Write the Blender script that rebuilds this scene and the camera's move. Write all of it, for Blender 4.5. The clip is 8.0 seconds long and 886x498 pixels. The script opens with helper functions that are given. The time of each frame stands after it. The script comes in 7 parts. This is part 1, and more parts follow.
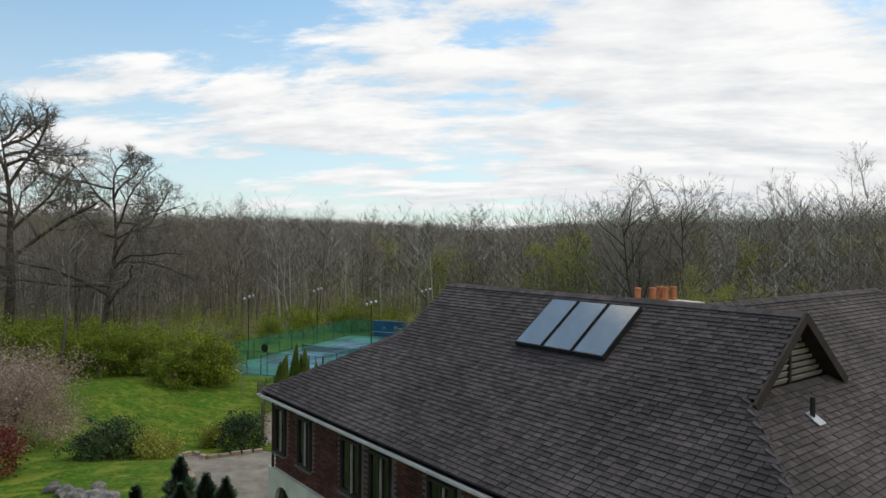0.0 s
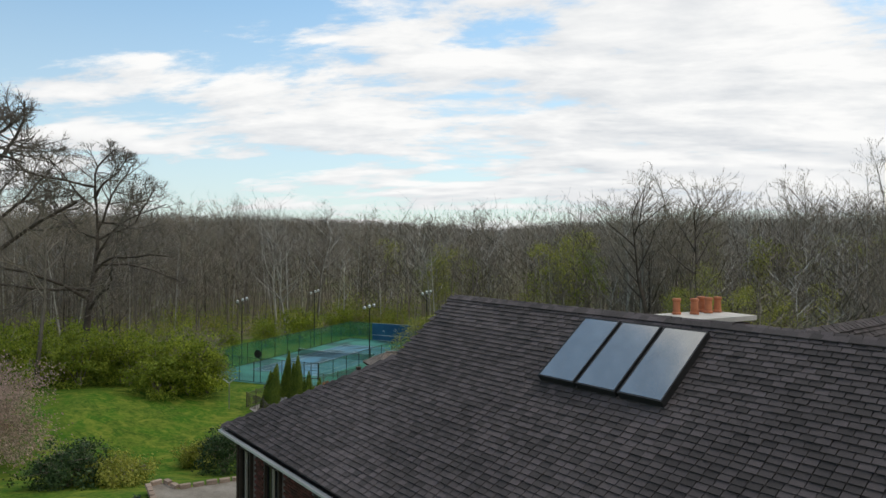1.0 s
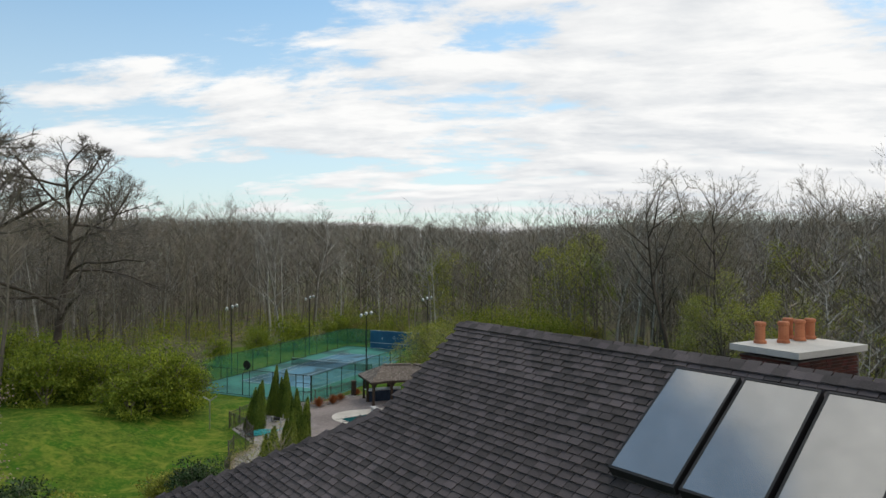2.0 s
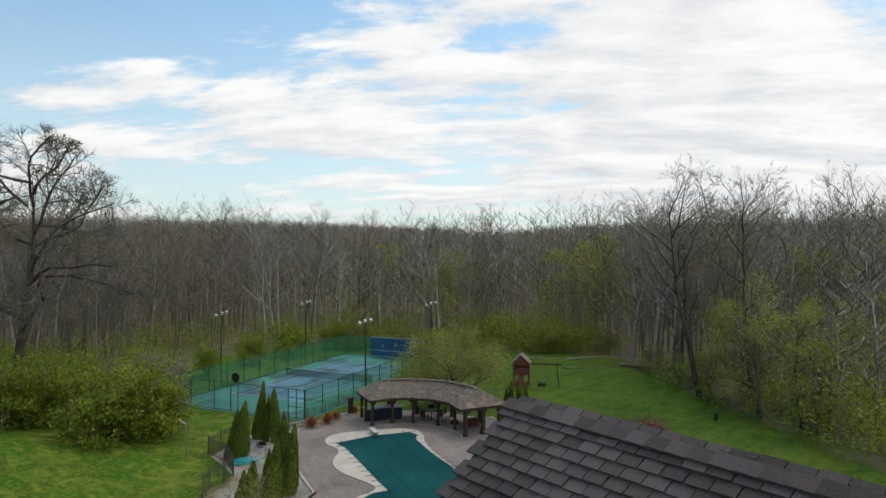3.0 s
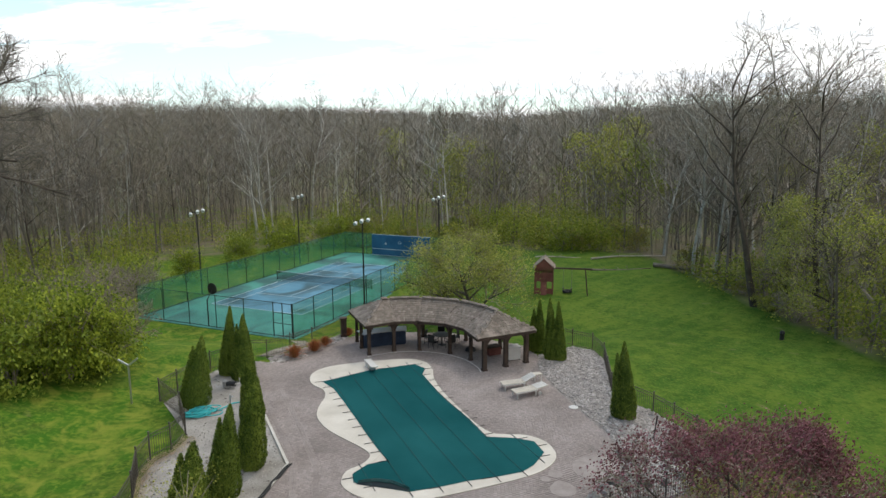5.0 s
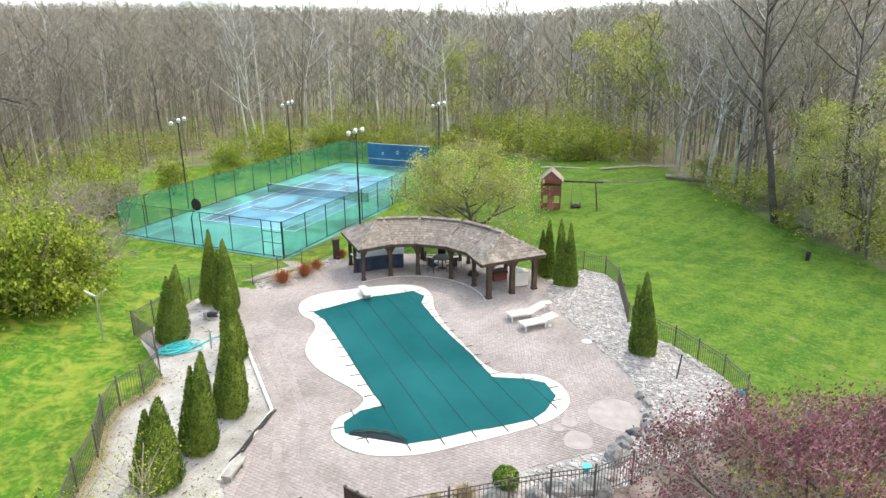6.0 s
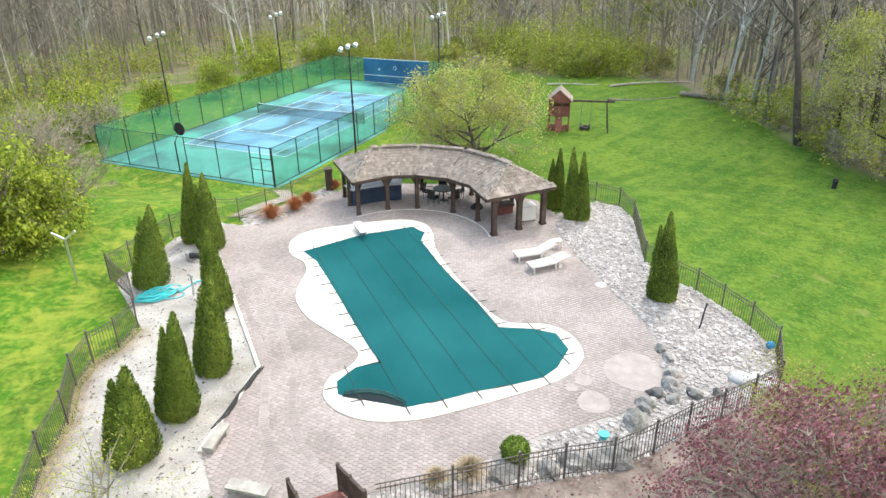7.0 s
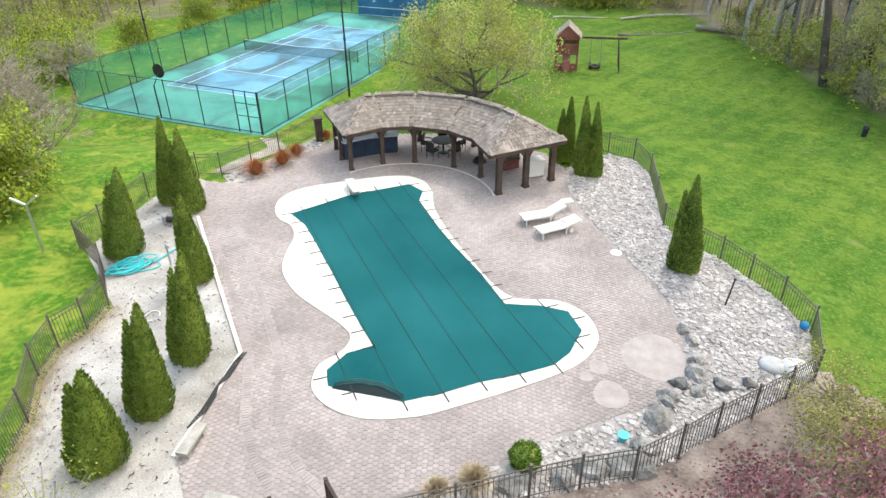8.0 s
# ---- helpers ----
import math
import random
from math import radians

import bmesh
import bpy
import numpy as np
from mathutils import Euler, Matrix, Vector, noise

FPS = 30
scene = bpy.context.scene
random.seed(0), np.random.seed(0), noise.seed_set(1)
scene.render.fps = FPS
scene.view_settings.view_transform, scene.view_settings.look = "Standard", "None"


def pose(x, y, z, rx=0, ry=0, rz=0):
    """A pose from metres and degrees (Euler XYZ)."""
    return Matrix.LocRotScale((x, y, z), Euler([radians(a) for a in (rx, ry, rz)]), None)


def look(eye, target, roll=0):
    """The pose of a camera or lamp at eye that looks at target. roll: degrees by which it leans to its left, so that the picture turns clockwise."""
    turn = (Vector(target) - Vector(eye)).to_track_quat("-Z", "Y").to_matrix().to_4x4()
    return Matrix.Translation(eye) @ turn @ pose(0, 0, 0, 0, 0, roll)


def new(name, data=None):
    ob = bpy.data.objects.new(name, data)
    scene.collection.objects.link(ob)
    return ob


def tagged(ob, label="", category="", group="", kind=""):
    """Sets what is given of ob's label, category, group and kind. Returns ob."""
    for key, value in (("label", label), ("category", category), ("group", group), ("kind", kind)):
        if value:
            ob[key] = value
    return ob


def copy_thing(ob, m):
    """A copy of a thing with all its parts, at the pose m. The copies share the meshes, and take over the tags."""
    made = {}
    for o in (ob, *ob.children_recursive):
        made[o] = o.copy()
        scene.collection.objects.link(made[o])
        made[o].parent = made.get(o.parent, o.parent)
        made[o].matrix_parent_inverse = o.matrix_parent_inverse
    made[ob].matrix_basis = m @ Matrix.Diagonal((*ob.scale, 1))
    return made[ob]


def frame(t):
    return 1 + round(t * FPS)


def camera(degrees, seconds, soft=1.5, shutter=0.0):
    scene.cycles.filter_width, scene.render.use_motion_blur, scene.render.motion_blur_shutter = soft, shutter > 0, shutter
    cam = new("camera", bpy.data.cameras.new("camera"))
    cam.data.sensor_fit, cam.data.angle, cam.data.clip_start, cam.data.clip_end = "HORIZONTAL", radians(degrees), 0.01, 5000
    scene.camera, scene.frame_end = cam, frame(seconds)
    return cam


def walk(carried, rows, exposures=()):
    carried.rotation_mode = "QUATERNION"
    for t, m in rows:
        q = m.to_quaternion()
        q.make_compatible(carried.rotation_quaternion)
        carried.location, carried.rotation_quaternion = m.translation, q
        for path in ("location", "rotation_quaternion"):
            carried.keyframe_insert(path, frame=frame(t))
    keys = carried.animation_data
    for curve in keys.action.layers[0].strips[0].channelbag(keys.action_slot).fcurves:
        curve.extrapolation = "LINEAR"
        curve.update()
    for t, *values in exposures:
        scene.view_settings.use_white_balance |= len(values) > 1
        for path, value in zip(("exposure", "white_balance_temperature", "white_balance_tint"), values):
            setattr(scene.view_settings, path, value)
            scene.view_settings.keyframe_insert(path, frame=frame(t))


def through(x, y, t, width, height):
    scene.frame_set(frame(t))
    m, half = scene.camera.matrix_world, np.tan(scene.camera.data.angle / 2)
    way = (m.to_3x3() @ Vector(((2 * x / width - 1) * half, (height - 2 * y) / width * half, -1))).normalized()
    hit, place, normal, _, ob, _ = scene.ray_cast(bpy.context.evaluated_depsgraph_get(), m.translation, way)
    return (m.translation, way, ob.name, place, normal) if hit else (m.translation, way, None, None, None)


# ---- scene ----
cam = camera(67.5, 8.0)
PATH = [
    (0, (1.136, -1.405, 14.045), (1.069, 0.594, 14.029), 0.5),
    (0.5, (1.055, 0.414, 14.096), (0.986, 2.413, 14.08), 0.4),
    (1, (0.995, 2.464, 14.139), (0.924, 4.463, 14.122), 0.4),
    (1.5, (0.912, 4.843, 14.168), (0.838, 6.841, 14.153), 0.3),
    (1.7, (0.85, 5.9, 14.17), (0.778, 7.899, 14.159), 0.3),
    (2.8, (0.245, 12.282, 14.285), (0.167, 14.281, 14.279), 0.4),
    (3, (0.149, 13.574, 14.28), (0.07, 15.572, 14.275), 0.2),
    (3.5, (-0.066, 16.862, 14.312), (-0.151, 18.86, 14.255), 0.1),
    (4, (-0.289, 19.919, 14.321), (-0.379, 21.913, 14.192), 0.1),
    (4.5, (-0.516, 22.766, 14.321), (-0.608, 24.75, 14.089), -0.1),
    (4.7, (-0.579, 23.754, 14.311), (-0.676, 25.733, 14.036), -0.2),
    (5.8, (-0.835, 28.432, 14.152), (-0.932, 30.347, 13.587), -0.5),
    (6, (-0.888, 29.165, 14.142), (-0.984, 31.064, 13.521), -0.4),
    (6.5, (-1.014, 30.791, 14.085), (-1.109, 32.642, 13.333), -0.6),
    (7, (-1.078, 32.214, 14.094), (-1.173, 34.019, 13.236), -0.7),
    (7.5, (-1.161, 33.725, 14.097), (-1.255, 35.48, 13.141), -0.9),
    (8, (-1.248, 35.164, 14.092), (-1.339, 36.874, 13.058), -0.9),
]
EXPOSURES = [(0.0, -0.36), (4.1, -0.36), (4.5, -0.26), (4.8, -0.08), (5.7, 1.25), (6.0, 1.5), (6.5, 1.64), (7.2, 1.58), (8.0, 1.5)]
walk(cam, [(t, look(eye, target, roll)) for t, eye, target, roll in PATH], EXPOSURES)

# ---- sky and sun ----
SUN_AZ, SUN_EL = 28.0, 55.0     # degrees to the right of the flight line, and above the horizon
world = bpy.data.worlds.new("overcast_sky")
scene.world = world
world.use_nodes = True
wt = world.node_tree
wt.nodes.clear()


def wnode(kind, **kw):
    n = wt.nodes.new(kind)
    for k, v in kw.items():
        n.inputs[k].default_value = v
    return n


def wmath(op, a, b=None, c=None, clamp=False):
    n = wt.nodes.new("ShaderNodeMath")
    n.operation, n.use_clamp = op, clamp
    for i, v in enumerate((a, b, c)):
        if v is None:
            continue
        if isinstance(v, (int, float)):
            n.inputs[i].default_value = v
        else:
            wt.links.new(v, n.inputs[i])
    return n.outputs[0]


def build_world():
    L = wt.links.new
    sky = wt.nodes.new("ShaderNodeTexSky")
    sky.sky_type, sky.sun_disc = "NISHITA", False
    sky.sun_elevation, sky.sun_rotation = radians(SUN_EL), radians(SUN_AZ)
    sky.air_density, sky.dust_density, sky.ozone_density = 1.0, 0.4, 1.0
    co = wt.nodes.new("ShaderNodeTexCoord")
    sep = wt.nodes.new("ShaderNodeSeparateXYZ")
    L(co.outputs["Generated"], sep.inputs[0])
    x, y, z = sep.outputs
    zz = wmath("ADD", wmath("MAXIMUM", z, 0.0), 0.17)
    px, py = wmath("DIVIDE", x, zz), wmath("DIVIDE", y, zz)
    comb = wt.nodes.new("ShaderNodeCombineXYZ")
    L(wmath("ADD", wmath("MULTIPLY", px, 0.55), wmath("MULTIPLY", py, 0.16)), comb.inputs[0])
    L(py, comb.inputs[1])

    def cloud(scale, detail, off, rough=0.6):
        m = wt.nodes.new("ShaderNodeVectorMath")
        m.operation = "ADD"
        L(comb.outputs[0], m.inputs[0])
        m.inputs[1].default_value = off
        n = wnode("ShaderNodeTexNoise", Scale=scale, Detail=detail, Roughness=rough, Distortion=0.25)
        L(m.outputs[0], n.inputs["Vector"])
        return n.outputs["Fac"]

    big = cloud(0.95, 12.0, (3.1, 7.7, 0.4), 0.58)
    small = cloud(3.1, 10.0, (1.3, 2.2, 5.0), 0.62)
    # the cloud sheet breaks open high on the left
    base = wmath("ADD", wmath("MULTIPLY", big, 0.62), wmath("MULTIPLY", small, 0.44))
    above = wmath("SUBTRACT", wmath("SUBTRACT", z, 0.187), wmath("MULTIPLY", wmath("ADD", x, 0.565), 0.417))
    gap = wmath("MINIMUM", wmath("MAXIMUM", above, 0.0), 0.09)
    leftward = wmath("MULTIPLY", wmath("SUBTRACT", -0.1, x), 3.5, clamp=True)
    dens = wmath("SUBTRACT", wmath("ADD", wmath("ADD", base, wmath("MULTIPLY", z, 0.10)), wmath("MULTIPLY", x, 0.05)), wmath("MULTIPLY", wmath("MULTIPLY", gap, leftward), 3.4))
    cover = wt.nodes.new("ShaderNodeMapRange")
    cover.interpolation_type = "SMOOTHSTEP"
    L(dens, cover.inputs["Value"])
    cover.inputs["From Min"].default_value, cover.inputs["From Max"].default_value = 0.472, 0.545
    # billows: bright where the sheet thickens towards the sun, grey on the far flank
    flank = wmath("SUBTRACT", wmath("ADD", wmath("MULTIPLY", cloud(0.95, 12.0, (3.1, 7.7, 0.4), 0.58), 0.6), wmath("MULTIPLY", small, 0.4)),
                  wmath("ADD", wmath("MULTIPLY", cloud(0.95, 12.0, (3.16, 7.52, 0.4), 0.58), 0.6), wmath("MULTIPLY", cloud(3.1, 10.0, (1.34, 2.09, 5.0), 0.62), 0.4)))
    tone = wt.nodes.new("ShaderNodeMapRange")
    L(flank, tone.inputs["Value"])
    tone.inputs["From Min"].default_value, tone.inputs["From Max"].default_value = -0.11, 0.07
    white = wt.nodes.new("ShaderNodeMix")
    white.data_type = "RGBA"
    L(tone.outputs[0], white.inputs["Factor"])
    white.inputs["A"].default_value = (0.86, 0.90, 0.95, 1)
    white.inputs["B"].default_value = (1.26, 1.26, 1.25, 1)
    # pale veil near the horizon
    veil = wt.nodes.new("ShaderNodeMapRange")
    L(z, veil.inputs["Value"])
    veil.inputs["From Min"].default_value, veil.inputs["From Max"].default_value = 0.36, 0.02
    veil.inputs["To Min"].default_value, veil.inputs["To Max"].default_value = 0.0, 0.72
    blue = wt.nodes.new("ShaderNodeMix")
    blue.data_type = "RGBA"
    gain = wt.nodes.new("ShaderNodeVectorMath")
    gain.operation = "MULTIPLY"
    L(sky.outputs[0], gain.inputs[0])
    gain.inputs[1].default_value = (0.165, 0.192, 0.182)
    L(veil.outputs[0], blue.inputs["Factor"])
    L(gain.outputs[0], blue.inputs["A"])
    blue.inputs["B"].default_value = (0.84, 0.93, 1.0, 1)
    mix = wt.nodes.new("ShaderNodeMix")
    mix.data_type = "RGBA"
    L(cover.outputs[0], mix.inputs["Factor"])
    L(blue.outputs["Result"], mix.inputs["A"])
    L(white.outputs["Result"], mix.inputs["B"])
    bg = wnode("ShaderNodeBackground", Strength=1.0)
    L(mix.outputs["Result"], bg.inputs["Color"])
    out = wt.nodes.new("ShaderNodeOutputWorld")
    L(bg.outputs[0], out.inputs["Surface"])


build_world()
sun = new("sun", bpy.data.lights.new("sun", "SUN"))
sun.data.energy, sun.data.angle, sun.data.color = 1.05, radians(12), (1.0, 0.95, 0.87)
sun.matrix_world = look((0, 0, 60), (-60 * math.cos(radians(SUN_EL)) * math.sin(radians(SUN_AZ)),
                                     -60 * math.cos(radians(SUN_EL)) * math.cos(radians(SUN_AZ)),
                                     60 - 60 * math.sin(radians(SUN_EL))))


# ---- materials ----
def mat(name, dark, light, scale=3.0, fine=40.0, rough=0.8, bump=0.25, metal=0.0, spec=0.3, vary=0.0, coat=0.0, hue=0.0, stretch=(1, 1, 1)):
    """A surface between two colours, with large blotches, fine grain and relief; vary: how far pieces differ in tone."""
    m = bpy.data.materials.new(name)
    m.use_nodes = True
    t = m.node_tree
    L = t.links.new
    b = t.nodes["Principled BSDF"]
    b.inputs["Roughness"].default_value, b.inputs["Metallic"].default_value = rough, metal
    b.inputs["Specular IOR Level"].default_value, b.inputs["Coat Weight"].default_value = spec, coat
    co = t.nodes.new("ShaderNodeTexCoord")
    mp = t.nodes.new("ShaderNodeMapping")
    mp.inputs["Scale"].default_value = stretch
    L(co.outputs["Object"], mp.inputs["Vector"])
    n1, n2 = t.nodes.new("ShaderNodeTexNoise"), t.nodes.new("ShaderNodeTexNoise")
    for n, s, d in ((n1, scale, 4), (n2, fine, 3)):
        n.inputs["Scale"].default_value, n.inputs["Detail"].default_value = s, d
        L(mp.outputs[0], n.inputs["Vector"])
    add = t.nodes.new("ShaderNodeMath")
    add.operation = "MULTIPLY_ADD"
    L(n2.outputs["Fac"], add.inputs[0])
    add.inputs[1].default_value = 0.5
    L(n1.outputs["Fac"], add.inputs[2])
    ramp = t.nodes.new("ShaderNodeMapRange")
    L(add.outputs[0], ramp.inputs["Value"])
    ramp.inputs["From Min"].default_value, ramp.inputs["From Max"].default_value = 0.52, 0.98
    mix = t.nodes.new("ShaderNodeMix")
    mix.data_type = "RGBA"
    mix.inputs["A"].default_value, mix.inputs["B"].default_value = (*dark, 1), (*light, 1)
    L(ramp.outputs[0], mix.inputs["Factor"])
    colour = mix.outputs["Result"]
    if vary or hue:
        g, o = t.nodes.new("ShaderNodeNewGeometry"), t.nodes.new("ShaderNodeObjectInfo")
        s = t.nodes.new("ShaderNodeMath")
        s.operation = "ADD"
        L(g.outputs["Random Per Island"], s.inputs[0])
        L(o.outputs["Random"], s.inputs[1])
        f = t.nodes.new("ShaderNodeMath")
        f.operation = "FRACT"
        L(s.outputs[0], f.inputs[0])
        hs = t.nodes.new("ShaderNodeHueSaturation")
        v = t.nodes.new("ShaderNodeMapRange")
        L(f.outputs[0], v.inputs["Value"])
        v.inputs["To Min"].default_value, v.inputs["To Max"].default_value = 1 - vary, 1 + vary
        L(v.outputs[0], hs.inputs["Value"])
        h = t.nodes.new("ShaderNodeMapRange")
        L(f.outputs[0], h.inputs["Value"])
        h.inputs["To Min"].default_value, h.inputs["To Max"].default_value = 0.5 + hue, 0.5 - hue
        L(h.outputs[0], hs.inputs["Hue"])
        L(colour, hs.inputs["Color"])
        colour = hs.outputs["Color"]
    L(colour, b.inputs["Base Color"])
    if bump:
        bp = t.nodes.new("ShaderNodeBump")
        bp.inputs["Strength"].default_value, bp.inputs["Distance"].default_value = bump, 0.02
        L(n2.outputs["Fac"], bp.inputs["Height"])
        L(bp.outputs[0], b.inputs["Normal"])
    return m


def leaf_mat(name, dark, light, vary=0.35, through=0.35, hue=0.02):
    m = mat(name, dark, light, scale=0.6, fine=6, rough=0.6, bump=0, vary=vary, hue=hue, spec=0.25)
    t = m.node_tree
    b = t.nodes["Principled BSDF"]
    tr = t.nodes.new("ShaderNodeBsdfTranslucent")
    src = b.inputs["Base Color"].links[0].from_socket
    t.links.new(src, tr.inputs["Color"])
    mx = t.nodes.new("ShaderNodeMixShader")
    mx.inputs[0].default_value = through
    t.links.new(b.outputs[0], mx.inputs[1])
    t.links.new(tr.outputs[0], mx.inputs[2])
    t.links.new(mx.outputs[0], t.nodes["Material Output"].inputs["Surface"])
    return m


def mesh_screen(name, colour, open_share):
    """Fine woven mesh, seen from so far off that the threads melt into a veil."""
    m = bpy.data.materials.new(name)
    m.use_nodes = True
    t = m.node_tree
    b = t.nodes["Principled BSDF"]
    b.inputs["Base Color"].default_value, b.inputs["Roughness"].default_value = (*colour, 1), 0.7
    n = t.nodes.new("ShaderNodeTexNoise")
    n.inputs["Scale"].default_value = 0.8
    co = t.nodes.new("ShaderNodeTexCoord")
    t.links.new(co.outputs["Object"], n.inputs["Vector"])
    r = t.nodes.new("ShaderNodeMapRange")
    t.links.new(n.outputs["Fac"], r.inputs["Value"])
    r.inputs["To Min"].default_value, r.inputs["To Max"].default_value = open_share - 0.12, open_share + 0.12
    tr, mx = t.nodes.new("ShaderNodeBsdfTransparent"), t.nodes.new("ShaderNodeMixShader")
    t.links.new(r.outputs[0], mx.inputs[0])
    t.links.new(b.outputs[0], mx.inputs[1])
    t.links.new(tr.outputs[0], mx.inputs[2])
    t.links.new(mx.outputs[0], t.nodes["Material Output"].inputs["Surface"])
    return m


SHINGLE = mat("asphalt_shingle", (0.055, 0.047, 0.046), (0.116, 0.098, 0.096), 0.35, 60, 0.9, 0.5, vary=0.32, hue=0.014, spec=0.25)
SHAKE = mat("weathered_cedar_shake", (0.125, 0.10, 0.08), (0.275, 0.235, 0.197), 2.0, 30, 0.85, 0.5, vary=0.24, hue=0.01, stretch=(1, 1, 1))
BRICK = mat("dark_red_brick", (0.05, 0.018, 0.014), (0.13, 0.045, 0.032), 1.5, 50, 0.9, 0.4, vary=0.4, hue=0.01)
MORTAR = mat("grey_mortar", (0.10, 0.09, 0.08), (0.18, 0.16, 0.145), 2, 60, 0.95, 0.4)
STUCCO = mat("cream_stucco", (0.5, 0.46, 0.38), (0.66, 0.62, 0.53), 1.5, 60, 0.9, 0.4)
WHITE_PAINT = mat("white_painted_metal", (0.42, 0.41, 0.385), (0.58, 0.57, 0.54), 1.2, 30, 0.5, 0.05)
DARK_TRIM = mat("dark_brown_trim", (0.022, 0.015, 0.012), (0.05, 0.035, 0.028), 2, 30, 0.7, 0.2)
DARK_WOOD = mat("dark_stained_timber", (0.03, 0.02, 0.015), (0.075, 0.05, 0.036), 2.5, 25, 0.75, 0.35, vary=0.15)
BLACK_METAL = mat("black_painted_metal", (0.012, 0.012, 0.012), (0.03, 0.03, 0.03), 3, 40, 0.5, 0.05)
FENCE_METAL = mat("dark_bronze_fence_metal", (0.06, 0.05, 0.042), (0.11, 0.095, 0.08), 3, 40, 0.55, 0.05)
GREEN_STEEL = mat("dark_green_steel", (0.015, 0.03, 0.024), (0.03, 0.05, 0.042), 3, 40, 0.5, 0.05)
CONCRETE = mat("pale_concrete", (0.42, 0.40, 0.36), (0.62, 0.59, 0.53), 0.8, 30, 0.9, 0.3)
OLD_CONCRETE = mat("weathered_stained_concrete", (0.22, 0.205, 0.18), (0.42, 0.395, 0.35), 2.5, 25, 0.95, 0.5)
COPING = mat("cream_pool_coping", (0.46, 0.42, 0.355), (0.64, 0.595, 0.52), 0.6, 25, 0.85, 0.25)
PAVER = mat("rose_brown_paver", (0.20, 0.168, 0.153), (0.33, 0.284, 0.262), 0.35, 9, 0.9, 0.3, vary=0.12, hue=0.008)
PAVER_BAND = mat("pale_rose_paver", (0.208, 0.176, 0.161), (0.343, 0.296, 0.274), 0.5, 40, 0.9, 0.3, vary=0.08)
PAVER_SAND = mat("paver_joint_sand", (0.15, 0.127, 0.115), (0.275, 0.234, 0.214), 0.22, 30, 0.95, 0.4)
GRAVEL = mat("pale_gravel", (0.20, 0.185, 0.162), (0.42, 0.395, 0.36), 0.7, 22, 0.95, 1.0)
CHIP_BASE = mat("grey_stone_dust", (0.17, 0.152, 0.137), (0.30, 0.275, 0.25), 0.9, 22, 0.95, 1.0)
MULCH = mat("red_brown_mulch", (0.10, 0.072, 0.058), (0.29, 0.235, 0.195), 0.9, 9, 0.95, 0.8)
CHIP = mat("white_limestone_chip", (0.235, 0.212, 0.196), (0.38, 0.35, 0.325), 2, 30, 0.9, 0.4, vary=0.3)
BOULDER = mat("grey_boulder", (0.07, 0.068, 0.063), (0.30, 0.285, 0.26), 2.2, 14, 0.9, 0.8, vary=0.35)
COVER = mat("green_pool_cover_mesh", (0.004, 0.056, 0.060), (0.014, 0.100, 0.103), 0.22, 60, 0.9, 0.1, spec=0.04)
STRAP = mat("dark_green_strap", (0.004, 0.035, 0.034), (0.01, 0.055, 0.05), 3, 40, 0.6, 0.1)
BARK = mat("grey_brown_bark", (0.115, 0.10, 0.08), (0.27, 0.242, 0.197), 1.2, 14, 0.95, 0.5, vary=0.25)
TWIG = mat("grey_brown_twigs", (0.17, 0.147, 0.112), (0.315, 0.274, 0.208), 0.6, 8, 0.95, 0.0, vary=0.32, hue=0.025)
PALE_BARK = mat("pale_sycamore_bark", (0.26, 0.25, 0.22), (0.52, 0.50, 0.46), 0.8, 10, 0.9, 0.3, vary=0.15)
DARK_BARK = mat("dark_wet_bark", (0.045, 0.037, 0.03), (0.11, 0.09, 0.072), 1.5, 16, 0.95, 0.5)
LEAF_SPRING = leaf_mat("fresh_spring_leaf", (0.15, 0.205, 0.020), (0.28, 0.34, 0.045))
LEAF_YELLOW = leaf_mat("yellow_green_leaf", (0.225, 0.25, 0.034), (0.40, 0.41, 0.085))
LEAF_OLIVE = leaf_mat("olive_yellow_leaf", (0.19, 0.185, 0.045), (0.34, 0.32, 0.10))
LEAF_DEAD = leaf_mat("dead_brown_pink_leaf", (0.14, 0.095, 0.075), (0.36, 0.28, 0.24), vary=0.5)
LEAF_PALE = leaf_mat("pale_yellow_green_leaf", (0.23, 0.255, 0.045), (0.40, 0.41, 0.11))
LEAF_BUSH = leaf_mat("bush_leaf", (0.135, 0.195, 0.018), (0.33, 0.39, 0.05), vary=0.6, through=0.45)
LEAF_PURPLE = leaf_mat("purple_plum_leaf", (0.13, 0.042, 0.052), (0.29, 0.135, 0.14), vary=0.5)
LEAF_PINK = leaf_mat("pale_pink_blossom", (0.31, 0.215, 0.175), (0.50, 0.385, 0.32))
LEAF_RED = leaf_mat("dark_red_maple_leaf", (0.11, 0.02, 0.015), (0.24, 0.05, 0.035))
LEAF_CYPRESS = leaf_mat("dark_green_arborvitae_spray", (0.07, 0.122, 0.017), (0.23, 0.30, 0.05), vary=0.5, through=0.15)
LEAF_CONIFER = leaf_mat("blue_green_conifer_needles", (0.022, 0.05, 0.018), (0.065, 0.11, 0.035), vary=0.4, through=0.1)
DRY_GRASS = leaf_mat("dry_tan_grass", (0.33, 0.255, 0.155), (0.52, 0.43, 0.285))
LEAF_BOX = leaf_mat("clipped_boxwood_leaf", (0.055, 0.12, 0.014), (0.16, 0.25, 0.03), vary=0.5)
RUST_GRASS = leaf_mat("rust_orange_grass", (0.27, 0.10, 0.035), (0.42, 0.18, 0.07))
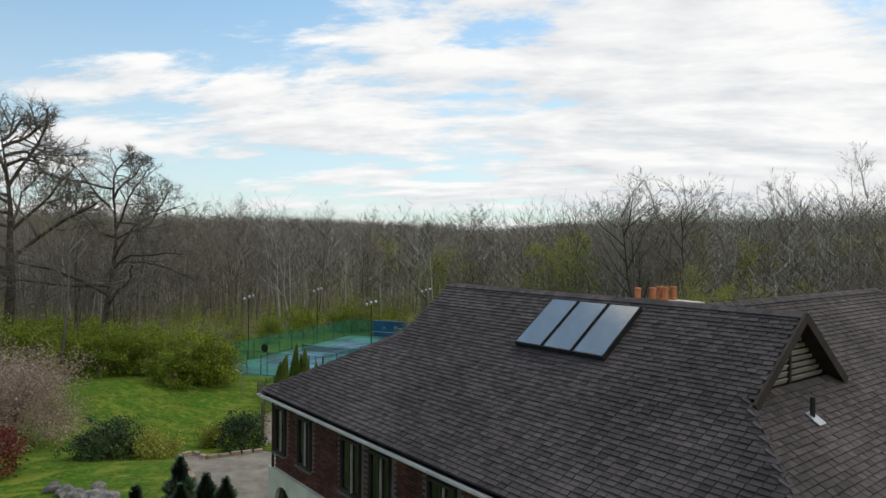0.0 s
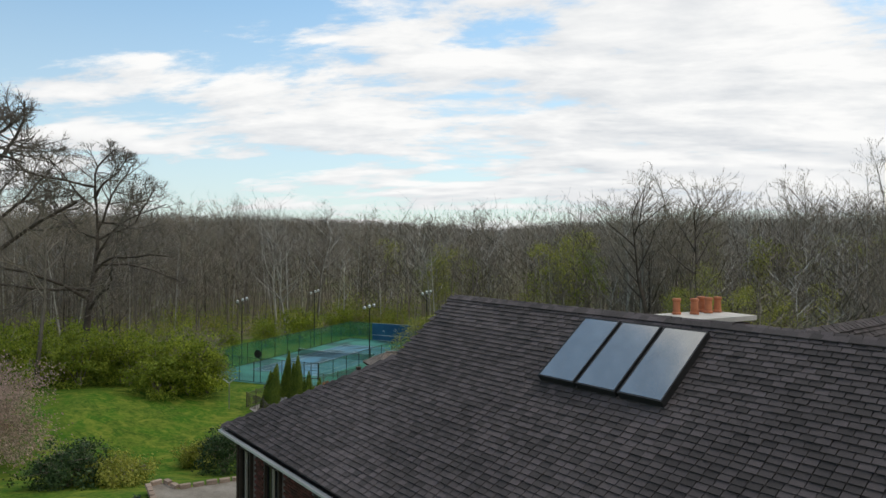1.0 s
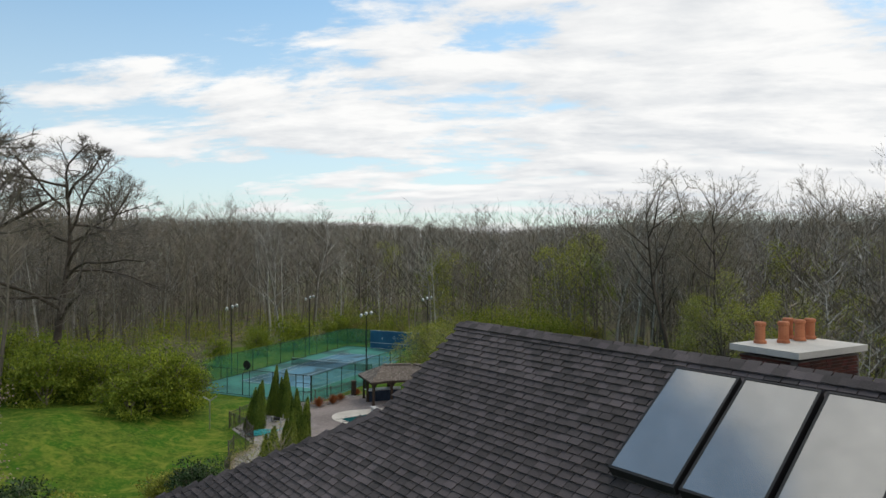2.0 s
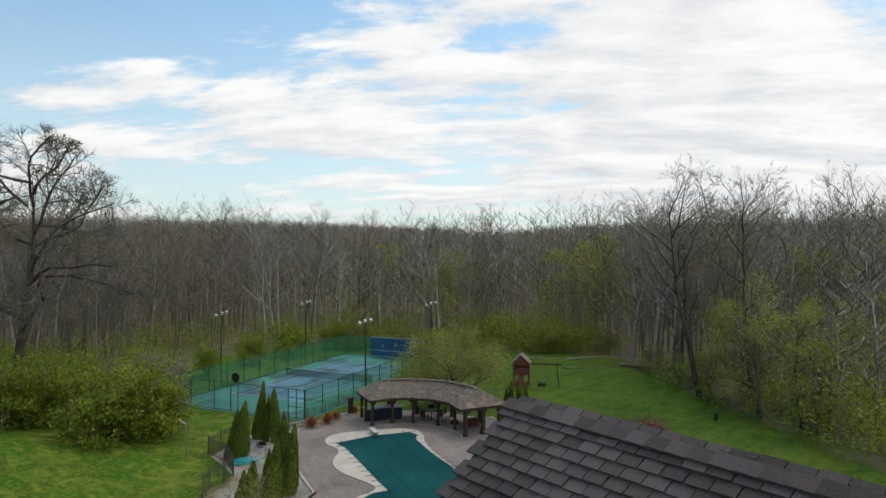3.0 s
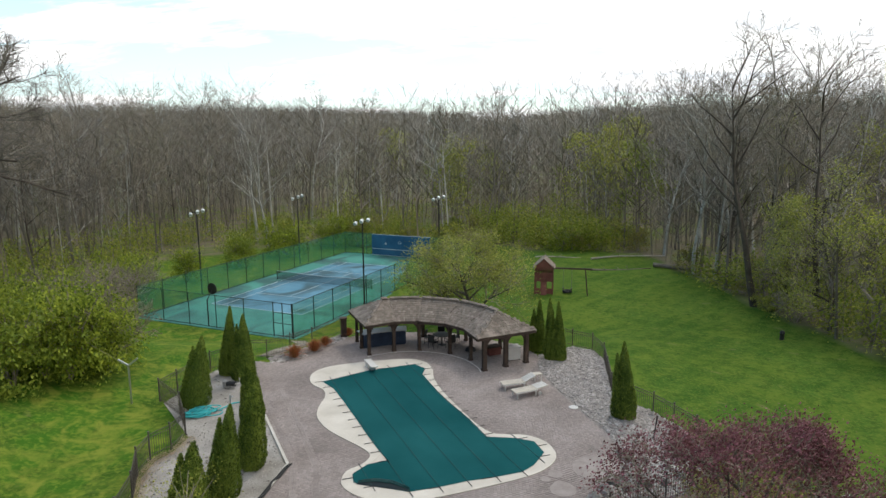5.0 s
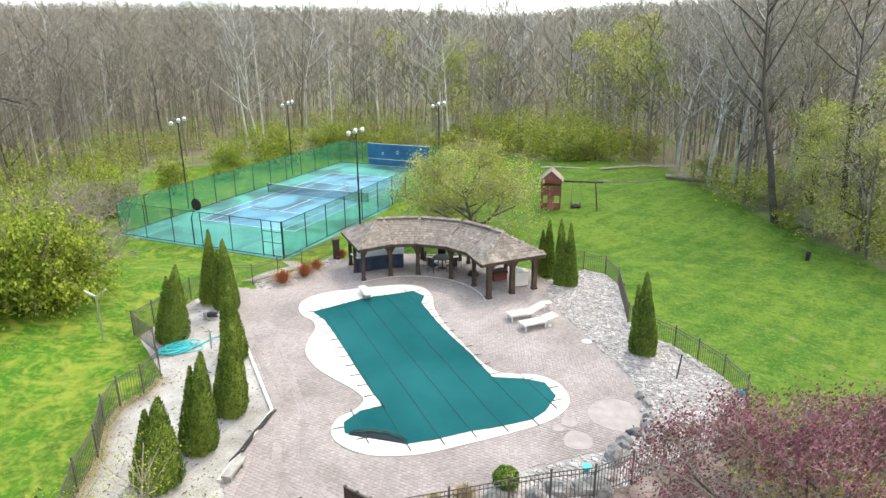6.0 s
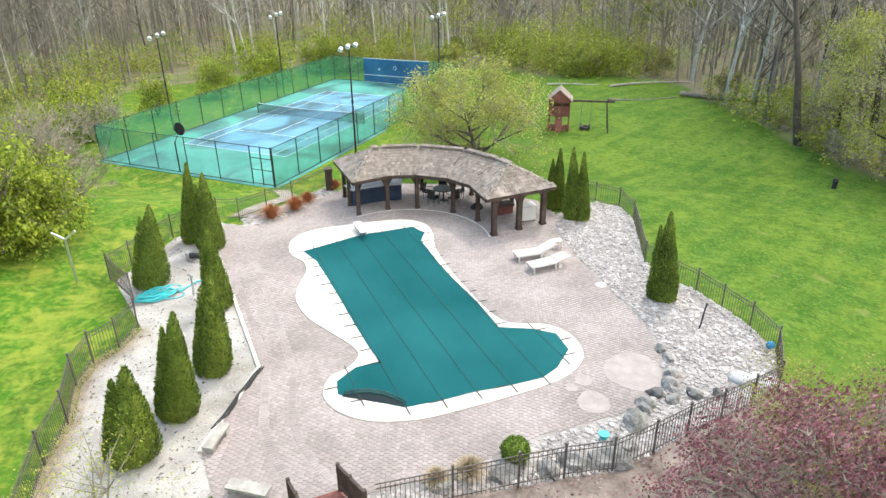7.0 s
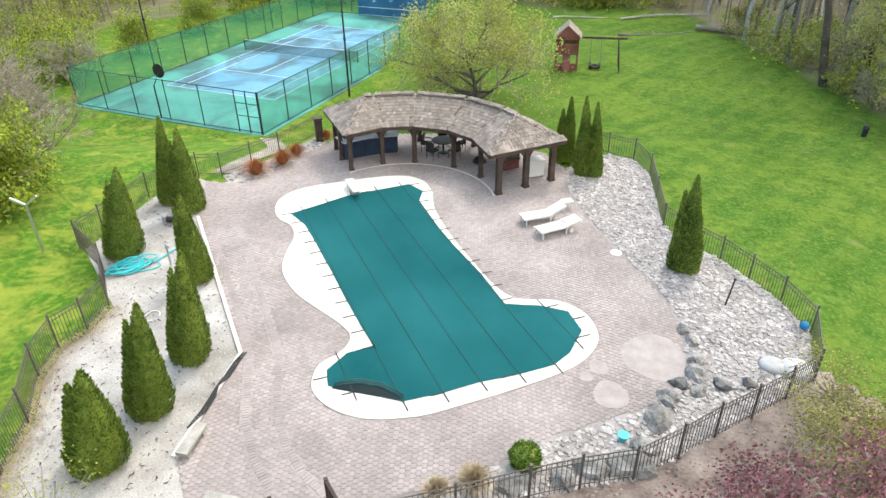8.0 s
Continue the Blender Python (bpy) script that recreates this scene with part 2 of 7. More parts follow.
TERRACOTTA = mat("terracotta", (0.36, 0.12, 0.055), (0.55, 0.21, 0.10), 2, 30, 0.8, 0.2, vary=0.12)
SCREEN_GREEN = mesh_screen("green_chain_link_mesh", (0.035, 0.27, 0.13), 0.52)
LINE_WHITE = mat("white_court_line", (0.30, 0.40, 0.44), (0.48, 0.56, 0.58), 0.7, 30, 0.8, 0.05)
BLUE_BOARD = mat("blue_painted_board", (0.012, 0.07, 0.15), (0.025, 0.12, 0.22), 0.6, 20, 0.6, 0.1)
RED_WOOD = mat("faded_red_cedar", (0.10, 0.035, 0.028), (0.2, 0.075, 0.06), 2, 20, 0.8, 0.3, vary=0.15)
PLAY_ROOF = mat("brown_weathered_boards", (0.14, 0.105, 0.085), (0.28, 0.23, 0.195), 2, 20, 0.85, 0.3, vary=0.15)
GREY_WOOD = mat("grey_weathered_wood", (0.2, 0.18, 0.155), (0.36, 0.33, 0.29), 2, 20, 0.85, 0.3, vary=0.15)
WHITE_PLASTIC = mat("white_plastic", (0.5, 0.485, 0.45), (0.62, 0.605, 0.57), 1.5, 30, 0.45, 0.05)
DULL_PLASTIC = mat("dull_grey_white_plastic", (0.27, 0.265, 0.255), (0.42, 0.41, 0.395), 2.5, 30, 0.6, 0.1)
HOSE_TEAL = mat("turquoise_hose", (0.03, 0.34, 0.36), (0.06, 0.48, 0.50), 2, 30, 0.5, 0.05)
BLUE_PLASTIC = mat("blue_plastic", (0.01, 0.14, 0.30), (0.03, 0.22, 0.42), 2, 30, 0.4, 0.05)
BLACK_RUBBER = mat("black_rubber", (0.012, 0.012, 0.012), (0.028, 0.028, 0.028), 3, 40, 0.7, 0.2)
STEEL = mat("galvanised_steel", (0.42, 0.43, 0.44), (0.6, 0.61, 0.62), 2, 30, 0.38, 0.05, metal=0.9)
LAMP_WHITE = mat("white_lamp_housing", (0.6, 0.62, 0.63), (0.8, 0.82, 0.82), 3, 30, 0.4, 0.02)
COLLECTOR = mat("solar_collector_glass", (0.33, 0.325, 0.305), (0.44, 0.43, 0.405), 0.5, 2, 0.12, 0.0, spec=0.6, coat=1.0, metal=0.7)
WINDOW_GLASS = mat("dark_window_glass", (0.006, 0.007, 0.008), (0.014, 0.016, 0.018), 1, 5, 0.06, 0.0, spec=0.6)
PATCH = mat("pale_pink_patch_paving", (0.24, 0.205, 0.187), (0.33, 0.288, 0.265), 2.2, 25, 0.9, 0.3)
STONE_BORDER = mat("tan_stone_edging", (0.26, 0.19, 0.14), (0.46, 0.36, 0.28), 1.5, 25, 0.9, 0.4, vary=0.2)
PATIO_STONE = mat("pale_flagstone", (0.17, 0.145, 0.112), (0.33, 0.295, 0.245), 1.3, 12, 0.9, 0.3, vary=0.12)
FAR_WOODS = mat("far_bare_woods", (0.18, 0.16, 0.131), (0.31, 0.28, 0.228), 0.02, 0.4, 0.95, 0.0, vary=0.3, hue=0.02)


def court_mat(name, dark, light, wet):
    """Acrylic court paint with mildew and damp patches."""
    m = mat(name, dark, light, 0.25, 6, 0.75, 0.08)
    t = m.node_tree
    b = t.nodes["Principled BSDF"]
    src = b.inputs["Base Color"].links[0].from_socket
    co = t.nodes.new("ShaderNodeTexCoord")
    n = t.nodes.new("ShaderNodeTexNoise")
    n.inputs["Scale"].default_value, n.inputs["Detail"].default_value, n.inputs["Distortion"].default_value = 0.16, 6, 1.2
    t.links.new(co.outputs["Object"], n.inputs["Vector"])
    r = t.nodes.new("ShaderNodeMapRange")
    r.inputs["From Min"].default_value, r.inputs["From Max"].default_value = 0.44, 0.60
    r.inputs["To Max"].default_value = wet
    t.links.new(n.outputs["Fac"], r.inputs["Value"])
    mx = t.nodes.new("ShaderNodeMix")
    mx.data_type = "RGBA"
    t.links.new(r.outputs[0], mx.inputs["Factor"])
    t.links.new(src, mx.inputs["A"])
    mx.inputs["B"].default_value = (0.035, 0.075, 0.08, 1)
    t.links.new(mx.outputs["Result"], b.inputs["Base Color"])
    return m


COURT_BLUE = court_mat("blue_court_paint", (0.07, 0.20, 0.29), (0.135, 0.30, 0.39), 0.85)
COURT_GREEN = court_mat("teal_court_paint", (0.045, 0.22, 0.18), (0.085, 0.30, 0.24), 0.75)


def ground_mat():
    m = mat("lawn_and_woodland_floor", (0.037, 0.096, 0.012), (0.080, 0.142, 0.021), 0.10, 3.5, 0.95, 0.5, spec=0.06)
    t = m.node_tree
    L = t.links.new
    b = t.nodes["Principled BSDF"]
    src = b.inputs["Base Color"].links[0].from_socket
    co = t.nodes.new("ShaderNodeTexCoord")

    def blend(base, colour, scale, lo, hi, top, distort=0.0):
        n = t.nodes.new("ShaderNodeTexNoise")
        n.inputs["Scale"].default_value, n.inputs["Detail"].default_value, n.inputs["Distortion"].default_value = scale, 5, distort
        L(co.outputs["Object"], n.inputs["Vector"])
        r = t.nodes.new("ShaderNodeMapRange")
        r.inputs["From Min"].default_value, r.inputs["From Max"].default_value, r.inputs["To Max"].default_value = lo, hi, top
        L(n.outputs["Fac"], r.inputs["Value"])
        mx = t.nodes.new("ShaderNodeMix")
        mx.data_type = "RGBA"
        L(r.outputs[0], mx.inputs["Factor"])
        L(base, mx.inputs["A"])
        mx.inputs["B"].default_value = (*colour, 1)
        return mx.outputs["Result"]

    grass = blend(src, (0.108, 0.160, 0.018), 0.13, 0.44, 0.64, 0.6, 0.8)
    grass = blend(grass, (0.026, 0.082, 0.008), 0.3, 0.46, 0.62, 0.7, 1.0)
    grass = blend(grass, (0.138, 0.178, 0.026), 1.1, 0.48, 0.68, 0.4, 0.6)
    grass = blend(grass, (0.022, 0.062, 0.007), 2.6, 0.46, 0.64, 0.55, 0.4)
    grass = blend(grass, (0.14, 0.175, 0.03), 7.0, 0.50, 0.66, 0.55)
    grass = blend(grass, (0.19, 0.165, 0.075), 0.7, 0.65, 0.75, 0.5)
    # unmown grass in clumps on the house side of the terrace
    rough = blend(grass, (0.042, 0.128, 0.011), 0.42, 0.46, 0.58, 0.75, 1.2)
    rough = blend(rough, (0.235, 0.255, 0.04), 0.55, 0.50, 0.64, 0.65, 1.5)
    rough = blend(rough, (0.040, 0.108, 0.01), 1.7, 0.52, 0.62, 0.6, 1.0)
    rough = blend(rough, (0.18, 0.235, 0.03), 4.0, 0.48, 0.66, 0.55, 0.5)
    where = t.nodes.new("ShaderNodeSeparateXYZ")
    L(co.outputs["Object"], where.inputs[0])
    side = t.nodes.new("ShaderNodeMapRange")
    side.inputs["From Min"].default_value, side.inputs["From Max"].default_value = -4.0, -12.0
    L(where.outputs[0], side.inputs["Value"])
    meet = t.nodes.new("ShaderNodeMix")
    meet.data_type = "RGBA"
    L(side.outputs[0], meet.inputs["Factor"])
    L(grass, meet.inputs["A"])
    L(rough, meet.inputs["B"])
    grass = meet.outputs["Result"]
    wave = t.nodes.new("ShaderNodeTexWave")
    wave.inputs["Scale"].default_value, wave.inputs["Distortion"].default_value, wave.inputs["Detail"].default_value, wave.inputs["Detail Scale"].default_value = 0.16, 6.0, 4.0, 0.5
    wmap = t.nodes.new("ShaderNodeMapping")
    wmap.inputs["Rotation"].default_value = (0, 0, 0.75)
    L(co.outputs["Object"], wmap.inputs["Vector"])
    L(wmap.outputs[0], wave.inputs["Vector"])
    band = t.nodes.new("ShaderNodeMapRange")
    band.inputs["From Min"].default_value, band.inputs["From Max"].default_value, band.inputs["To Max"].default_value = 0.5, 0.95, 0.15
    L(wave.outputs["Fac"], band.inputs["Value"])
    bm_ = t.nodes.new("ShaderNodeMix")
    bm_.data_type = "RGBA"
    L(band.outputs[0], bm_.inputs["Factor"])
    L(grass, bm_.inputs["A"])
    bm_.inputs["B"].default_value = (0.14, 0.19, 0.026, 1)
    grass = bm_.outputs["Result"]
    litter = blend(src, (0.21, 0.17, 0.12), 0.3, 0.2, 0.5, 0.9)
    litter = blend(litter, (0.13, 0.106, 0.076), 1.1, 0.5, 0.7, 0.7)
    litter = blend(litter, (0.11, 0.165, 0.026), 0.09, 0.48, 0.62, 0.75, 0.5)
    att = t.nodes.new("ShaderNodeAttribute")
    att.attribute_name = "woodland"
    mx = t.nodes.new("ShaderNodeMix")
    mx.data_type = "RGBA"
    L(att.outputs["Fac"], mx.inputs["Factor"])
    L(grass, mx.inputs["A"])
    L(litter, mx.inputs["B"])
    L(mx.outputs["Result"], b.inputs["Base Color"])
    return m


GROUND = ground_mat()


# ---- mesh building ----
class Build:
    """Collects vertices and faces of one mesh."""

    def __init__(self):
        self.v, self.f = [], []

    def box(self, size, m):
        """A box of that size; m: the pose of the middle of its underside."""
        sx, sy, sz = size[0] / 2, size[1] / 2, size[2]
        k = len(self.v)
        for z in (0, sz):
            for x, y in ((-sx, -sy), (sx, -sy), (sx, sy), (-sx, sy)):
                self.v.append(tuple(m @ Vector((x, y, z))))
        for q in ((3, 2, 1, 0), (4, 5, 6, 7), (0, 1, 5, 4), (1, 2, 6, 5), (2, 3, 7, 6), (3, 0, 4, 7)):
            self.f.append(tuple(k + i for i in q))
        return self

    def tube(self, points, radii, sides=6, cap=True):
        """A tube along points, with a radius at each."""
        k = len(self.v)
        pts = [Vector(p) for p in points]
        n = len(pts)
        ref = Vector((0.31, 0.17, 0.93))
        for i, p in enumerate(pts):
            d = (pts[min(i + 1, n - 1)] - pts[max(i - 1, 0)]).normalized()
            a = d.cross(ref if abs(d.dot(ref)) < 0.95 else Vector((1, 0, 0))).normalized()
            b = d.cross(a)
            for s in range(sides):
                w = 2 * math.pi * s / sides
                self.v.append(tuple(p + (a * math.cos(w) + b * math.sin(w)) * radii[i]))
        for i in range(n - 1):
            for s in range(sides):
                s2 = (s + 1) % sides
                self.f.append((k + i * sides + s, k + i * sides + s2, k + (i + 1) * sides + s2, k + (i + 1) * sides + s))
        if cap:
            self.f.append(tuple(k + s for s in reversed(range(sides))))
            self.f.append(tuple(k + (n - 1) * sides + s for s in range(sides)))
        return self

    def lathe(self, profile, at=(0, 0, 0), sides=16):
        """A turned body: profile of (radius, z)."""
        return self.tube([(at[0], at[1], at[2] + z) for _, z in profile], [max(r, 0.001) for r, _ in profile], sides)

    def slab(self, outline, z0, z1, hole=None):
        """A plate between two heights, with an outline and, if given, a hole of as many points."""
        k, n = len(self.v), len(outline)
        for z in (z0, z1):
            self.v += [(x, y, z) for x, y in outline]
        for i in range(n):
            j = (i + 1) % n
            self.f.append((k + i, k + j, k + n + j, k + n + i))
        if hole is None:
            self.f.append(tuple(k + n + i for i in range(n)))
            self.f.append(tuple(k + i for i in reversed(range(n))))
        else:
            h = len(self.v)
            for z in (z0, z1):
                self.v += [(x, y, z) for x, y in hole]
            for i in range(n):
                j = (i + 1) % n
                self.f.append((h + j, h + i, h + n + i, h + n + j))
                self.f.append((k + n + i, k + n + j, h + n + j, h + n + i))
        return self

    def quad(self, a, b, c, d):
        k = len(self.v)
        self.v += [tuple(a), tuple(b), tuple(c), tuple(d)]
        self.f.append((k, k + 1, k + 2, k + 3))
        return self

    def sheet(self, rows):
        """A grid of points."""
        k, w = len(self.v), len(rows[0])
        for r in rows:
            self.v += [tuple(p) for p in r]
        for i in range(len(rows) - 1):
            for j in range(w - 1):
                self.f.append((k + i * w + j, k + i * w + j + 1, k + (i + 1) * w + j + 1, k + (i + 1) * w + j))
        return self

    def mesh(self, name, material, smooth=False):
        me = bpy.data.meshes.new(name)
        me.from_pydata(self.v, [], self.f)
        me.materials.append(material)
        if smooth:
            me.polygons.foreach_set("use_smooth", [True] * len(me.polygons))
        me.update()
        return me


def part(name, build, material, parent=None, label="", smooth=False, at=None):
    ob = new(name, build.mesh(name, material, smooth) if isinstance(build, Build) else build)
    ob.parent = parent
    if at is not None:
        ob.matrix_local = at
    return tagged(ob, label)


def thing(name, m, label, category, group="", kind=""):
    ob = new(name)
    ob.empty_display_size = 0.2
    ob.matrix_world = m
    return tagged(ob, label, category, group, kind)


def rot(rx=0, ry=0, rz=0):
    return pose(0, 0, 0, rx, ry, rz)


def soft(t):
    t = min(max(t, 0.0), 1.0)
    return t * t * (3 - 2 * t)


def inside(x, y, poly):
    hit, n = False, len(poly)
    for i in range(n):
        (x1, y1), (x2, y2) = poly[i], poly[i - 1]
        if (y1 > y) != (y2 > y) and x < (x2 - x1) * (y - y1) / (y2 - y1) + x1:
            hit = not hit
    return hit


def smooth_loop(points, steps=5):
    """A closed round curve through the points."""
    out, n = [], len(points)
    for i in range(n):
        p0, p1, p2, p3 = (Vector(points[(i + k) % n]) for k in (-1, 0, 1, 2))
        for s in range(steps):
            t = s / steps
            q = 0.5 * (2 * p1 + (p2 - p0) * t + (2 * p0 - 5 * p1 + 4 * p2 - p3) * t * t + (3 * p1 - p0 - 3 * p2 + p3) * t ** 3)
            out.append((q.x, q.y))
    return out


# ---- the lie of the land ----
COURT_Z = -2.77
GATE = Vector((-15.9, 78.1, COURT_Z))
E1, E2 = Vector((-0.936, 0.352, 0)), Vector((0.352, 0.936, 0))


def court(a, b, z=0.0):
    """A place on the tennis court: a across from the gate corner, b along, z above the paint."""
    return GATE + E1 * a + E2 * b + Vector((0, 0, z))


def land(x, y):
    """Height of the ground: house knoll, pool terrace, court below, wooded hills beyond."""
    far = soft((y - 66) / 13)
    low = COURT_Z + (1.35 - 0.008 * (y - 80)) * soft((x + 11) / 12)
    z = low * far - 0.05
    z += -0.9 * soft((x - 8) / 9) * (1 - far) * soft((y - 40) / 12)
    z += 2.3 * soft((-17.4 - x) / 11) * (1 - soft((y - 50) / 24)) * soft((y - 36) / 12)
    z += 3.2 * soft((-30 - x) / 30) * (1 - soft((y - 70) / 30))
    z += (3.0 + 0.012 * (20 - y) * (y < 20)) * soft((45.0 - y) / 16)
    z += 3.0 * soft((x - 40) / 60) * soft((y - 50) / 60)
    d = math.hypot(x, y - 60)
    z += 34 * soft((d - 170) / 1300) + 7 * soft((d - 110) / 150) * soft((abs(x + 10) - 60) / 160)
    z += 3.0 * noise.noise((x * 0.004, y * 0.004, 0.3)) * soft((d - 150) / 300)
    z += 0.25 * noise.noise((x * 0.06, y * 0.06, 1.7)) * soft((d - 30) / 40) * (1 - far * (abs(x + 16) < 16))
    return z


def wood_edge(x):
    """Where the trees begin, along y."""
    if x < -36:
        return 74 + 44 * soft((x + 62) / 26)
    if x < -2:
        return 124
    if x < 21.5:
        return 124 - 9 * soft((x + 2) / 12)
    return max(60.0, 115 - (x - 21.5) * 8.0)


def build_ground():
    xs, ys = [], []
    x = -62.0
    while x <= 62:
        xs.append(x)
        x += 1.0
    step = 1.4
    while xs[-1] < 2600:
        xs.append(xs[-1] + step)
        xs.insert(0, xs[0] - step)
        step *= 1.18
    y = -20.0
    while y <= 132:
        ys.append(y)
        y += 1.0
    step = 1.4
    while ys[-1] < 2800:
        ys.append(ys[-1] + step)
        step *= 1.14
    step = 1.6
    while ys[0] > -1500:
        ys.insert(0, ys[0] - step)
        step *= 1.3
    b = Build()
    b.sheet([[(x, y, land(x, y)) for x in xs] for y in ys])
    me = b.mesh("ground", GROUND, True)
    at = me.attributes.new("woodland", "FLOAT", "POINT")
    vals = []
    for x, y, z in b.v:
        e = wood_edge(x) - 3 + 4 * noise.noise((x * 0.12, y * 0.12, 0))
        vals.append(soft((y - e) / 5) if y > 50 else soft((-40 - x) / 8))
    at.data.foreach_set("value", vals)
    tagged(new("ground", me), "rolling spring lawn giving way to brown leaf litter under the woods", "ground", kind="structure")


build_ground()

# ---- house ----
HOUSE = pose(0.039, 0.782, 0.643, 0, 0, -49.667) @ Matrix.Scale(0.94, 4)     # local x runs along the front eave, local y in towards the ridge
EAVE_Z, RISE, RUN = 9.12, 3.70, 5.26
FRONT, RIDGE_V, BACK = 8.74, 14.0, 19.26
LEFT, RIGHT = -19.4, -0.6
RIDGE_L, GABLET = -15.55, -3.65
WING_U, WING_END, WING_RIDGE = -5.86, 28.0, 24.7
GAB_D = 3.25
BASE_Z = 2.6


def pitch(d):
    """Roof height at d metres in from the eave: gently bell-cast."""
    s = d / RUN
    return EAVE_Z + RISE * (0.87 * s + 0.13 * s * s)


def shingle_mesh():
    b = Build()
    b.box((0.206, 0.2, 0.013), pose(0, 0.1, 0))
    return b.mesh("shingle", SHINGLE)


def build_house():
    house = thing("house", HOUSE @ pose(-10, 14, BASE_Z), "two-storey dark brick house with a brown shingled hip roof", "house")
    inv = (HOUSE @ pose(-10, 14, BASE_Z)).inverted() @ HOUSE
    T = lambda u, v, z: (u + 10, v - 14, z - BASE_Z)
    # roof deck
    deck = Build()
    N = 10
    ds = sorted([RUN * i / N for i in range(N + 1)] + [GAB_D - 0.001])
    lefts = lambda d: LEFT + d * (RIDGE_L - LEFT) / GAB_D if d < GAB_D else RIDGE_L
    rights = lambda d: RIGHT - d if d < GAB_D else GABLET
    deck.sheet([[T(lefts(d) + (rights(d) - lefts(d)) * k / 8, FRONT + d, pitch(d) - 0.03) for k in range(9)] for d in ds])
    deck.sheet([[T(lefts(d) + ((RIGHT - d if d < GAB_D else GABLET) - lefts(d)) * k / 8, BACK - d, pitch(d) - 0.04) for k in range(9)] for d in ds])
    deck.sheet([[T(lefts(d), FRONT + d + (BACK - FRONT - 2 * d) * k / 6, pitch(d) - 0.035) for k in range(7)] for d in ds if d < GAB_D])
    deck.sheet([[T(RIDGE_L + 0.3, FRONT + d + (BACK - FRONT - 2 * d) * k / 6, pitch(d) - 0.035) for k in range(7)] for d in ds if d > GAB_D - 0.01])
    wend = lambda d: WING_END - d * (WING_END - WING_RIDGE) / RUN
    face = [(d, FRONT + d if d <= GAB_D else BACK - d) for d in sorted(ds + [GAB_D, GAB_D + 0.001])]
    deck.sheet([[T(RIGHT - d, v0 + (wend(d) - v0) * k / 8, pitch(d) - 0.03) for k in range(9)] for d, v0 in face])
    deck.sheet([[T(2 * WING_U - RIGHT + d, BACK - 3 + (wend(d) - BACK + 3) * k / 4, pitch(d) - 0.045) for k in range(5)] for d in ds])
    deck.sheet([[T(RIGHT - d + (2 * WING_U - 2 * RIGHT + 2 * d) * k / 4, wend(d), pitch(d) - 0.05) for k in range(5)] for d in ds])
    roof = part("roof", deck, SHINGLE, house, "dark brown asphalt shingle roof")
    # shingles, course by course
    unit, rest, count = shingle_mesh(), Build(), 0
    rng = random.Random(4)
    course, k = 0.0, 0
    while course < RUN - 0.05:
        slope = math.atan2(pitch(course + 0.1) - pitch(course), 0.1)
        for side in ("front", "wing"):
            if side == "front":
                a0, a1 = lefts(course), rights(course) - 0.05
            else:
                a0 = (FRONT + course) if course < GAB_D else BACK - course + 0.1
                a1 = wend(course)
            a = a0 + 0.11 * (k % 2) + 0.03 * rng.random() + 0.05
            while a < a1:
                lift = 0.004 * rng.random()
                if side == "front":
                    m = pose(*T(a, FRONT + course - 0.02, pitch(course) + 0.014 + lift), math.degrees(slope) - 10.5, 0, rng.uniform(-0.6, 0.6))
                else:
                    m = pose(*T(RIGHT - course + 0.02, a, pitch(course) + 0.014 + lift), 0, 0, 90) @ rot(math.degrees(slope) - 10.5, 0, rng.uniform(-0.6, 0.6))
                if side == "front" and course > 2.6 and -16.5 < a < -11.5 and count < 300:
                    ob = new("shingle", unit)
                    ob.parent, ob.matrix_local = roof, m
                    count += 1
                else:
                    w = 0.210 * rng.uniform(0.95, 1.0)
                    rest.box((w, 0.2, 0.013 + 0.012 * rng.random()), m @ pose(0, 0.1, 0))
                a += 0.22
        course += 0.135 * math.cos(slope)
        k += 1
    tagged(part("shingle_field", rest, SHINGLE, roof, "overlapping dark brown shingles"), kind="stuff")
    # ridge and hip caps
    caps = Build()

    def cap_line(p, q):
        p, q = Vector(p), Vector(q)
        n = int((q - p).length / 0.2)
        d = (q - p).normalized()
        yaw, up = math.degrees(math.atan2(d.y, d.x)), math.degrees(math.asin(d.z))
        for i in range(n):
            c = p.lerp(q, (i + 0.5) / n)
            for s in (-1, 1):
                caps.box((0.27, 0.15, 0.02), pose(*c) @ rot(0, 0, yaw) @ rot(0, -up + 3, 0) @ rot(-s * 30, 0, 0) @ pose(0, s * 0.075, 0.02))

    cap_line(T(RIDGE_L, RIDGE_V, pitch(RUN)), T(GABLET, RIDGE_V, pitch(RUN)))
    cap_line(T(WING_U, RIDGE_V, pitch(RUN)), T(WING_U, WING_RIDGE, pitch(RUN)))
    for k in range(6):
        d0, d1 = RUN * k / 6, RUN * (k + 1) / 6
        if d0 < GAB_D - 0.1:
            e1 = min(d1, GAB_D - 0.01)
            cap_line(T(lefts(d0), FRONT + d0, pitch(d0)), T(lefts(e1), FRONT + e1, pitch(e1)))
        if d0 < GAB_D - 0.1:
            d1 = min(d1, GAB_D)
            cap_line(T(RIGHT - d0, FRONT + d0, pitch(d0)), T(RIGHT - d1, FRONT + d1, pitch(d1)))
        cap_line(T(RIGHT - d0, wend(d0), pitch(d0)), T(RIGHT - d1, wend(d1), pitch(d1)))
    tagged(part("ridge_cap", caps, SHINGLE, roof, "ridge and hip cap shingles"), kind="stuff")
    # gablet with louvres
    gab = thing("gablet", inv @ Matrix(), "small louvred roof gable with dark bargeboards", "")
    gab.parent = house
    gab.matrix_local = Matrix()
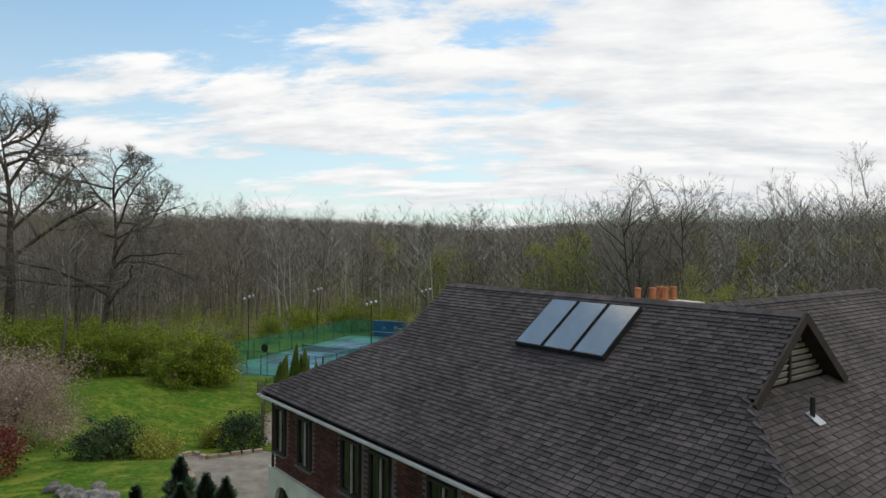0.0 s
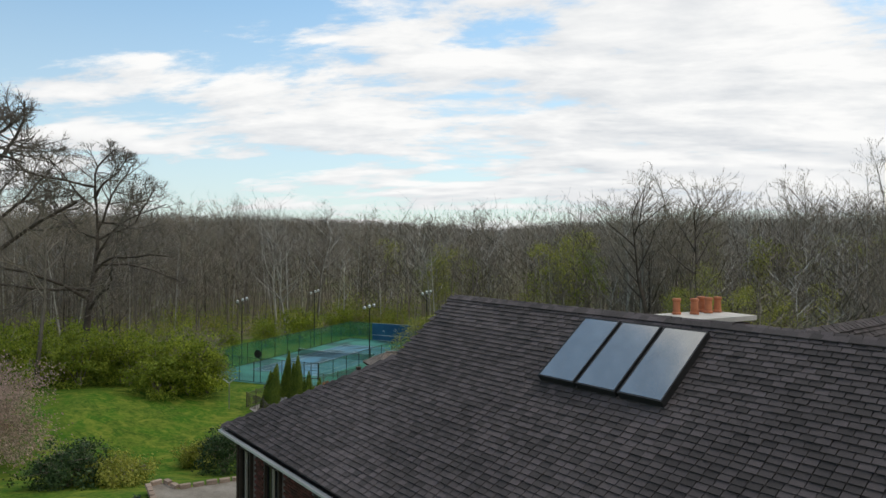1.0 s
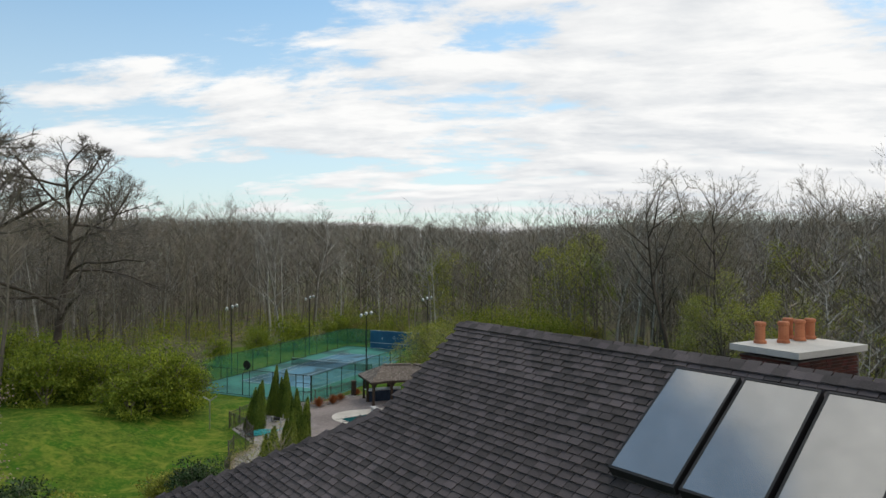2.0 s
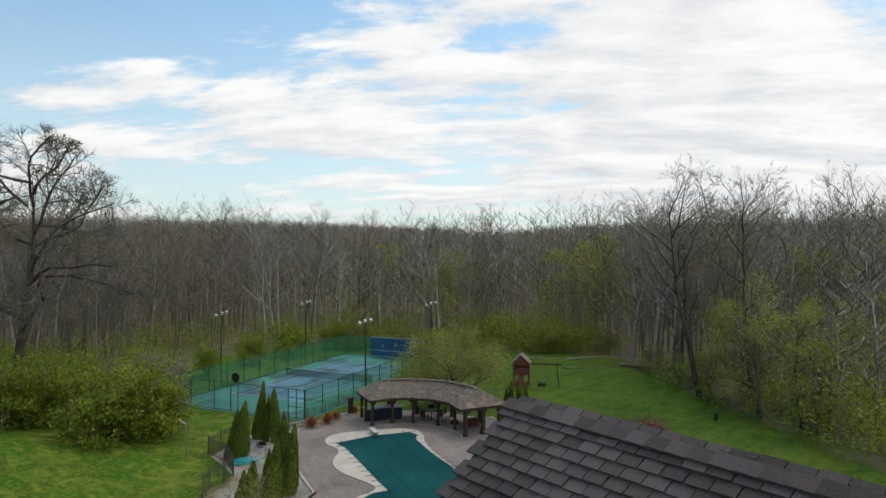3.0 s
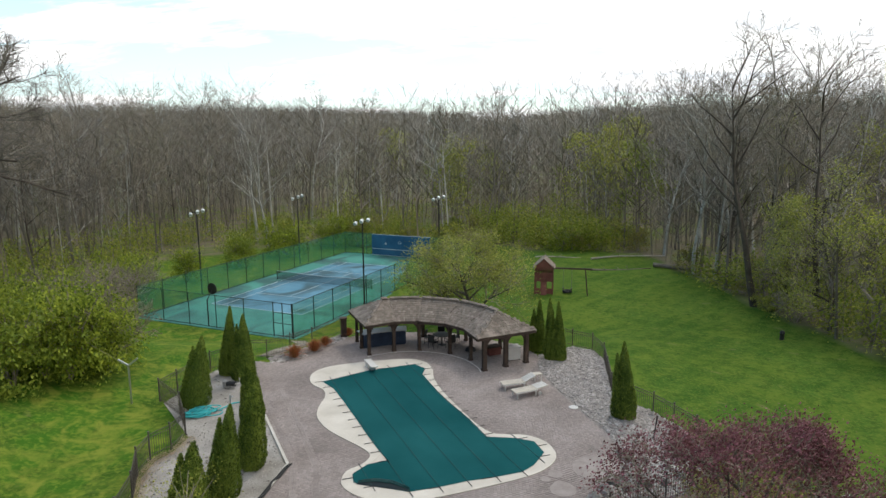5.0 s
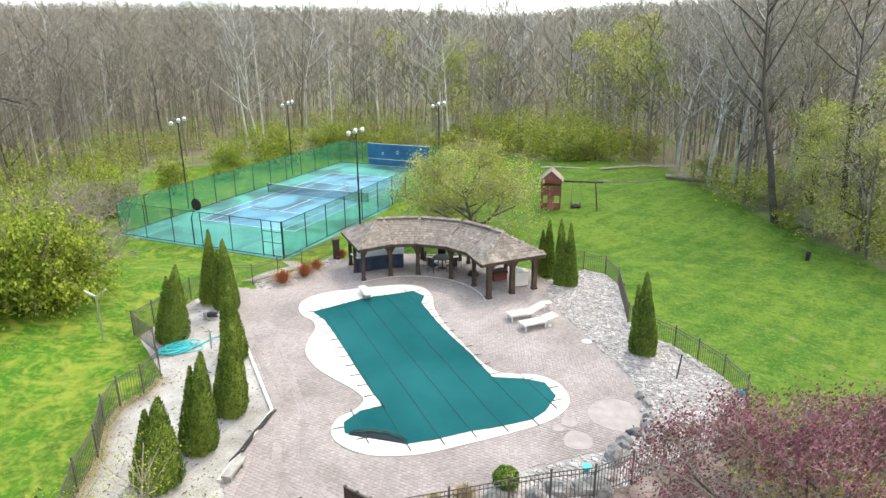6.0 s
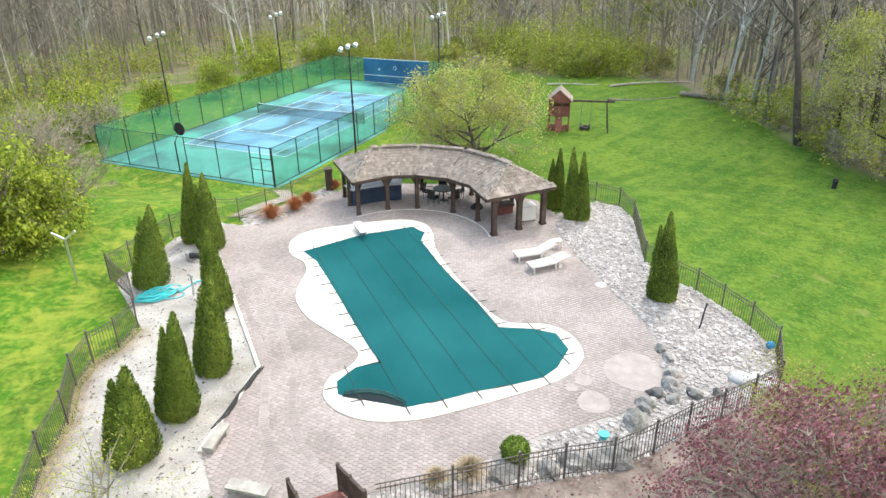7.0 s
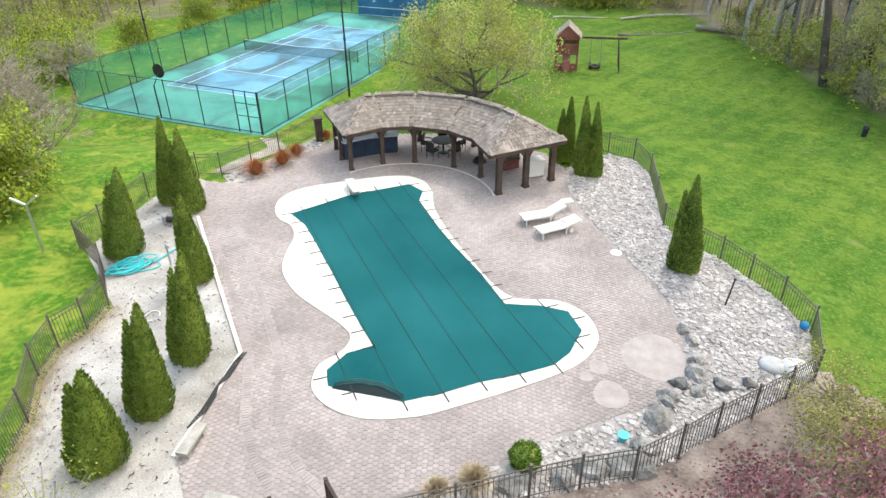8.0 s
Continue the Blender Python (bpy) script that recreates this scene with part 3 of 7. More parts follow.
    half, hgt = RUN - GAB_D, pitch(RUN) - pitch(GAB_D)
    back = Build()
    back.v += [T(GABLET - 0.45, RIDGE_V - half, pitch(GAB_D) - 0.1), T(GABLET - 0.45, RIDGE_V + half, pitch(GAB_D) - 0.1), T(GABLET - 0.45, RIDGE_V, pitch(RUN))]
    back.f.append((0, 1, 2))
    part("gable_panel", back, DARK_TRIM, gab)
    for i in range(9):
        z = pitch(GAB_D) + 0.06 + i * 0.14
        w = (half - 0.25) * (1 - (z - pitch(GAB_D)) / hgt) * 2
        if w > 0.2:
            part("louvre", Build().box((0.03, w, 0.11), pose(*T(GABLET - 0.36, RIDGE_V, z)) @ rot(0, 28, 0)), GREY_WOOD, gab, "weathered louvre slat")
    part("mullion", Build().box((0.07, 0.07, hgt - 0.2), pose(*T(GABLET - 0.3, RIDGE_V, pitch(GAB_D)))), DARK_TRIM, gab)
    for s in (-1, 1):
        L = math.hypot(half, hgt)
        ang = math.degrees(math.atan2(hgt, half))
        part("bargeboard", Build().box((0.06, L + 0.15, 0.2), pose(*T(GABLET + 0.03, RIDGE_V + s * half / 2, pitch(GAB_D) + hgt / 2 - 0.16)) @ rot(-s * ang, 0, 0)), DARK_TRIM, gab, "dark brown bargeboard")
        part("soffit", Build().box((0.5, L, 0.03), pose(*T(GABLET - 0.22, RIDGE_V + s * half / 2, pitch(GAB_D) + hgt / 2 - 0.12)) @ rot(-s * ang, 0, 0)), DARK_TRIM, gab)
    # walls
    w0, u0 = FRONT + 0.4, LEFT + 0.4
    walls = Build()
    for su, sv, cu, cv in ((18.0, 0.3, -10.0, w0 + 0.15), (0.3, 9.6, u0 + 0.15, 14.0), (0.3, 18.4, RIGHT - 0.55, 18.5), (18.0, 0.3, -10.0, BACK - 0.5), (10.2, 0.3, -6.2, WING_END - 0.5), (0.3, 8.0, -11.5, 23.6)):
        walls.box((su, sv, EAVE_Z - 0.1 - BASE_Z + 1.5), pose(*T(cu, cv, BASE_Z - 1.5)))
    wall = part("wall", walls, MORTAR, house, "dark red brick wall with grey mortar")
    wins = [(-18.9, -18.2), (-17.2, -16.35), (-14.4, -13.4), (-12.85, -11.9), (-10.2, -9.2), (-7.6, -6.6)]
    bricks, unit, count = Build(), Build().box((0.203, 0.05, 0.057), pose(0, 0, 0)).mesh("brick", BRICK), 0
    for row in range(58):
        z = EAVE_Z - 0.2 - row * 0.075
        u = u0 + 0.11 + (row % 2) * 0.107
        while u < -6.0:
            if not any(a - 0.22 < u < b + 0.22 and 7.0 < z < 8.75 for a, b in wins) and not (z < 6.45):
                m = pose(*T(u, w0 - 0.012 + rng.uniform(-0.004, 0.004), z))
                if count < 300 and u < -15.5 and z > 7.2:
                    ob = new("brick", unit)
                    ob.parent, ob.matrix_local = wall, m
                    count += 1
                else:
                    bricks.box((0.203, 0.05, 0.057), m)
            u += 0.215
    tagged(part("brick_field", bricks, BRICK, wall, "dark red bricks in running bond"), kind="stuff")
    # ground-floor stucco arcade
    for i in range(5):
        u = -18.1 + i * 2.3
        bay = Build()
        pts = [(-1.15, -3.0), (-1.15, 0.3), (1.15, 0.3), (1.15, -3.0), (0.6, -3.0)] + [(0.6 * math.cos(a), -0.75 + 0.6 * math.sin(a)) for a in [math.pi * k / 8 for k in range(9)]] + [(-0.6, -3.0)]
        n = len(pts)
        for off in (-0.14, 0.0):
            bay.v += [T(u + x, w0 - 0.03 + off, 6.2 + y) for x, y in pts]
        bay.f.append(tuple(range(n)))
        bay.f += [(k, (k + 1) % n, n + (k + 1) % n, n + k) for k in range(n)]
        part("arch", bay, STUCCO, house, "cream stucco arch")
        part("arch_opening", Build().box((1.3, 0.02, 3.2), pose(*T(u, w0 - 0.02, 3.1))), WINDOW_GLASS, house, "dark glazed arch opening")
    for a, b in wins:
        win = thing("window", Matrix(), "narrow casement window with dark frame", "")
        win.parent = house
        c, w = (a + b) / 2, b - a
        part("pane", Build().box((w, 0.02, 1.5), pose(*T(c, w0 - 0.02, 7.1))), WINDOW_GLASS, win, "dark reflecting glass")
        fr = Build()
        for x in (-w / 2, 0, w / 2):
            fr.box((0.07, 0.1, 1.5), pose(*T(c + x, w0 - 0.05, 7.1)))
        for z in (7.06, 8.55):
            fr.box((w + 0.08, 0.11, 0.08), pose(*T(c, w0 - 0.05, z)))
        part("window_frame", fr, DARK_TRIM, win)
        part("mullion", Build().box((0.06, 0.05, 1.4), pose(*T(c + 0.12 * w, w0 - 0.075, 7.13))), GREY_WOOD, win, "pale grey sash bar")
        part("sill", Build().box((w + 0.2, 0.16, 0.06), pose(*T(c, w0 - 0.06, 6.98))), MORTAR, win)
    # eaves
    part("gutter", Build().box((RIGHT - LEFT + 0.1, 0.11, 0.06), pose(*T((LEFT + RIGHT) / 2, FRONT - 0.07, EAVE_Z - 0.17))), WHITE_PAINT, house, "white painted eaves gutter")
    part("gutter", Build().box((0.12, BACK - FRONT, 0.11), pose(*T(LEFT - 0.07, (FRONT + BACK) / 2, EAVE_Z - 0.17))), WHITE_PAINT, house, "white painted eaves gutter")
    part("soffit", Build().box((RIGHT - LEFT, 0.5, 0.04), pose(*T((LEFT + RIGHT) / 2, FRONT + 0.22, EAVE_Z - 0.19))), DARK_TRIM, house)
    part("downpipe", Build().tube([T(u0 - 0.02, w0 - 0.1, EAVE_Z - 0.2), T(u0 - 0.02, w0 - 0.1, BASE_Z)], [0.05, 0.05], 8), DARK_TRIM, house, "dark brown rain downpipe")
    # chimney
    ch = thing("chimney", Matrix(), "broad brick chimney with concrete cap and five clay pots", "")
    ch.parent = house
    cu, cv = -12.3, 22.0
    CH = pose(cu + 10, cv - 14, -BASE_Z, 0, 0, -8)
    D = lambda x, y, z: (x, y, z)
    part("chimney_body", Build().box((1.45, 2.5, 11.86 - BASE_Z), CH @ pose(0, 0, BASE_Z)), MORTAR, ch)
    cb = Build()
    for row in range(20):
        z = 11.78 - row * 0.075
        for i in range(11):
            cb.box((0.05, 0.203, 0.057), CH @ pose(*D(0.73, -1.14 + i * 0.215 + 0.05 * (row % 2), z)))
        for i in range(6):
            cb.box((0.203, 0.05, 0.057), CH @ pose(*D(-0.62 + i * 0.215 + 0.05 * (row % 2), -1.255, z)))
    tagged(part("brick_field", cb, BRICK, ch, "dark red chimney bricks"), kind="stuff")
    part("cap_slab", Build().box((1.75, 1.6, 0.15), CH @ pose(0, -0.65, 11.95)), CONCRETE, ch, "grey concrete cap slab")
    part("cap_slab", Build().box((1.7, 1.25, 0.15), CH @ pose(0, 0.785, 11.94)), CONCRETE, ch, "grey concrete cap slab")
    for x, y in ((7.39, 23.05), (8.24, 24.19), (8.01, 23.1), (8.59, 23.53), (9.49, 24.28)):
        p = HOUSE.inverted() @ Vector((x, y, 0))
        part("chimney_pot", Build().lathe([(0.15, 0), (0.15, 0.05), (0.12, 0.09), (0.115, 0.42), (0.14, 0.44), (0.14, 0.49), (0.12, 0.52)], T(max(min(p.x, cu + 0.62), cu - 0.62), max(min(p.y, cv + 1.15), cv - 1.15), 12.1), 14), TERRACOTTA, ch, "orange clay chimney pot", smooth=False)
    # vent pipe on the hip face
    vp = thing("vent_pipe", Matrix(), "dark vent pipe with bright metal flashing on shingles", "")
    vp.parent = house
    zc = pitch(2.55)
    part("flashing", Build().box((0.34, 0.3, 0.02), pose(*T(RIGHT - 2.55, 13.35, zc + 0.055)) @ rot(0, 34, 0)), STEEL, vp, "bright metal flashing")
    part("pipe", Build().lathe([(0.05, 0), (0.05, 0.42), (0.04, 0.43)], T(RIGHT - 2.6, 13.35, zc + 0.05), 10), BLACK_METAL, vp)
    return house


HOUSE_OB = build_house()


def build_collectors():
    """Three solar collectors in a row on the front slope."""
    v0, z0, v1, z1 = 12.12, 11.62, 13.62, 12.72
    tilt, length = math.degrees(math.atan2(z1 - z0, v1 - v0)), math.hypot(v1 - v0, z1 - z0)
    for i in range(3):
        c = -10.35 + 0.465 + i * 1.005
        p = thing("solar_collector", HOUSE @ pose(c, v0, z0) @ rot(tilt, 0, 0), "flat dark-framed solar collector with glass cover on the roof", "solar panel", "collectors on the roof")
        part("glass", Build().box((0.90, length - 0.05, 0.012), pose(0, length / 2, -0.012)), COLLECTOR, p, "grey-blue reflecting glass cover")
        part("tray", Build().box((0.92, length - 0.02, 0.13), pose(0, length / 2, -0.145)), BLACK_METAL, p)
        for x in (-0.455, 0.455):
            part("frame_rail", Build().box((0.03, length, 0.16), pose(x, length / 2, -0.155)), BLACK_METAL, p)
        for y in (0, length):
            part("frame_rail", Build().box((0.94, 0.03, 0.16), pose(0, y, -0.155)), BLACK_METAL, p, "black metal frame")
        for x in (-0.3, 0.3):
            for y, d in ((0.12, 0.28), (length - 0.15, 0.5)):
                part("bracket", Build().box((0.05, 0.05, d), pose(x, y, -0.14 - d)), STEEL, p)


build_collectors()


# ---- pool terrace ----
COVER_LINE = [(-9.51, 61.34), (-8.63, 60.31), (-7.78, 58.68), (-6.63, 56.35), (-5.87, 54.76), (-5.04, 53.11), (-4.42, 52.07), (-5.32, 51.76), (-5.83, 50.92), (-5.65, 50.21), (-3.3, 49.6), (-2.09, 50.02), (-0.98, 50.52),
              (0.14, 50.87), (1.36, 51.38), (1.93, 52.0), (2.47, 53.16), (2.12, 54.24), (1.17, 54.56), (0.13, 54.16), (-0.96, 56.65), (-2.05, 58.7), (-2.75, 60.2), (-3.79, 62.74), (-3.7, 63.76), (-4.42, 64.5), (-7.12, 63.27)]
COPING_LINE = [(-10.32, 61.69), (-10.4, 62.8), (-9.71, 63.87), (-7.93, 64.73), (-5.2, 65.5), (-3.88, 65.06), (-3.24, 63.68), (-3.07, 62.22), (-2.42, 60.11), (-1.41, 57.82), (-0.54, 56.02), (0.17, 55.11), (0.88, 54.95), (1.79, 54.91), (2.62, 54.31),
               (2.97, 53.35), (2.87, 52.45), (2.26, 51.58), (1.3, 50.89), (-0.13, 50.17), (-1.81, 49.41), (-2.87, 49.03), (-4.25, 48.9), (-5.29, 49.23), (-5.95, 49.8), (-6.2, 50.41), (-6.12, 51.2), (-5.59, 51.77), (-5.35, 52.36), (-5.42, 52.81),
               (-5.87, 53.36), (-6.85, 54.23), (-7.92, 55.27), (-8.69, 56.6), (-8.89, 57.86), (-8.87, 59.24), (-9.23, 60.22), (-9.89, 60.83)]
DECK_LINE = [(-13.6, 61.0), (-8.74, 51.66), (-9.26, 47.33), (-8.3, 45.6), (-5.6, 45.2), (-3.15, 46.26), (-0.54, 47.43), (0.74, 48.37), (4.17, 49.79), (4.9, 50.6), (5.45, 51.5), (5.65, 52.57), (5.8, 53.6), (5.75, 55.0),
             (4.7, 58.1), (3.75, 61.2), (3.2, 64.0), (3.4, 66.5), (2.5, 68.6), (-2.5, 71.3), (-6.5, 71.3), (-9.4, 70.2), (-10.6, 68.0), (-12.2, 64.9), (-13.6, 64.6), (-14.6, 64.8), (-14.2, 62.6)]
COPING_LOOP = smooth_loop(COPING_LINE)
BANDS = [[(-13.2, 61.0), (-11.3, 57.3), (-8.95, 52.6), (-8.48, 51.47), (-8.13, 50.13), (-7.76, 48.69), (-7.12, 47.34), (-6.38, 46.32)],
         [(-12.0, 61.0), (-9.82, 56.63), (-9.02, 54.89), (-8.32, 53.34), (-7.48, 51.5), (-7.21, 50.16), (-6.91, 48.96), (-6.38, 47.87), (-5.67, 46.9), (-4.9, 46.2)]]


def build_terrace():
    deck = tagged(new("pavement", Build().slab(DECK_LINE, -0.12, -0.006).mesh("pavement", PAVER_SAND)), "rose-brown interlocking paver deck around the pool", "pavement", kind="structure")
    def paver(b, m):
        """One six-sided interlocking paver, its arrises chamfered."""
        k = len(b.v)
        for r, z in ((0.083, 0.02), (0.09, 0.010)):
            b.v += [tuple(m @ Vector((1.06 * r * math.sin(math.pi * q / 3), 0.97 * r * math.cos(math.pi * q / 3), z))) for q in range(6)]
        b.f.append((k + 5, k + 4, k + 3, k + 2, k + 1, k))
        b.f += [(k + q, k + (q + 1) % 6, k + 6 + (q + 1) % 6, k + 6 + q) for q in range(6)]

    first = Build()
    paver(first, Matrix())
    unit = first.mesh("paver", PAVER)
    rest, count, rng = Build(), 0, random.Random(9)
    ang = 31.0
    R = rot(0, 0, ang)
    near_band = lambda x, y: any(abs(x - a) < 0.17 and abs(y - b) < 0.17 and (x - a) ** 2 + (y - b) ** 2 < 0.028 for a, b, _ in band_spots)
    band_spots = []
    for line in BANDS:
        for (x0, y0), (x1, y1) in zip(line, line[1:]):
            n = max(1, round(math.hypot(x1 - x0, y1 - y0) / 0.105))
            band_spots += [(x0 + (x1 - x0) * i / n, y0 + (y1 - y0) * i / n, math.degrees(math.atan2(y1 - y0, x1 - x0))) for i in range(n)]
    for i in range(-190, 190):
        for j in range(-200, 200):
            p = R @ Vector((i * 0.172 + (j % 2) * 0.086, j * 0.143, 0)) + Vector((-3.5, 57.5, 0))
            if not inside(p.x, p.y, DECK_LINE) or inside(p.x, p.y, COPING_LOOP) or (p.x < -5 and p.y < 58 and near_band(p.x, p.y)):
                continue
            m = pose(p.x, p.y, -0.016 + rng.uniform(-0.003, 0.003), rng.uniform(-0.8, 0.8), rng.uniform(-0.8, 0.8), ang + rng.uniform(-4, 4))
            if count < 300 and p.y < 48.4 and -8.6 < p.x < -2.5:
                ob = new("paver", unit)
                ob.parent, ob.matrix_local = deck, m
                count += 1
            else:
                paver(rest, m)
    tagged(part("paver_field", rest, PAVER, deck, "rose-brown interlocking pavers"), kind="stuff")
    rows = Build()
    for x, y, yaw in band_spots:
        rows.box((0.115, 0.36, 0.006), pose(x, y, -0.011, 0, 0, yaw))
        rows.box((0.09, 0.21, 0.022), pose(x, y, -0.016 + rng.uniform(-0.002, 0.003), 0, 0, yaw))
    tagged(part("paver_band", rows, PAVER_BAND, deck, "paler curved bands of narrow pavers laid side by side"), kind="stuff")
    # pale round repair patches and the lighter apron under the pavilion
    for x, y, r in ((4.62, 51.9, 1.0), (2.92, 50.15, 0.52), (2.75, 51.35, 0.3), (2.3, 50.9, 0.2)):
        loop = [(x + r * (1 + 0.08 * math.sin(3 * a + x) + 0.04 * math.sin(7 * a + y)) * math.cos(a), y + r * (1.15 + 0.05 * math.sin(5 * a + y)) * math.sin(a)) for a in [2 * math.pi * k / 44 for k in range(44)]]
        tagged(new("paving_patch", Build().slab(loop, -0.01, 0.01).mesh("paving_patch", PATCH)), "pale round patch of repaired paving", "paving", kind="structure")
    # left-hand border kerb
    kerb = Build()
    for p, q in zip(DECK_LINE[:1] + DECK_LINE[1:2], DECK_LINE[1:2] + DECK_LINE[2:3]):
        d = Vector((q[0] - p[0], q[1] - p[1]))
        kerb.box((d.length, 0.13, 0.13), pose((p[0] + q[0]) / 2 - 0.07, (p[1] + q[1]) / 2, -0.06, 0, 0, math.degrees(math.atan2(d.y, d.x))))
    tagged(new("kerb", kerb.mesh("kerb", CONCRETE)), "pale concrete edging strip beside the gravel bed", "kerb", kind="structure")


build_terrace()


def build_pool():
    pool = thing("swimming_pool", pose(-3.5, 56, 0), "kidney-cornered swimming pool under a green winter cover", "swimming pool")
    off = lambda pts: [(x + 3.5, y - 56) for x, y in pts]
    outer = off(COPING_LOOP)
    n = len(outer)
    # inner lip of the coping: the water's edge, a little inside the cover's border
    inner = []
    c = off(COVER_LINE)
    seg = []
    for i in range(len(c)):
        a, b = Vector(c[i]), Vector(c[(i + 1) % len(c)])
        m = max(1, int((b - a).length / 0.12))
        seg += [tuple(a.lerp(b, k / m)) for k in range(m)]
    for p in outer:
        q = min(seg, key=lambda s: (s[0] - p[0]) ** 2 + (s[1] - p[1]) ** 2)
        inner.append((q[0] * 0.97, q[1] * 0.97))
    part("coping", Build().slab(outer, -0.1, 0.035, inner), COPING, pool, "cream cast-stone coping")
    part("coping_bed", Build().slab([(x * 0.995, y * 0.995) for x, y in outer], -0.11, 0.022), COPING, pool)
    cover = Build()
    # cover sheet, sagging towards its middle
    k = len(c)
    ring0 = [(x, y, 0.052) for x, y in c]
    cover.v += ring0
    levels = (0.97, 0.9, 0.78, 0.6, 0.35)
    spine = lambda y: (-0.9 - 0.42 * (y + 0.5))
    for lv in levels:
        for x, y in c:
            sx, sy = spine(y * 0.75), y * 0.75
            cover.v.append((sx + (x - sx) * lv, sy + (y - sy) * lv, 0.052 - 0.02 * (1 - lv) ** 0.7))
    for r in range(len(levels)):
        for i in range(k):
            j = (i + 1) % k
            cover.f.append((r * k + i, r * k + j, (r + 1) * k + j, (r + 1) * k + i))
    cover.f.append(tuple(len(levels) * k + i for i in range(k)))
    sheet = part("cover", cover, COVER, pool, "taut dark green mesh cover")
    # seams of the cover and the strap ends on the coping
    cl = off(COVER_LINE)
    d1, d2 = Vector((0.93, 0.37)).normalized(), Vector((0.43, -0.90)).normalized()
    o = Vector((1.41, -5.98))

    def crossings(p, d):
        hits = []
        for i in range(len(cl)):
            a, b = Vector(cl[i]), Vector(cl[(i + 1) % len(cl)])
            e = b - a
            den = d.x * e.y - d.y * e.x
            if abs(den) < 1e-6:
                continue
            w = a - p
            t, s = (w.x * e.y - w.y * e.x) / den, (w.x * d.y - w.y * d.x) / den
            if 0 <= s < 1:
                hits.append(t)
        return sorted(hits)

    for step, dirn, other, span in ((1.25, d2, d1, 14), (0.95, d1, d2, 24)):
        for i in range(-span, span):
            p = o + other * (step * i)
            h = crossings(p, dirn)
            yaw = math.degrees(math.atan2(dirn.y, dirn.x))
            for a, b in zip(h[::2], h[1::2]):
                if b - a < 0.6:
                    continue
                if dirn is d2:
                    m = p + dirn * (a + b) / 2
                    n_seg = max(2, int((b - a) / 0.8))
                    st = Build()
                    for q in range(n_seg):
                        t0 = a + (b - a) * (q + 0.5) / n_seg
                        edge = min(t0 - a, b - t0)
                        z = 0.058 - 0.0 * edge
                        w = p + dirn * t0
                        st.box(((b - a) / n_seg, 0.016, 0.006), pose(w.x, w.y, z, 0, 0, yaw))
                    part("seam_strap", st, STRAP, sheet, "dark webbing strap")
                for t, s in ((a, -1), (b, 1)):
                    w = p + dirn * (t + s * 0.2)
                    part("strap_end", Build().box((0.48, 0.035, 0.012), pose(w.x, w.y, 0.05, 0, 0, yaw)), BLACK_RUBBER, sheet)
    # slack corner where the cover has come loose: dark sheet on top paints the shaded water
    gap = Build()
    a, b = Vector((-5.5 + 3.5, 50.12 - 56)), Vector((-3.3 + 3.5, 49.66 - 56))
    arc_pts, low = [], []
    for i in range(11):
        t = i / 10
        p = a.lerp(b, t)
        arc_pts.append((p.x + 0.03, p.y + 0.36 * math.sin(math.pi * t) ** 0.8 + 0.05))
        low.append((p.x, p.y - 0.02))
    gap.slab(low + list(reversed(arc_pts)), 0.045, 0.0565)
    part("gap_shade", gap, SHADED_WATER, pool, "dark sheet painting the shaded water under the loose cover edge")
    for k in range(3):
        part("fold", Build().tube([(x, y + 0.06 * k + 0.02 * math.sin(9 * x), 0.06 + 0.012 * k) for x, y in arc_pts], [0.012 + 0.03 * math.sin(math.pi * i / 10) for i in range(11)], 6), STRAP, sheet, "slack fold of cover fabric")
    # diving board stub over the deep end
    board = thing("diving_board", pose(-7.05, 63.7, 0.04, 0, 0, -64), "short white diving board on a stand at the pool edge", "diving board")
    part("plank", Build().box((1.5, 0.42, 0.05), pose(0.1, 0, 0.32)), WHITE_PLASTIC, board)
    part("stand", Build().box((0.5, 0.36, 0.32), pose(-0.25, 0, 0)), WHITE_PLASTIC, board)
    part("fulcrum", Build().box((0.1, 0.36, 0.3), pose(0.4, 0, 0)), STEEL, board)


# near-black and matte: the shade under the loose corner is in the water's colour
SHADED_WATER = mat("shaded_pool_water", (0.004, 0.010, 0.011), (0.008, 0.016, 0.018), 1, 8, 0.5, 0.05, spec=0.1)
build_pool()


# ---- gravel beds ----
BED_LEFT = [(-13.65, 46.0), (-13.9, 48.46), (-14.7, 50.37), (-14.8, 51.76), (-14.4, 52.74), (-14.3, 54.15), (-17.4, 58.12), (-17.1, 59.6), (-16.6, 62.9), (-15.2, 65.2), (-14.6, 64.8), (-14.2, 62.6), (-13.75, 61.0), (-8.9, 51.66), (-9.42, 47.33), (-8.4, 45.4), (-9.5, 44.3), (-13.0, 44.5)]
BED_RIGHT = [(3.45, 66.6), (5.9, 68.5), (7.1, 67.8), (7.5, 66.0), (6.96, 60.7), (7.6, 59.3), (8.5, 58.0), (9.2, 56.6), (9.8, 55.1), (10.1, 53.4), (9.4, 51.2), (8.0, 50.2), (6.7, 49.4), (5.5, 48.6), (4.3, 47.8), (2.9, 47.0), (1.5, 46.7), (-1.5, 45.9), (-3.9, 45.4), (-4.2, 45.7), (-3.1, 46.1), (-0.5, 47.3), (0.8, 48.25), (4.2, 49.65), (5.0, 50.5), (5.55, 51.5), (5.8, 52.57), (5.95, 53.6), (5.88, 55.0), (4.83, 58.1), (3.88, 61.2), (3.3, 64.0)]
BED_GATE = [(-13.5, 64.55), (-12.15, 64.75), (-10.5, 68.0), (-9.6, 70.3), (-10.3, 70.9), (-11.6, 68.3), (-14.0, 65.4)]


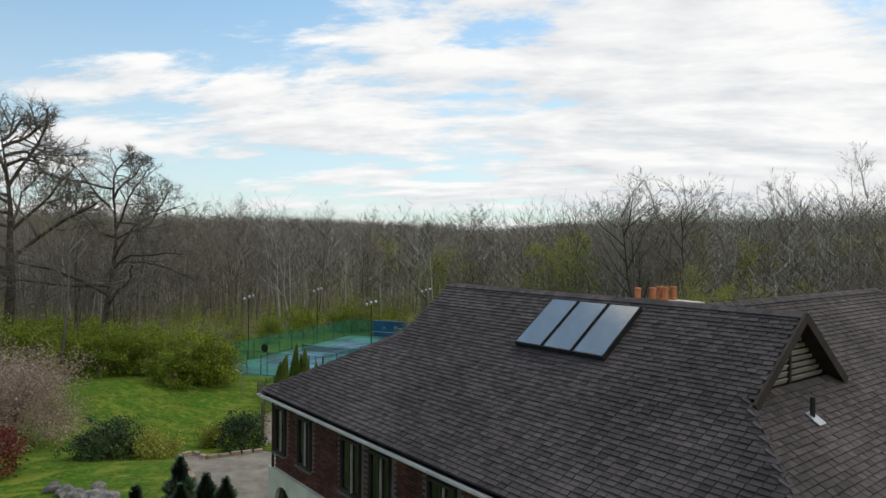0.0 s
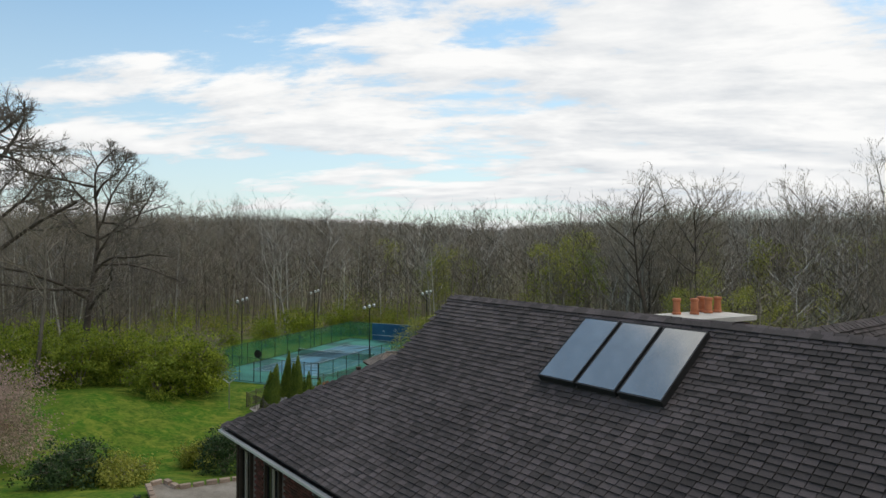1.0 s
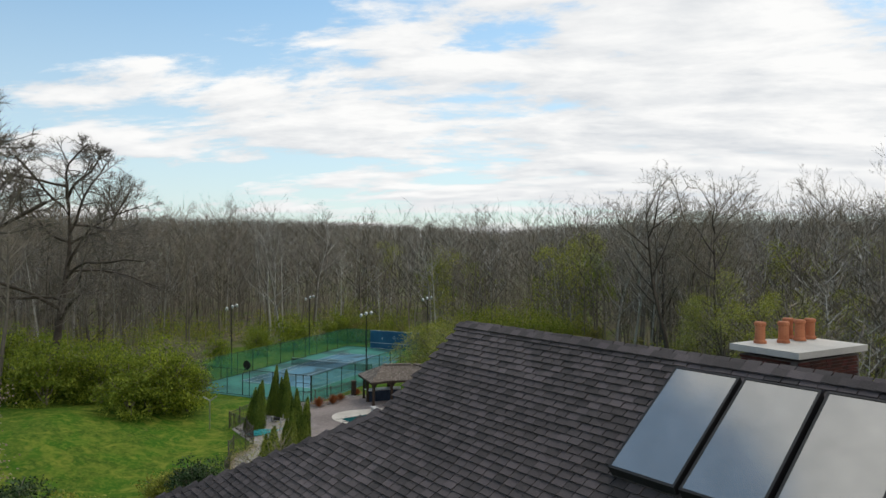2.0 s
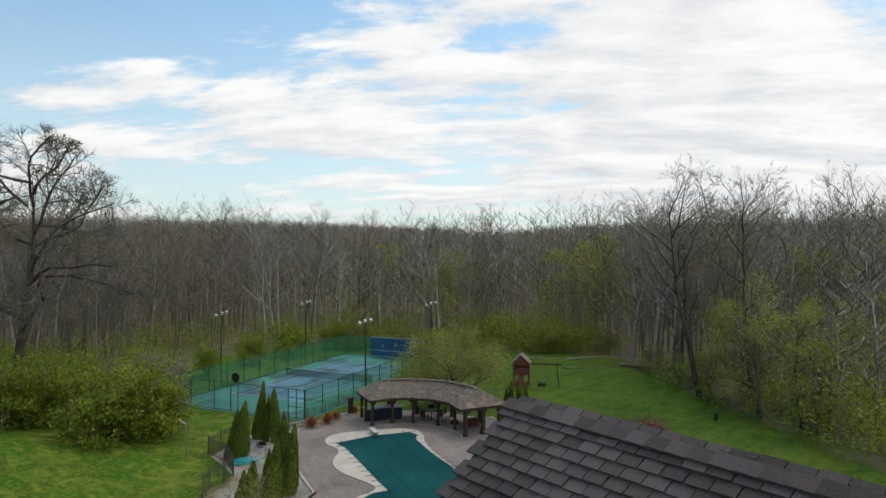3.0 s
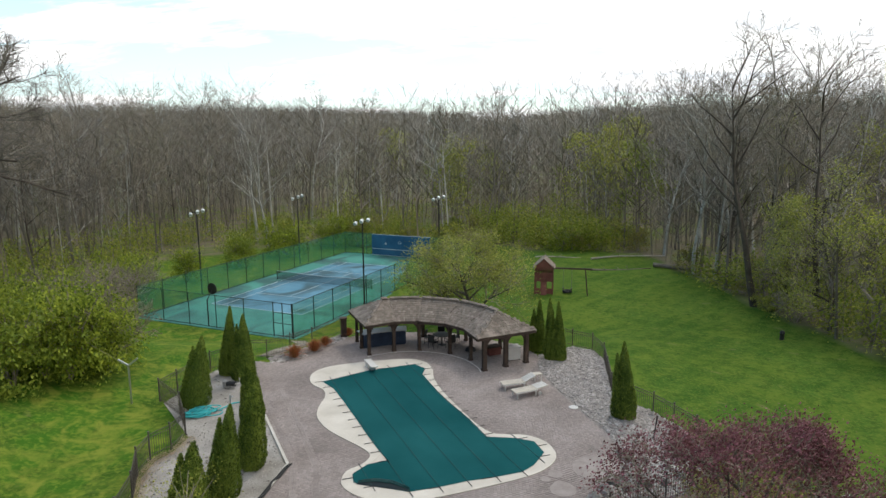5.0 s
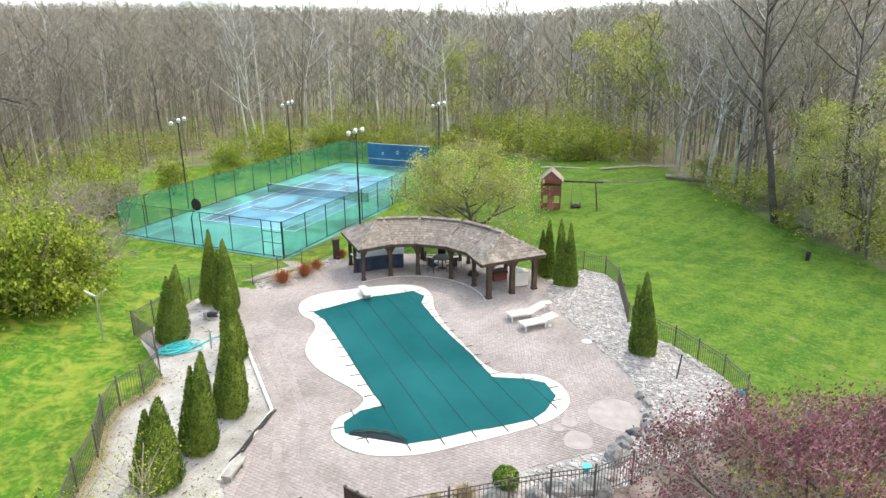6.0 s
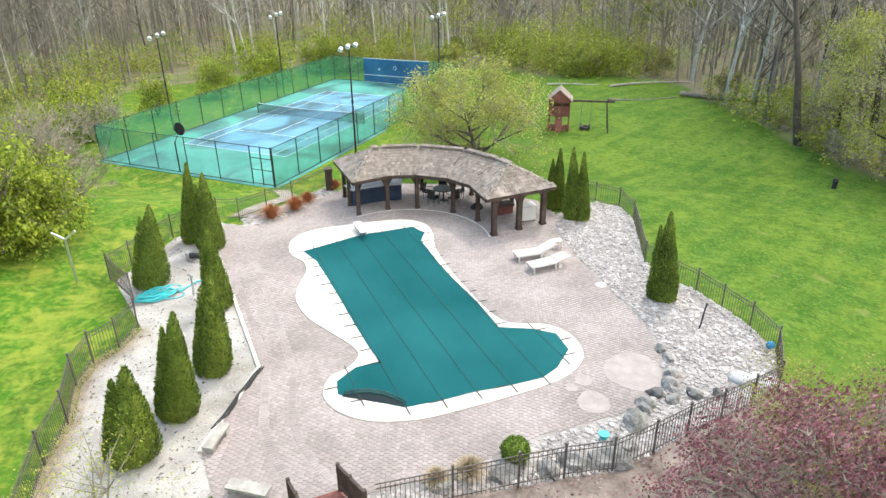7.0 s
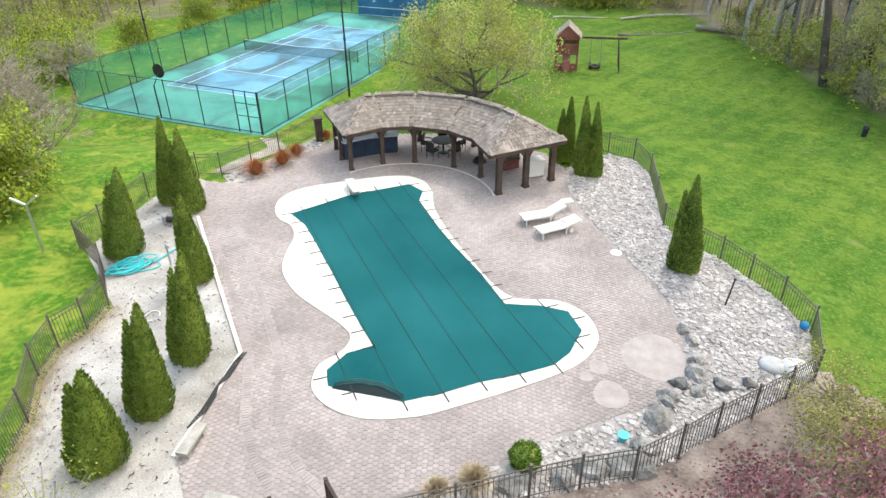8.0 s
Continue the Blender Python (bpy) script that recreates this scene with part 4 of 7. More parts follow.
def build_beds():
    for line, label in ((BED_LEFT, "pale gravel bed along the fence"), (BED_RIGHT, "bed of white broken limestone along the fence"), (BED_GATE, "pale stone planting bed beside the gate")):
        under = []
        for x, y in line:
            near = min(math.hypot(x - a, y - b) for a, b in DECK_LINE) < 0.36
            d = Vector((-3.5 - x, 57 - y)).normalized() * (0.5 if near else 0.0)
            under.append((x + d.x, y + d.y))
        tagged(new("gravel_bed", Build().slab(under, -0.35, -0.018).mesh("gravel_bed", CHIP_BASE if line is BED_RIGHT else GRAVEL)), label, "gravel bed", kind="structure")
    rng = random.Random(21)

    def stones(line, count, lo, hi, name, label, material):
        xs, ys = [p[0] for p in line], [p[1] for p in line]
        b = Build()
        made = 0
        while made < count:
            x, y = rng.uniform(min(xs), max(xs)), rng.uniform(min(ys), max(ys))
            if not inside(x, y, line):
                continue
            made += 1
            r = lo + (hi - lo) * rng.random() ** 1.6
            m = pose(x, y, -0.02, rng.uniform(-17, 17), rng.uniform(-17, 17), rng.uniform(0, 360))
            k, n = len(b.v), rng.choice((4, 5, 5, 6))
            rad = [r * rng.uniform(0.6, 1.1) for _ in range(n)]
            for z, s in ((0, 1.0), (r * rng.uniform(0.15, 0.4), 0.8)):
                b.v += [tuple(m @ Vector((rad[i] * s * math.cos(6.283 * i / n), rad[i] * s * math.sin(6.283 * i / n), z))) for i in range(n)]
            b.f.append(tuple(k + n + i for i in range(n)))
            b.f += [(k + i, k + (i + 1) % n, k + n + (i + 1) % n, k + n + i) for i in range(n)]
        tagged(new(name, b.mesh(name, material)), label, "stones", kind="stuff")

    stones(BED_RIGHT, 9500, 0.04, 0.15, "limestone_chips", "white broken limestone chips", CHIP)
    stones(BED_LEFT, 3000, 0.02, 0.06, "gravel_stones", "small pale gravel stones", CHIP)
    stones(BED_GATE, 300, 0.05, 0.2, "bed_stones", "pale stones in the planting bed", CHIP)


build_beds()


def boulder(x, y, z, sx, sy, sz, seed, label="rough grey landscaping boulder"):
    rng = random.Random(seed)
    bm = bmesh.new()
    bmesh.ops.create_icosphere(bm, subdivisions=2, radius=1.0)
    for v in bm.verts:
        n = noise.noise(v.co * 0.9 + Vector((seed, 0, 0))) * 0.5 + noise.noise(v.co * 2.6 + Vector((0, seed, 0))) * 0.3
        v.co *= 1 + n
        v.co = Vector((v.co.x * sx, v.co.y * sy, max(v.co.z, -0.5) * sz))
    me = bpy.data.meshes.new("boulder")
    bm.to_mesh(me)
    bm.free()
    me.materials.append(BOULDER)
    ob = new("boulder", me)
    ob.matrix_world = pose(x, y, z, 0, 0, rng.uniform(0, 360))
    return tagged(ob, label, "boulder", "boulders beside the terrace")


for i, (x, y, s) in enumerate(((5.9, 53.35, 0.27), (6.02, 52.75, 0.3), (5.9, 51.8, 0.34), (5.68, 51.05, 0.4), (4.6, 50.05, 0.42), (4.05, 49.1, 0.52), (5.1, 50.6, 0.3), (5.55, 50.3, 0.3), (1.96, 47.3, 0.46), (2.92, 47.45, 0.58), (1.15, 47.0, 0.42),
                               (-0.15, 46.75, 0.5), (3.5, 48.1, 0.42), (6.35, 50.6, 0.3), (-1.9, 46.1, 0.3), (7.2, 50.7, 0.28))):
    boulder(x, y, 0.02, s, s * 0.75, s * 0.7, i + 3)


# ---- fences ----
def fence_panel(p, q, height=1.2, group="terrace fence", close=0.115, material=FENCE_METAL):
    """One panel of picket fence from p to q, with its post at p."""
    p, q = Vector(p), Vector(q)
    d = q - p
    L = math.hypot(d.x, d.y)
    f = thing("fence_panel", pose(p.x, p.y, p.z, 0, 0, math.degrees(math.atan2(d.y, d.x))), "dark bronze metal picket fence panel with square post", "fence", group)
    rise = d.z / L
    part("post", Build().box((0.052, 0.052, height + 0.12), pose(0, 0, -0.05)), material, f)
    part("post_cap", Build().box((0.075, 0.075, 0.03), pose(0, 0, height + 0.07)), material, f)
    for z in (0.15, height - 0.22, height - 0.06):
        part("rail", Build().box((math.hypot(L, d.z), 0.025, 0.026), pose(L / 2, 0, z + d.z / 2) @ rot(0, -math.degrees(math.atan(rise)), 0)), material, f)
    unit = Build().box((0.015, 0.015, height - 0.05), pose(0, 0, 0)).mesh("picket", material)
    n = int(L / close)
    for i in range(1, n):
        x = L * i / n
        part("picket", unit, material, f, at=pose(x, 0, 0.03 + x * rise))
    return f


def fence_run(points, height=1.2, closed=False, close=0.115):
    for a, b in zip(points, points[1:]):
        n = max(1, round((Vector(b) - Vector(a)).length / 2.2))
        for i in range(n):
            fence_panel(Vector(a).lerp(Vector(b), i / n), Vector(a).lerp(Vector(b), (i + 1) / n), height, close=close)


fence_run([(-12.6, 43.6, 0.1), (-13.7, 46.6, 0.05), (-14.06, 48.46, 0.05), (-14.85, 50.37, 0.1), (-14.98, 51.76, 0.1), (-14.5, 52.74, 0.1), (-14.43, 54.15, 0.1), (-15.6, 56.2, 0.1)])
fence_run([(-17.6, 58.12, 0.1), (-17.25, 59.5, 0.1), (-16.73, 62.9, 0.05), (-15.2, 65.3, 0.0)])
fence_run([(-14.04, 65.4, 0.0), (-11.78, 68.2, 0.0), (-10.3, 71.0, 0.0)])
fence_run([(5.0, 69.4, -0.05), (5.92, 68.64, -0.1), (7.13, 67.91, -0.15), (7.55, 66.03, -0.2), (6.96, 60.66, -0.2), (7.63, 59.24, -0.2), (8.55, 57.95, -0.2), (9.19, 56.57, -0.2), (9.82, 55.13, -0.2), (10.13, 53.36, -0.2),
           (9.25, 51.0, -0.1), (8.06, 50.15, -0.05), (6.78, 49.31, 0.0), (5.53, 48.59, 0.0), (4.32, 47.78, 0.0), (2.96, 46.99, 0.0), (1.54, 46.68, 0.0), (0.22, 46.29, 0.0), (-1.6, 45.7, 0.0), (-3.6, 45.1, 0.0)], close=0.13)
# the sagging chain-link gate panel at the bend of the fence
fence_panel((-15.6, 56.2, 0.1), (-17.6, 58.12, 0.1), 1.25)
# gate to the court path
fence_panel((-15.2, 65.3, 0.0), (-14.04, 65.4, 0.0), 1.25)


# ---- tennis court ----
def build_court():
    W, L = 17.6, 36.8
    cz = pose(GATE.x, GATE.y, COURT_Z, 0, 0, math.degrees(math.atan2(E2.y, E2.x)))     # local x along the court, local y across from the gate side
    ct = tagged(new("court_surface", Build().slab([(-0.3, -0.3), (L + 0.3, -0.3), (L + 0.3, W + 0.3), (-0.3, W + 0.3)], -0.4, 0.0).mesh("court_surface", COURT_GREEN)), "faded teal acrylic tennis court surface with damp stains", "tennis court", kind="structure")
    ct.matrix_world = cz
    mid, net = 9.26, 18.4
    x0, x1, y0, y1 = net - 11.885, net + 11.885, mid - 5.485, mid + 5.485
    part("playing_area", Build().slab([(x0 - 0.1, y0 - 0.1), (x1 + 0.1, y0 - 0.1), (x1 + 0.1, y1 + 0.1), (x0 - 0.1, y1 + 0.1)], 0.0, 0.006), COURT_BLUE, ct, "faded blue playing area")
    def line(xa, ya, xb, yb, w=0.045):
        part("court_line", Build().slab([(min(xa, xb) - w, min(ya, yb) - w), (max(xa, xb) + w, min(ya, yb) - w), (max(xa, xb) + w, max(ya, yb) + w), (min(xa, xb) - w, max(ya, yb) + w)], 0.0, 0.011), LINE_WHITE, ct)
    for y in (y0, y1, y0 + 1.37, y1 - 1.37):
        line(x0, y, x1, y)
    for x in (x0, x1):
        line(x, y0, x, y1)
    for x in (net - 6.4, net + 6.4):
        line(x, y0 + 1.37, x, y1 - 1.37)
    line(net - 6.4, mid, net + 6.4, mid)
    n = thing("tennis_net", cz @ pose(net, mid, 0), "dark tennis net with white band across the court", "tennis net")
    for y in (-6.4, 6.4):
        part("net_post", Build().lathe([(0.05, 0), (0.05, 1.1), (0.03, 1.12)], (0, y, 0), 8), GREEN_STEEL, n)
    part("netting", Build().sheet([[(0, -6.4 + 12.8 * i / 16, z + (-0.16 * (1 - (abs(i - 8) / 8)) if z > 0.5 else 0)) for i in range(17)] for z in (0.03, 1.02)]), SCREEN_NET, n, "black net mesh")
    part("band", Build().tube([(0, -6.4 + 12.8 * i / 16, 1.04 - 0.16 * (1 - abs(i - 8) / 8)) for i in range(17)], [0.03] * 17, 4), LINE_WHITE, n, "white headband")
    # surrounding chain-link fence
    H = 3.0
    sides = (((0, 0), (L, 0), SCREEN_GREEN), ((0, W), (L, W), SCREEN_GREEN), ((0, 2.0), (0, W), SCREEN_DARK2), ((L, 0), (L, W), SCREEN_GREEN))
    for (xa, ya), (xb, yb), screen in sides:
        d = Vector((xb - xa, yb - ya, 0))
        f = thing("court_fence", cz @ pose(xa, ya, 0, 0, 0, math.degrees(math.atan2(d.y, d.x))), "tall green chain-link tennis court fence", "fence", "court fence")
        m = int(d.length / 3.05)
        for i in range(m + 1):
            part("post", Build().lathe([(0.04, -0.1), (0.04, H), (0.02, H + 0.04)], (d.length * i / m, 0, 0), 8), GREEN_STEEL, f)
        for z in (H - 0.03, 0.08):
            part("rail", Build().tube([(0, 0, z), (d.length, 0, z)], [0.028, 0.028], 6), GREEN_STEEL, f)
        part("mesh", Build().sheet([[(d.length * i / 12, 0.03, z) for i in range(13)] for z in (0.03, H)]), screen, f, "green chain-link mesh")
    g = thing("court_gate", cz @ pose(0, 0, 0, 0, 0, 90), "open-framed steel gate in the court fence", "gate")
    for x in (0.1, 1.05, 2.0):
        part("gate_post", Build().lathe([(0.045, 0), (0.045, H), (0.02, H + 0.03)], (x, 0, 0), 8), GREEN_STEEL, g)
    for z in (0.12, 1.2, 2.1, H - 0.05):
        part("gate_rail", Build().tube([(0.1, 0, z), (2.0, 0, z)], [0.03, 0.03], 6), GREEN_STEEL, g)
    # practice wall
    w = thing("practice_wall", cz @ pose(L - 0.3, 8.5, 0), "dark blue tennis practice wall with white line", "practice wall")
    for i in range(4):
        part("panel", Build().box((0.08, 2.24, 2.9), pose(0, -3.375 + 2.25 * i, 0.1)), BLUE_BOARD, w)
    part("net_line", Build().box((0.02, 9.0, 0.08), pose(-0.05, 0, 0.95)), LINE_WHITE, w, "white painted net line")
    for z in (0.08, 2.98):
        part("edge_trim", Build().box((0.12, 9.05, 0.05), pose(0, 0, z)), LINE_WHITE, w)
    for y, z, r in ((2.3, 1.75, 0.12), (0.1, 2.0, 0.2), (-2.2, 1.75, 0.12)):
        part("target", Build().tube([(-0.052, y + r * math.cos(a), z + r * math.sin(a)) for a in [6.283 * k / 16 for k in range(17)]], [0.035] * 17, 4), LINE_WHITE, w, "white painted target ring")
    for i in range(5):
        part("brace", Build().box((0.1, 0.1, 2.9), pose(0.1, -4.4 + 2.2 * i, 0)), DARK_WOOD, w)
    # basketball hoop
    h = thing("basketball_hoop", cz @ pose(0.35, 9.3, 0), "pole-mounted basketball hoop with round dark backboard", "basketball hoop")
    part("pole", Build().tube([(-0.2, 0, 0), (-0.2, 0, 2.4), (0.5, 0, 3.2)], [0.06, 0.055, 0.05], 8), BLACK_METAL, h)
    part("backboard", Build().tube([(0.5, 0, 3.3), (0.54, 0, 3.3)], [0.52, 0.52], 18), BLACK_METAL, h)
    part("hoop", Build().tube([(0.8 + 0.23 * math.cos(a), 0.23 * math.sin(a), 3.05) for a in [6.283 * k / 14 for k in range(15)]], [0.012] * 15, 5), TERRACOTTA, h)


SCREEN_NET = mesh_screen("black_net_mesh", (0.015, 0.02, 0.025), 0.45)
SCREEN_DARK2 = mesh_screen("thin_chain_link_mesh", (0.05, 0.16, 0.12), 0.8)
build_court()


def light_pole(p, turn, group="court floodlights"):
    f = thing("floodlight_pole", pose(p[0], p[1], p[2], 0, 0, turn), "tall dark steel pole with a cluster of white floodlights", "floodlight", group)
    part("pole", Build().tube([(0, 0, -0.2), (0, 0, 4.5), (0, 0, 9.0)], [0.085, 0.07, 0.055], 8), BLACK_METAL, f)
    part("collar", Build().lathe([(0.11, 4.4), (0.11, 4.6)], (0, 0, 0), 8), BLACK_METAL, f)
    part("crossarm", Build().box((1.3, 0.07, 0.07), pose(0, 0, 8.85)), BLACK_METAL, f)
    for x, y, z in ((-0.6, -0.15, 8.7), (0.1, -0.2, 8.95), (0.62, 0.1, 9.05)):
        lamp = part("lamp_head", Build().tube([(x, y + 0.15, z + 0.08), (x, y, z + 0.05), (x, y - 0.2, z - 0.08)], [0.07, 0.16, 0.2], 10), LAMP_WHITE, f, "white bowl floodlight")
        part("lens", Build().tube([(x, y - 0.195, z - 0.075), (x, y - 0.21, z - 0.09)], [0.17, 0.17], 10), STEEL, lamp)


for a, b, turn in ((18.9, 9.6, 20), (18.9, 27.5, 20), (-1.3, 9.6, -20), (-1.3, 27.5, -20)):
    q = court(a, b)
    light_pole((q.x, q.y, land(q.x, q.y)), turn)


# ---- pavilion ----
PC = Vector((-4.6, 62.7))


def arc(r, a, z=0.0):
    """A place round the pavilion's centre: radius, degrees, height."""
    return Vector((PC.x + r * math.cos(radians(a)), PC.y + r * math.sin(radians(a)), z))


def pav_left(r):
    return 137.0 - (r - 4.2) * 2.8


def pav_right(r):
    return 6.0 + (r - 4.2) * 2.8


def build_pavilion():
    o = Vector((-3.5, 66.5, 0))
    pv = thing("pavilion", pose(*o), "open curved timber pool pavilion with a grey shake roof", "pavilion")
    RI, RM, RO, ZE, ZR = 4.1, 5.95, 8.05, 2.17, 3.22
    cuts_in = [pav_left(RI), 108, 87, 60, 37, pav_right(RI)]
    cuts_out = [pav_left(RO), 106, 87, 62, 40, pav_right(RO)]
    cuts_mid = [113, 108, 87, 60, 37, 27]
    frames = []
    for ai, am, ao in zip(cuts_in, cuts_mid, cuts_out):
        frames.append((arc(RI, ai, ZE) - o, arc(RM, am, ZR) - o, arc(RO, ao, ZE) - o))
    deck = Build()
    for (a, b, c), (d, e, f) in zip(frames, frames[1:]):
        for p, q, r, s in ((a, d, e, b), (b, e, f, c)):
            deck.quad(p, q, r, s)
            deck.quad(*(v - Vector((0, 0, 0.09)) for v in (s, r, q, p)))
    for a, b, c in (frames[0], frames[-1]):
        k = len(deck.v)
        deck.v += [tuple(a), tuple(b), tuple(c)]
        deck.f.append((k, k + 1, k + 2))
    roof = part("roof", deck, DARK_WOOD, pv, "curved hip roof deck")
    # shakes laid in courses over every facet
    unit = Build().box((0.205, 0.34, 0.038), pose(0, 0.17, 0)).mesh("shake", SHAKE)
    rest, count, rng = Build(), 0, random.Random(5)
    facets = [(frames[i][0], frames[i + 1][0], frames[i + 1][1], frames[i][1], True) for i in range(5)]
    facets += [(frames[0][2], frames[0][0], frames[0][1], frames[0][1], True), (frames[-1][0], frames[-1][2], frames[-1][1], frames[-1][1], True)]
    facets += [(frames[i + 1][2], frames[i][2], frames[i][1], frames[i + 1][1], False) for i in range(5)]
    for a, b, c, d, near in facets:
        low, high = (b - a), (c - d)
        n = low.cross((c + d) / 2 - (a + b) / 2).normalized()
        if n.z < 0:
            n = -n
        H = ((c + d) / 2 - (a + b) / 2).length
        rows = int(H / 0.2)
        for r in range(rows + 1):
            t = r / (rows + 0.4)
            p, q = a.lerp(d, t), b.lerp(c, t)
            w = (q - p).length
            x = 0.02 + 0.1 * (r % 2)
            ex = low.normalized()
            ey = n.cross(ex)
            while x < w:
                wd = rng.uniform(0.13, 0.25)
                pt = p + (q - p).normalized() * (x + wd / 2) + n * (0.014 + rng.random() * 0.006) - ey * (0.05 + rng.uniform(-0.007, 0.007))
                m = Matrix(((ex.x, ey.x, n.x, pt.x), (ex.y, ey.y, n.y, pt.y), (ex.z, ey.z, n.z, pt.z), (0, 0, 0, 1))) @ rot(-4, 0, rng.uniform(-2, 2))
                if x + wd < w + 0.05:
                    if near and count < 300 and wd > 0.17 and a is not frames[0][2]:
                        ob = new("shake", unit)
                        ob.parent, ob.matrix_local = roof, m
                        count += 1
                    else:
                        rest.box((wd - 0.014, 0.34, 0.036 + 0.008 * rng.random()), m @ pose(0, 0.17, 0))
                x += wd
    tagged(part("shake_field", rest, SHAKE, roof, "grey weathered cedar shakes"), kind="stuff")
    caps = Build()

    def cap(p, q):
        d = q - p
        n = max(1, int(d.length / 0.22))
        yaw, up = math.degrees(math.atan2(d.y, d.x)), math.degrees(math.asin(d.z / d.length))
        for i in range(n):
            c = p.lerp(q, (i + 0.5) / n) + Vector((0, 0, 0.035))
            for s in (-1, 1):
                caps.box((0.3, 0.13, 0.022), pose(*c) @ rot(0, 0, yaw) @ rot(0, -up + 3, 0) @ rot(-s * 24, 0, 0) @ pose(0, s * 0.062, 0))

    for i in range(5):
        cap(frames[i][1], frames[i + 1][1])
    for a, b, c in frames[1:-1]:
        cap(a, b)
    for a, b, c in (frames[0], frames[-1]):
        cap(a, b)
        cap(c, b)
    tagged(part("ridge_cap", caps, SHAKE, roof, "grey shake ridge caps"), kind="stuff")
    # fascia, beams and posts
    ring = [f[0] for f in frames] + [f[2] for f in reversed(frames)]
    for i in range(len(ring)):
        p, q = ring[i], ring[(i + 1) % len(ring)]
        d = q - p
        part("fascia", Build().box((d.length + 0.02, 0.06, 0.17), pose(*((p + q) / 2 - Vector((0, 0, 0.19))), 0, 0, math.degrees(math.atan2(d.y, d.x)))), DARK_WOOD, pv, "dark stained fascia board")
    fronts = [arc(4.6, a) - o for a in (129.8, 108, 87, 60, 37, 11.3)]
    backs = [arc(7.55, a) - o for a in (124, 106, 88, 64, 42, 19)]
    ends = [Vector((1.23, 64.4, 0)) - o, arc(6.1, 127) - o]

    def post(p, w):
        ob = part("post", Build().box((w, w, 2.1), pose(p.x, p.y, 0, 0, 0, 25)), DARK_WOOD, pv, "dark stained square post")
        part("post_base", Build().box((w + 0.06, w + 0.06, 0.12), pose(p.x, p.y, 0, 0, 0, 25)), DARK_WOOD, ob)

    for p in fronts + backs + ends:
        post(p, 0.25 if p in (fronts[-1], ends[0], backs[-1]) else 0.19)

    def beam(p, q, braces=True):
        d = q - p
        yaw = math.degrees(math.atan2(d.y, d.x))
        part("beam", Build().box((d.length, 0.14, 0.22), pose((p.x + q.x) / 2, (p.y + q.y) / 2, 1.93, 0, 0, yaw)), DARK_WOOD, pv)
        if braces:
            for e, s in ((p, 1), (q, -1)):
                u = d.normalized() * s
                n = Vector((-u.y, u.x, 0)) * 0.06
                pts = [e + u * 0.12 + Vector((0, 0, 1.94))] + [e + u * (0.68 - 0.56 * math.cos(t)) + Vector((0, 0, 1.32 + 0.62 * math.sin(t))) for t in [math.pi / 2 * k / 6 for k in range(7)]]
                br = Build()
                br.v += [tuple(q - n) for q in pts] + [tuple(q + n) for q in pts]
                m = len(pts)
                br.f += [tuple(range(m)), tuple(reversed(range(m, 2 * m)))] + [(k, (k + 1) % m, m + (k + 1) % m, m + k) for k in range(m)]
                part("brace", br, DARK_WOOD, pv, "curved knee brace")

    for seq in (fronts, backs):
        for p, q in zip(seq, seq[1:]):
            beam(p, q, seq is fronts)
    for p, q in ((fronts[-1], ends[0]), (ends[0], backs[-1]), (fronts[0], ends[1]), (ends[1], backs[0])):
        beam(p, q)
    for a in (120, 97, 74, 50, 30):
        p, q = arc(4.6, a) - o, arc(7.55, a) - o
        part("rafter_tie", Build().box(((q - p).length, 0.1, 0.18), pose((p.x + q.x) / 2, (p.y + q.y) / 2, 2.0, 0, 0, a)), DARK_WOOD, pv)
    # pale joint line of the slab edge in front
    edge = [arc(4.35, a, 0.002) for a in range(9, 134, 4)]
    slab = Build()
    for p, q in zip(edge, edge[1:]):
        d = q - p
        slab.box((d.length + 0.02, 0.07, 0.012), pose((p.x + q.x) / 2, (p.y + q.y) / 2, 0.0, 0, 0, math.degrees(math.atan2(d.y, d.x))))
    tagged(new("paving_edge", slab.mesh("paving_edge", CONCRETE)), "pale curved joint edging the pavilion floor", "paving", kind="structure")


build_pavilion()


def build_bar():
    bar = thing("bar_counter", pose(-7.0, 68.2, 0), "curved dark blue bar counter with a pale worktop", "bar counter")
    o = Vector((-7.0, 68.2, 0))
    for r0, r1, a0, a1, z0, z1, m, nm in ((5.9, 6.5, 98, 126, 0.0, 1.0, BAR_BLUE, "front"), (5.7, 6.75, 97, 127, 1.0, 1.06, BAR_TOP, "worktop")):
        inner = [arc(r0, a0 + (a1 - a0) * k / 8) - o for k in range(9)]
        outer = [arc(r1, a0 + (a1 - a0) * k / 8) - o for k in range(9)]
        part(nm, Build().slab([(p.x, p.y) for p in inner] + [(p.x, p.y) for p in reversed(outer)], z0, z1), m, bar)
    for a in (100, 106, 112, 118, 124):
        p = arc(5.88, a) - o
        part("panel", Build().box((0.04, 0.5, 0.8), pose(p.x, p.y, 0.1, 0, 0, a)), BAR_BLUE, bar)


BAR_BLUE = mat("navy_painted_boards", (0.012, 0.022, 0.045), (0.025, 0.042, 0.075), 2, 25, 0.6, 0.15)
BAR_TOP = mat("pale_grey_worktop", (0.35, 0.36, 0.37), (0.5, 0.51, 0.52), 1.5, 30, 0.4, 0.05)
build_bar()


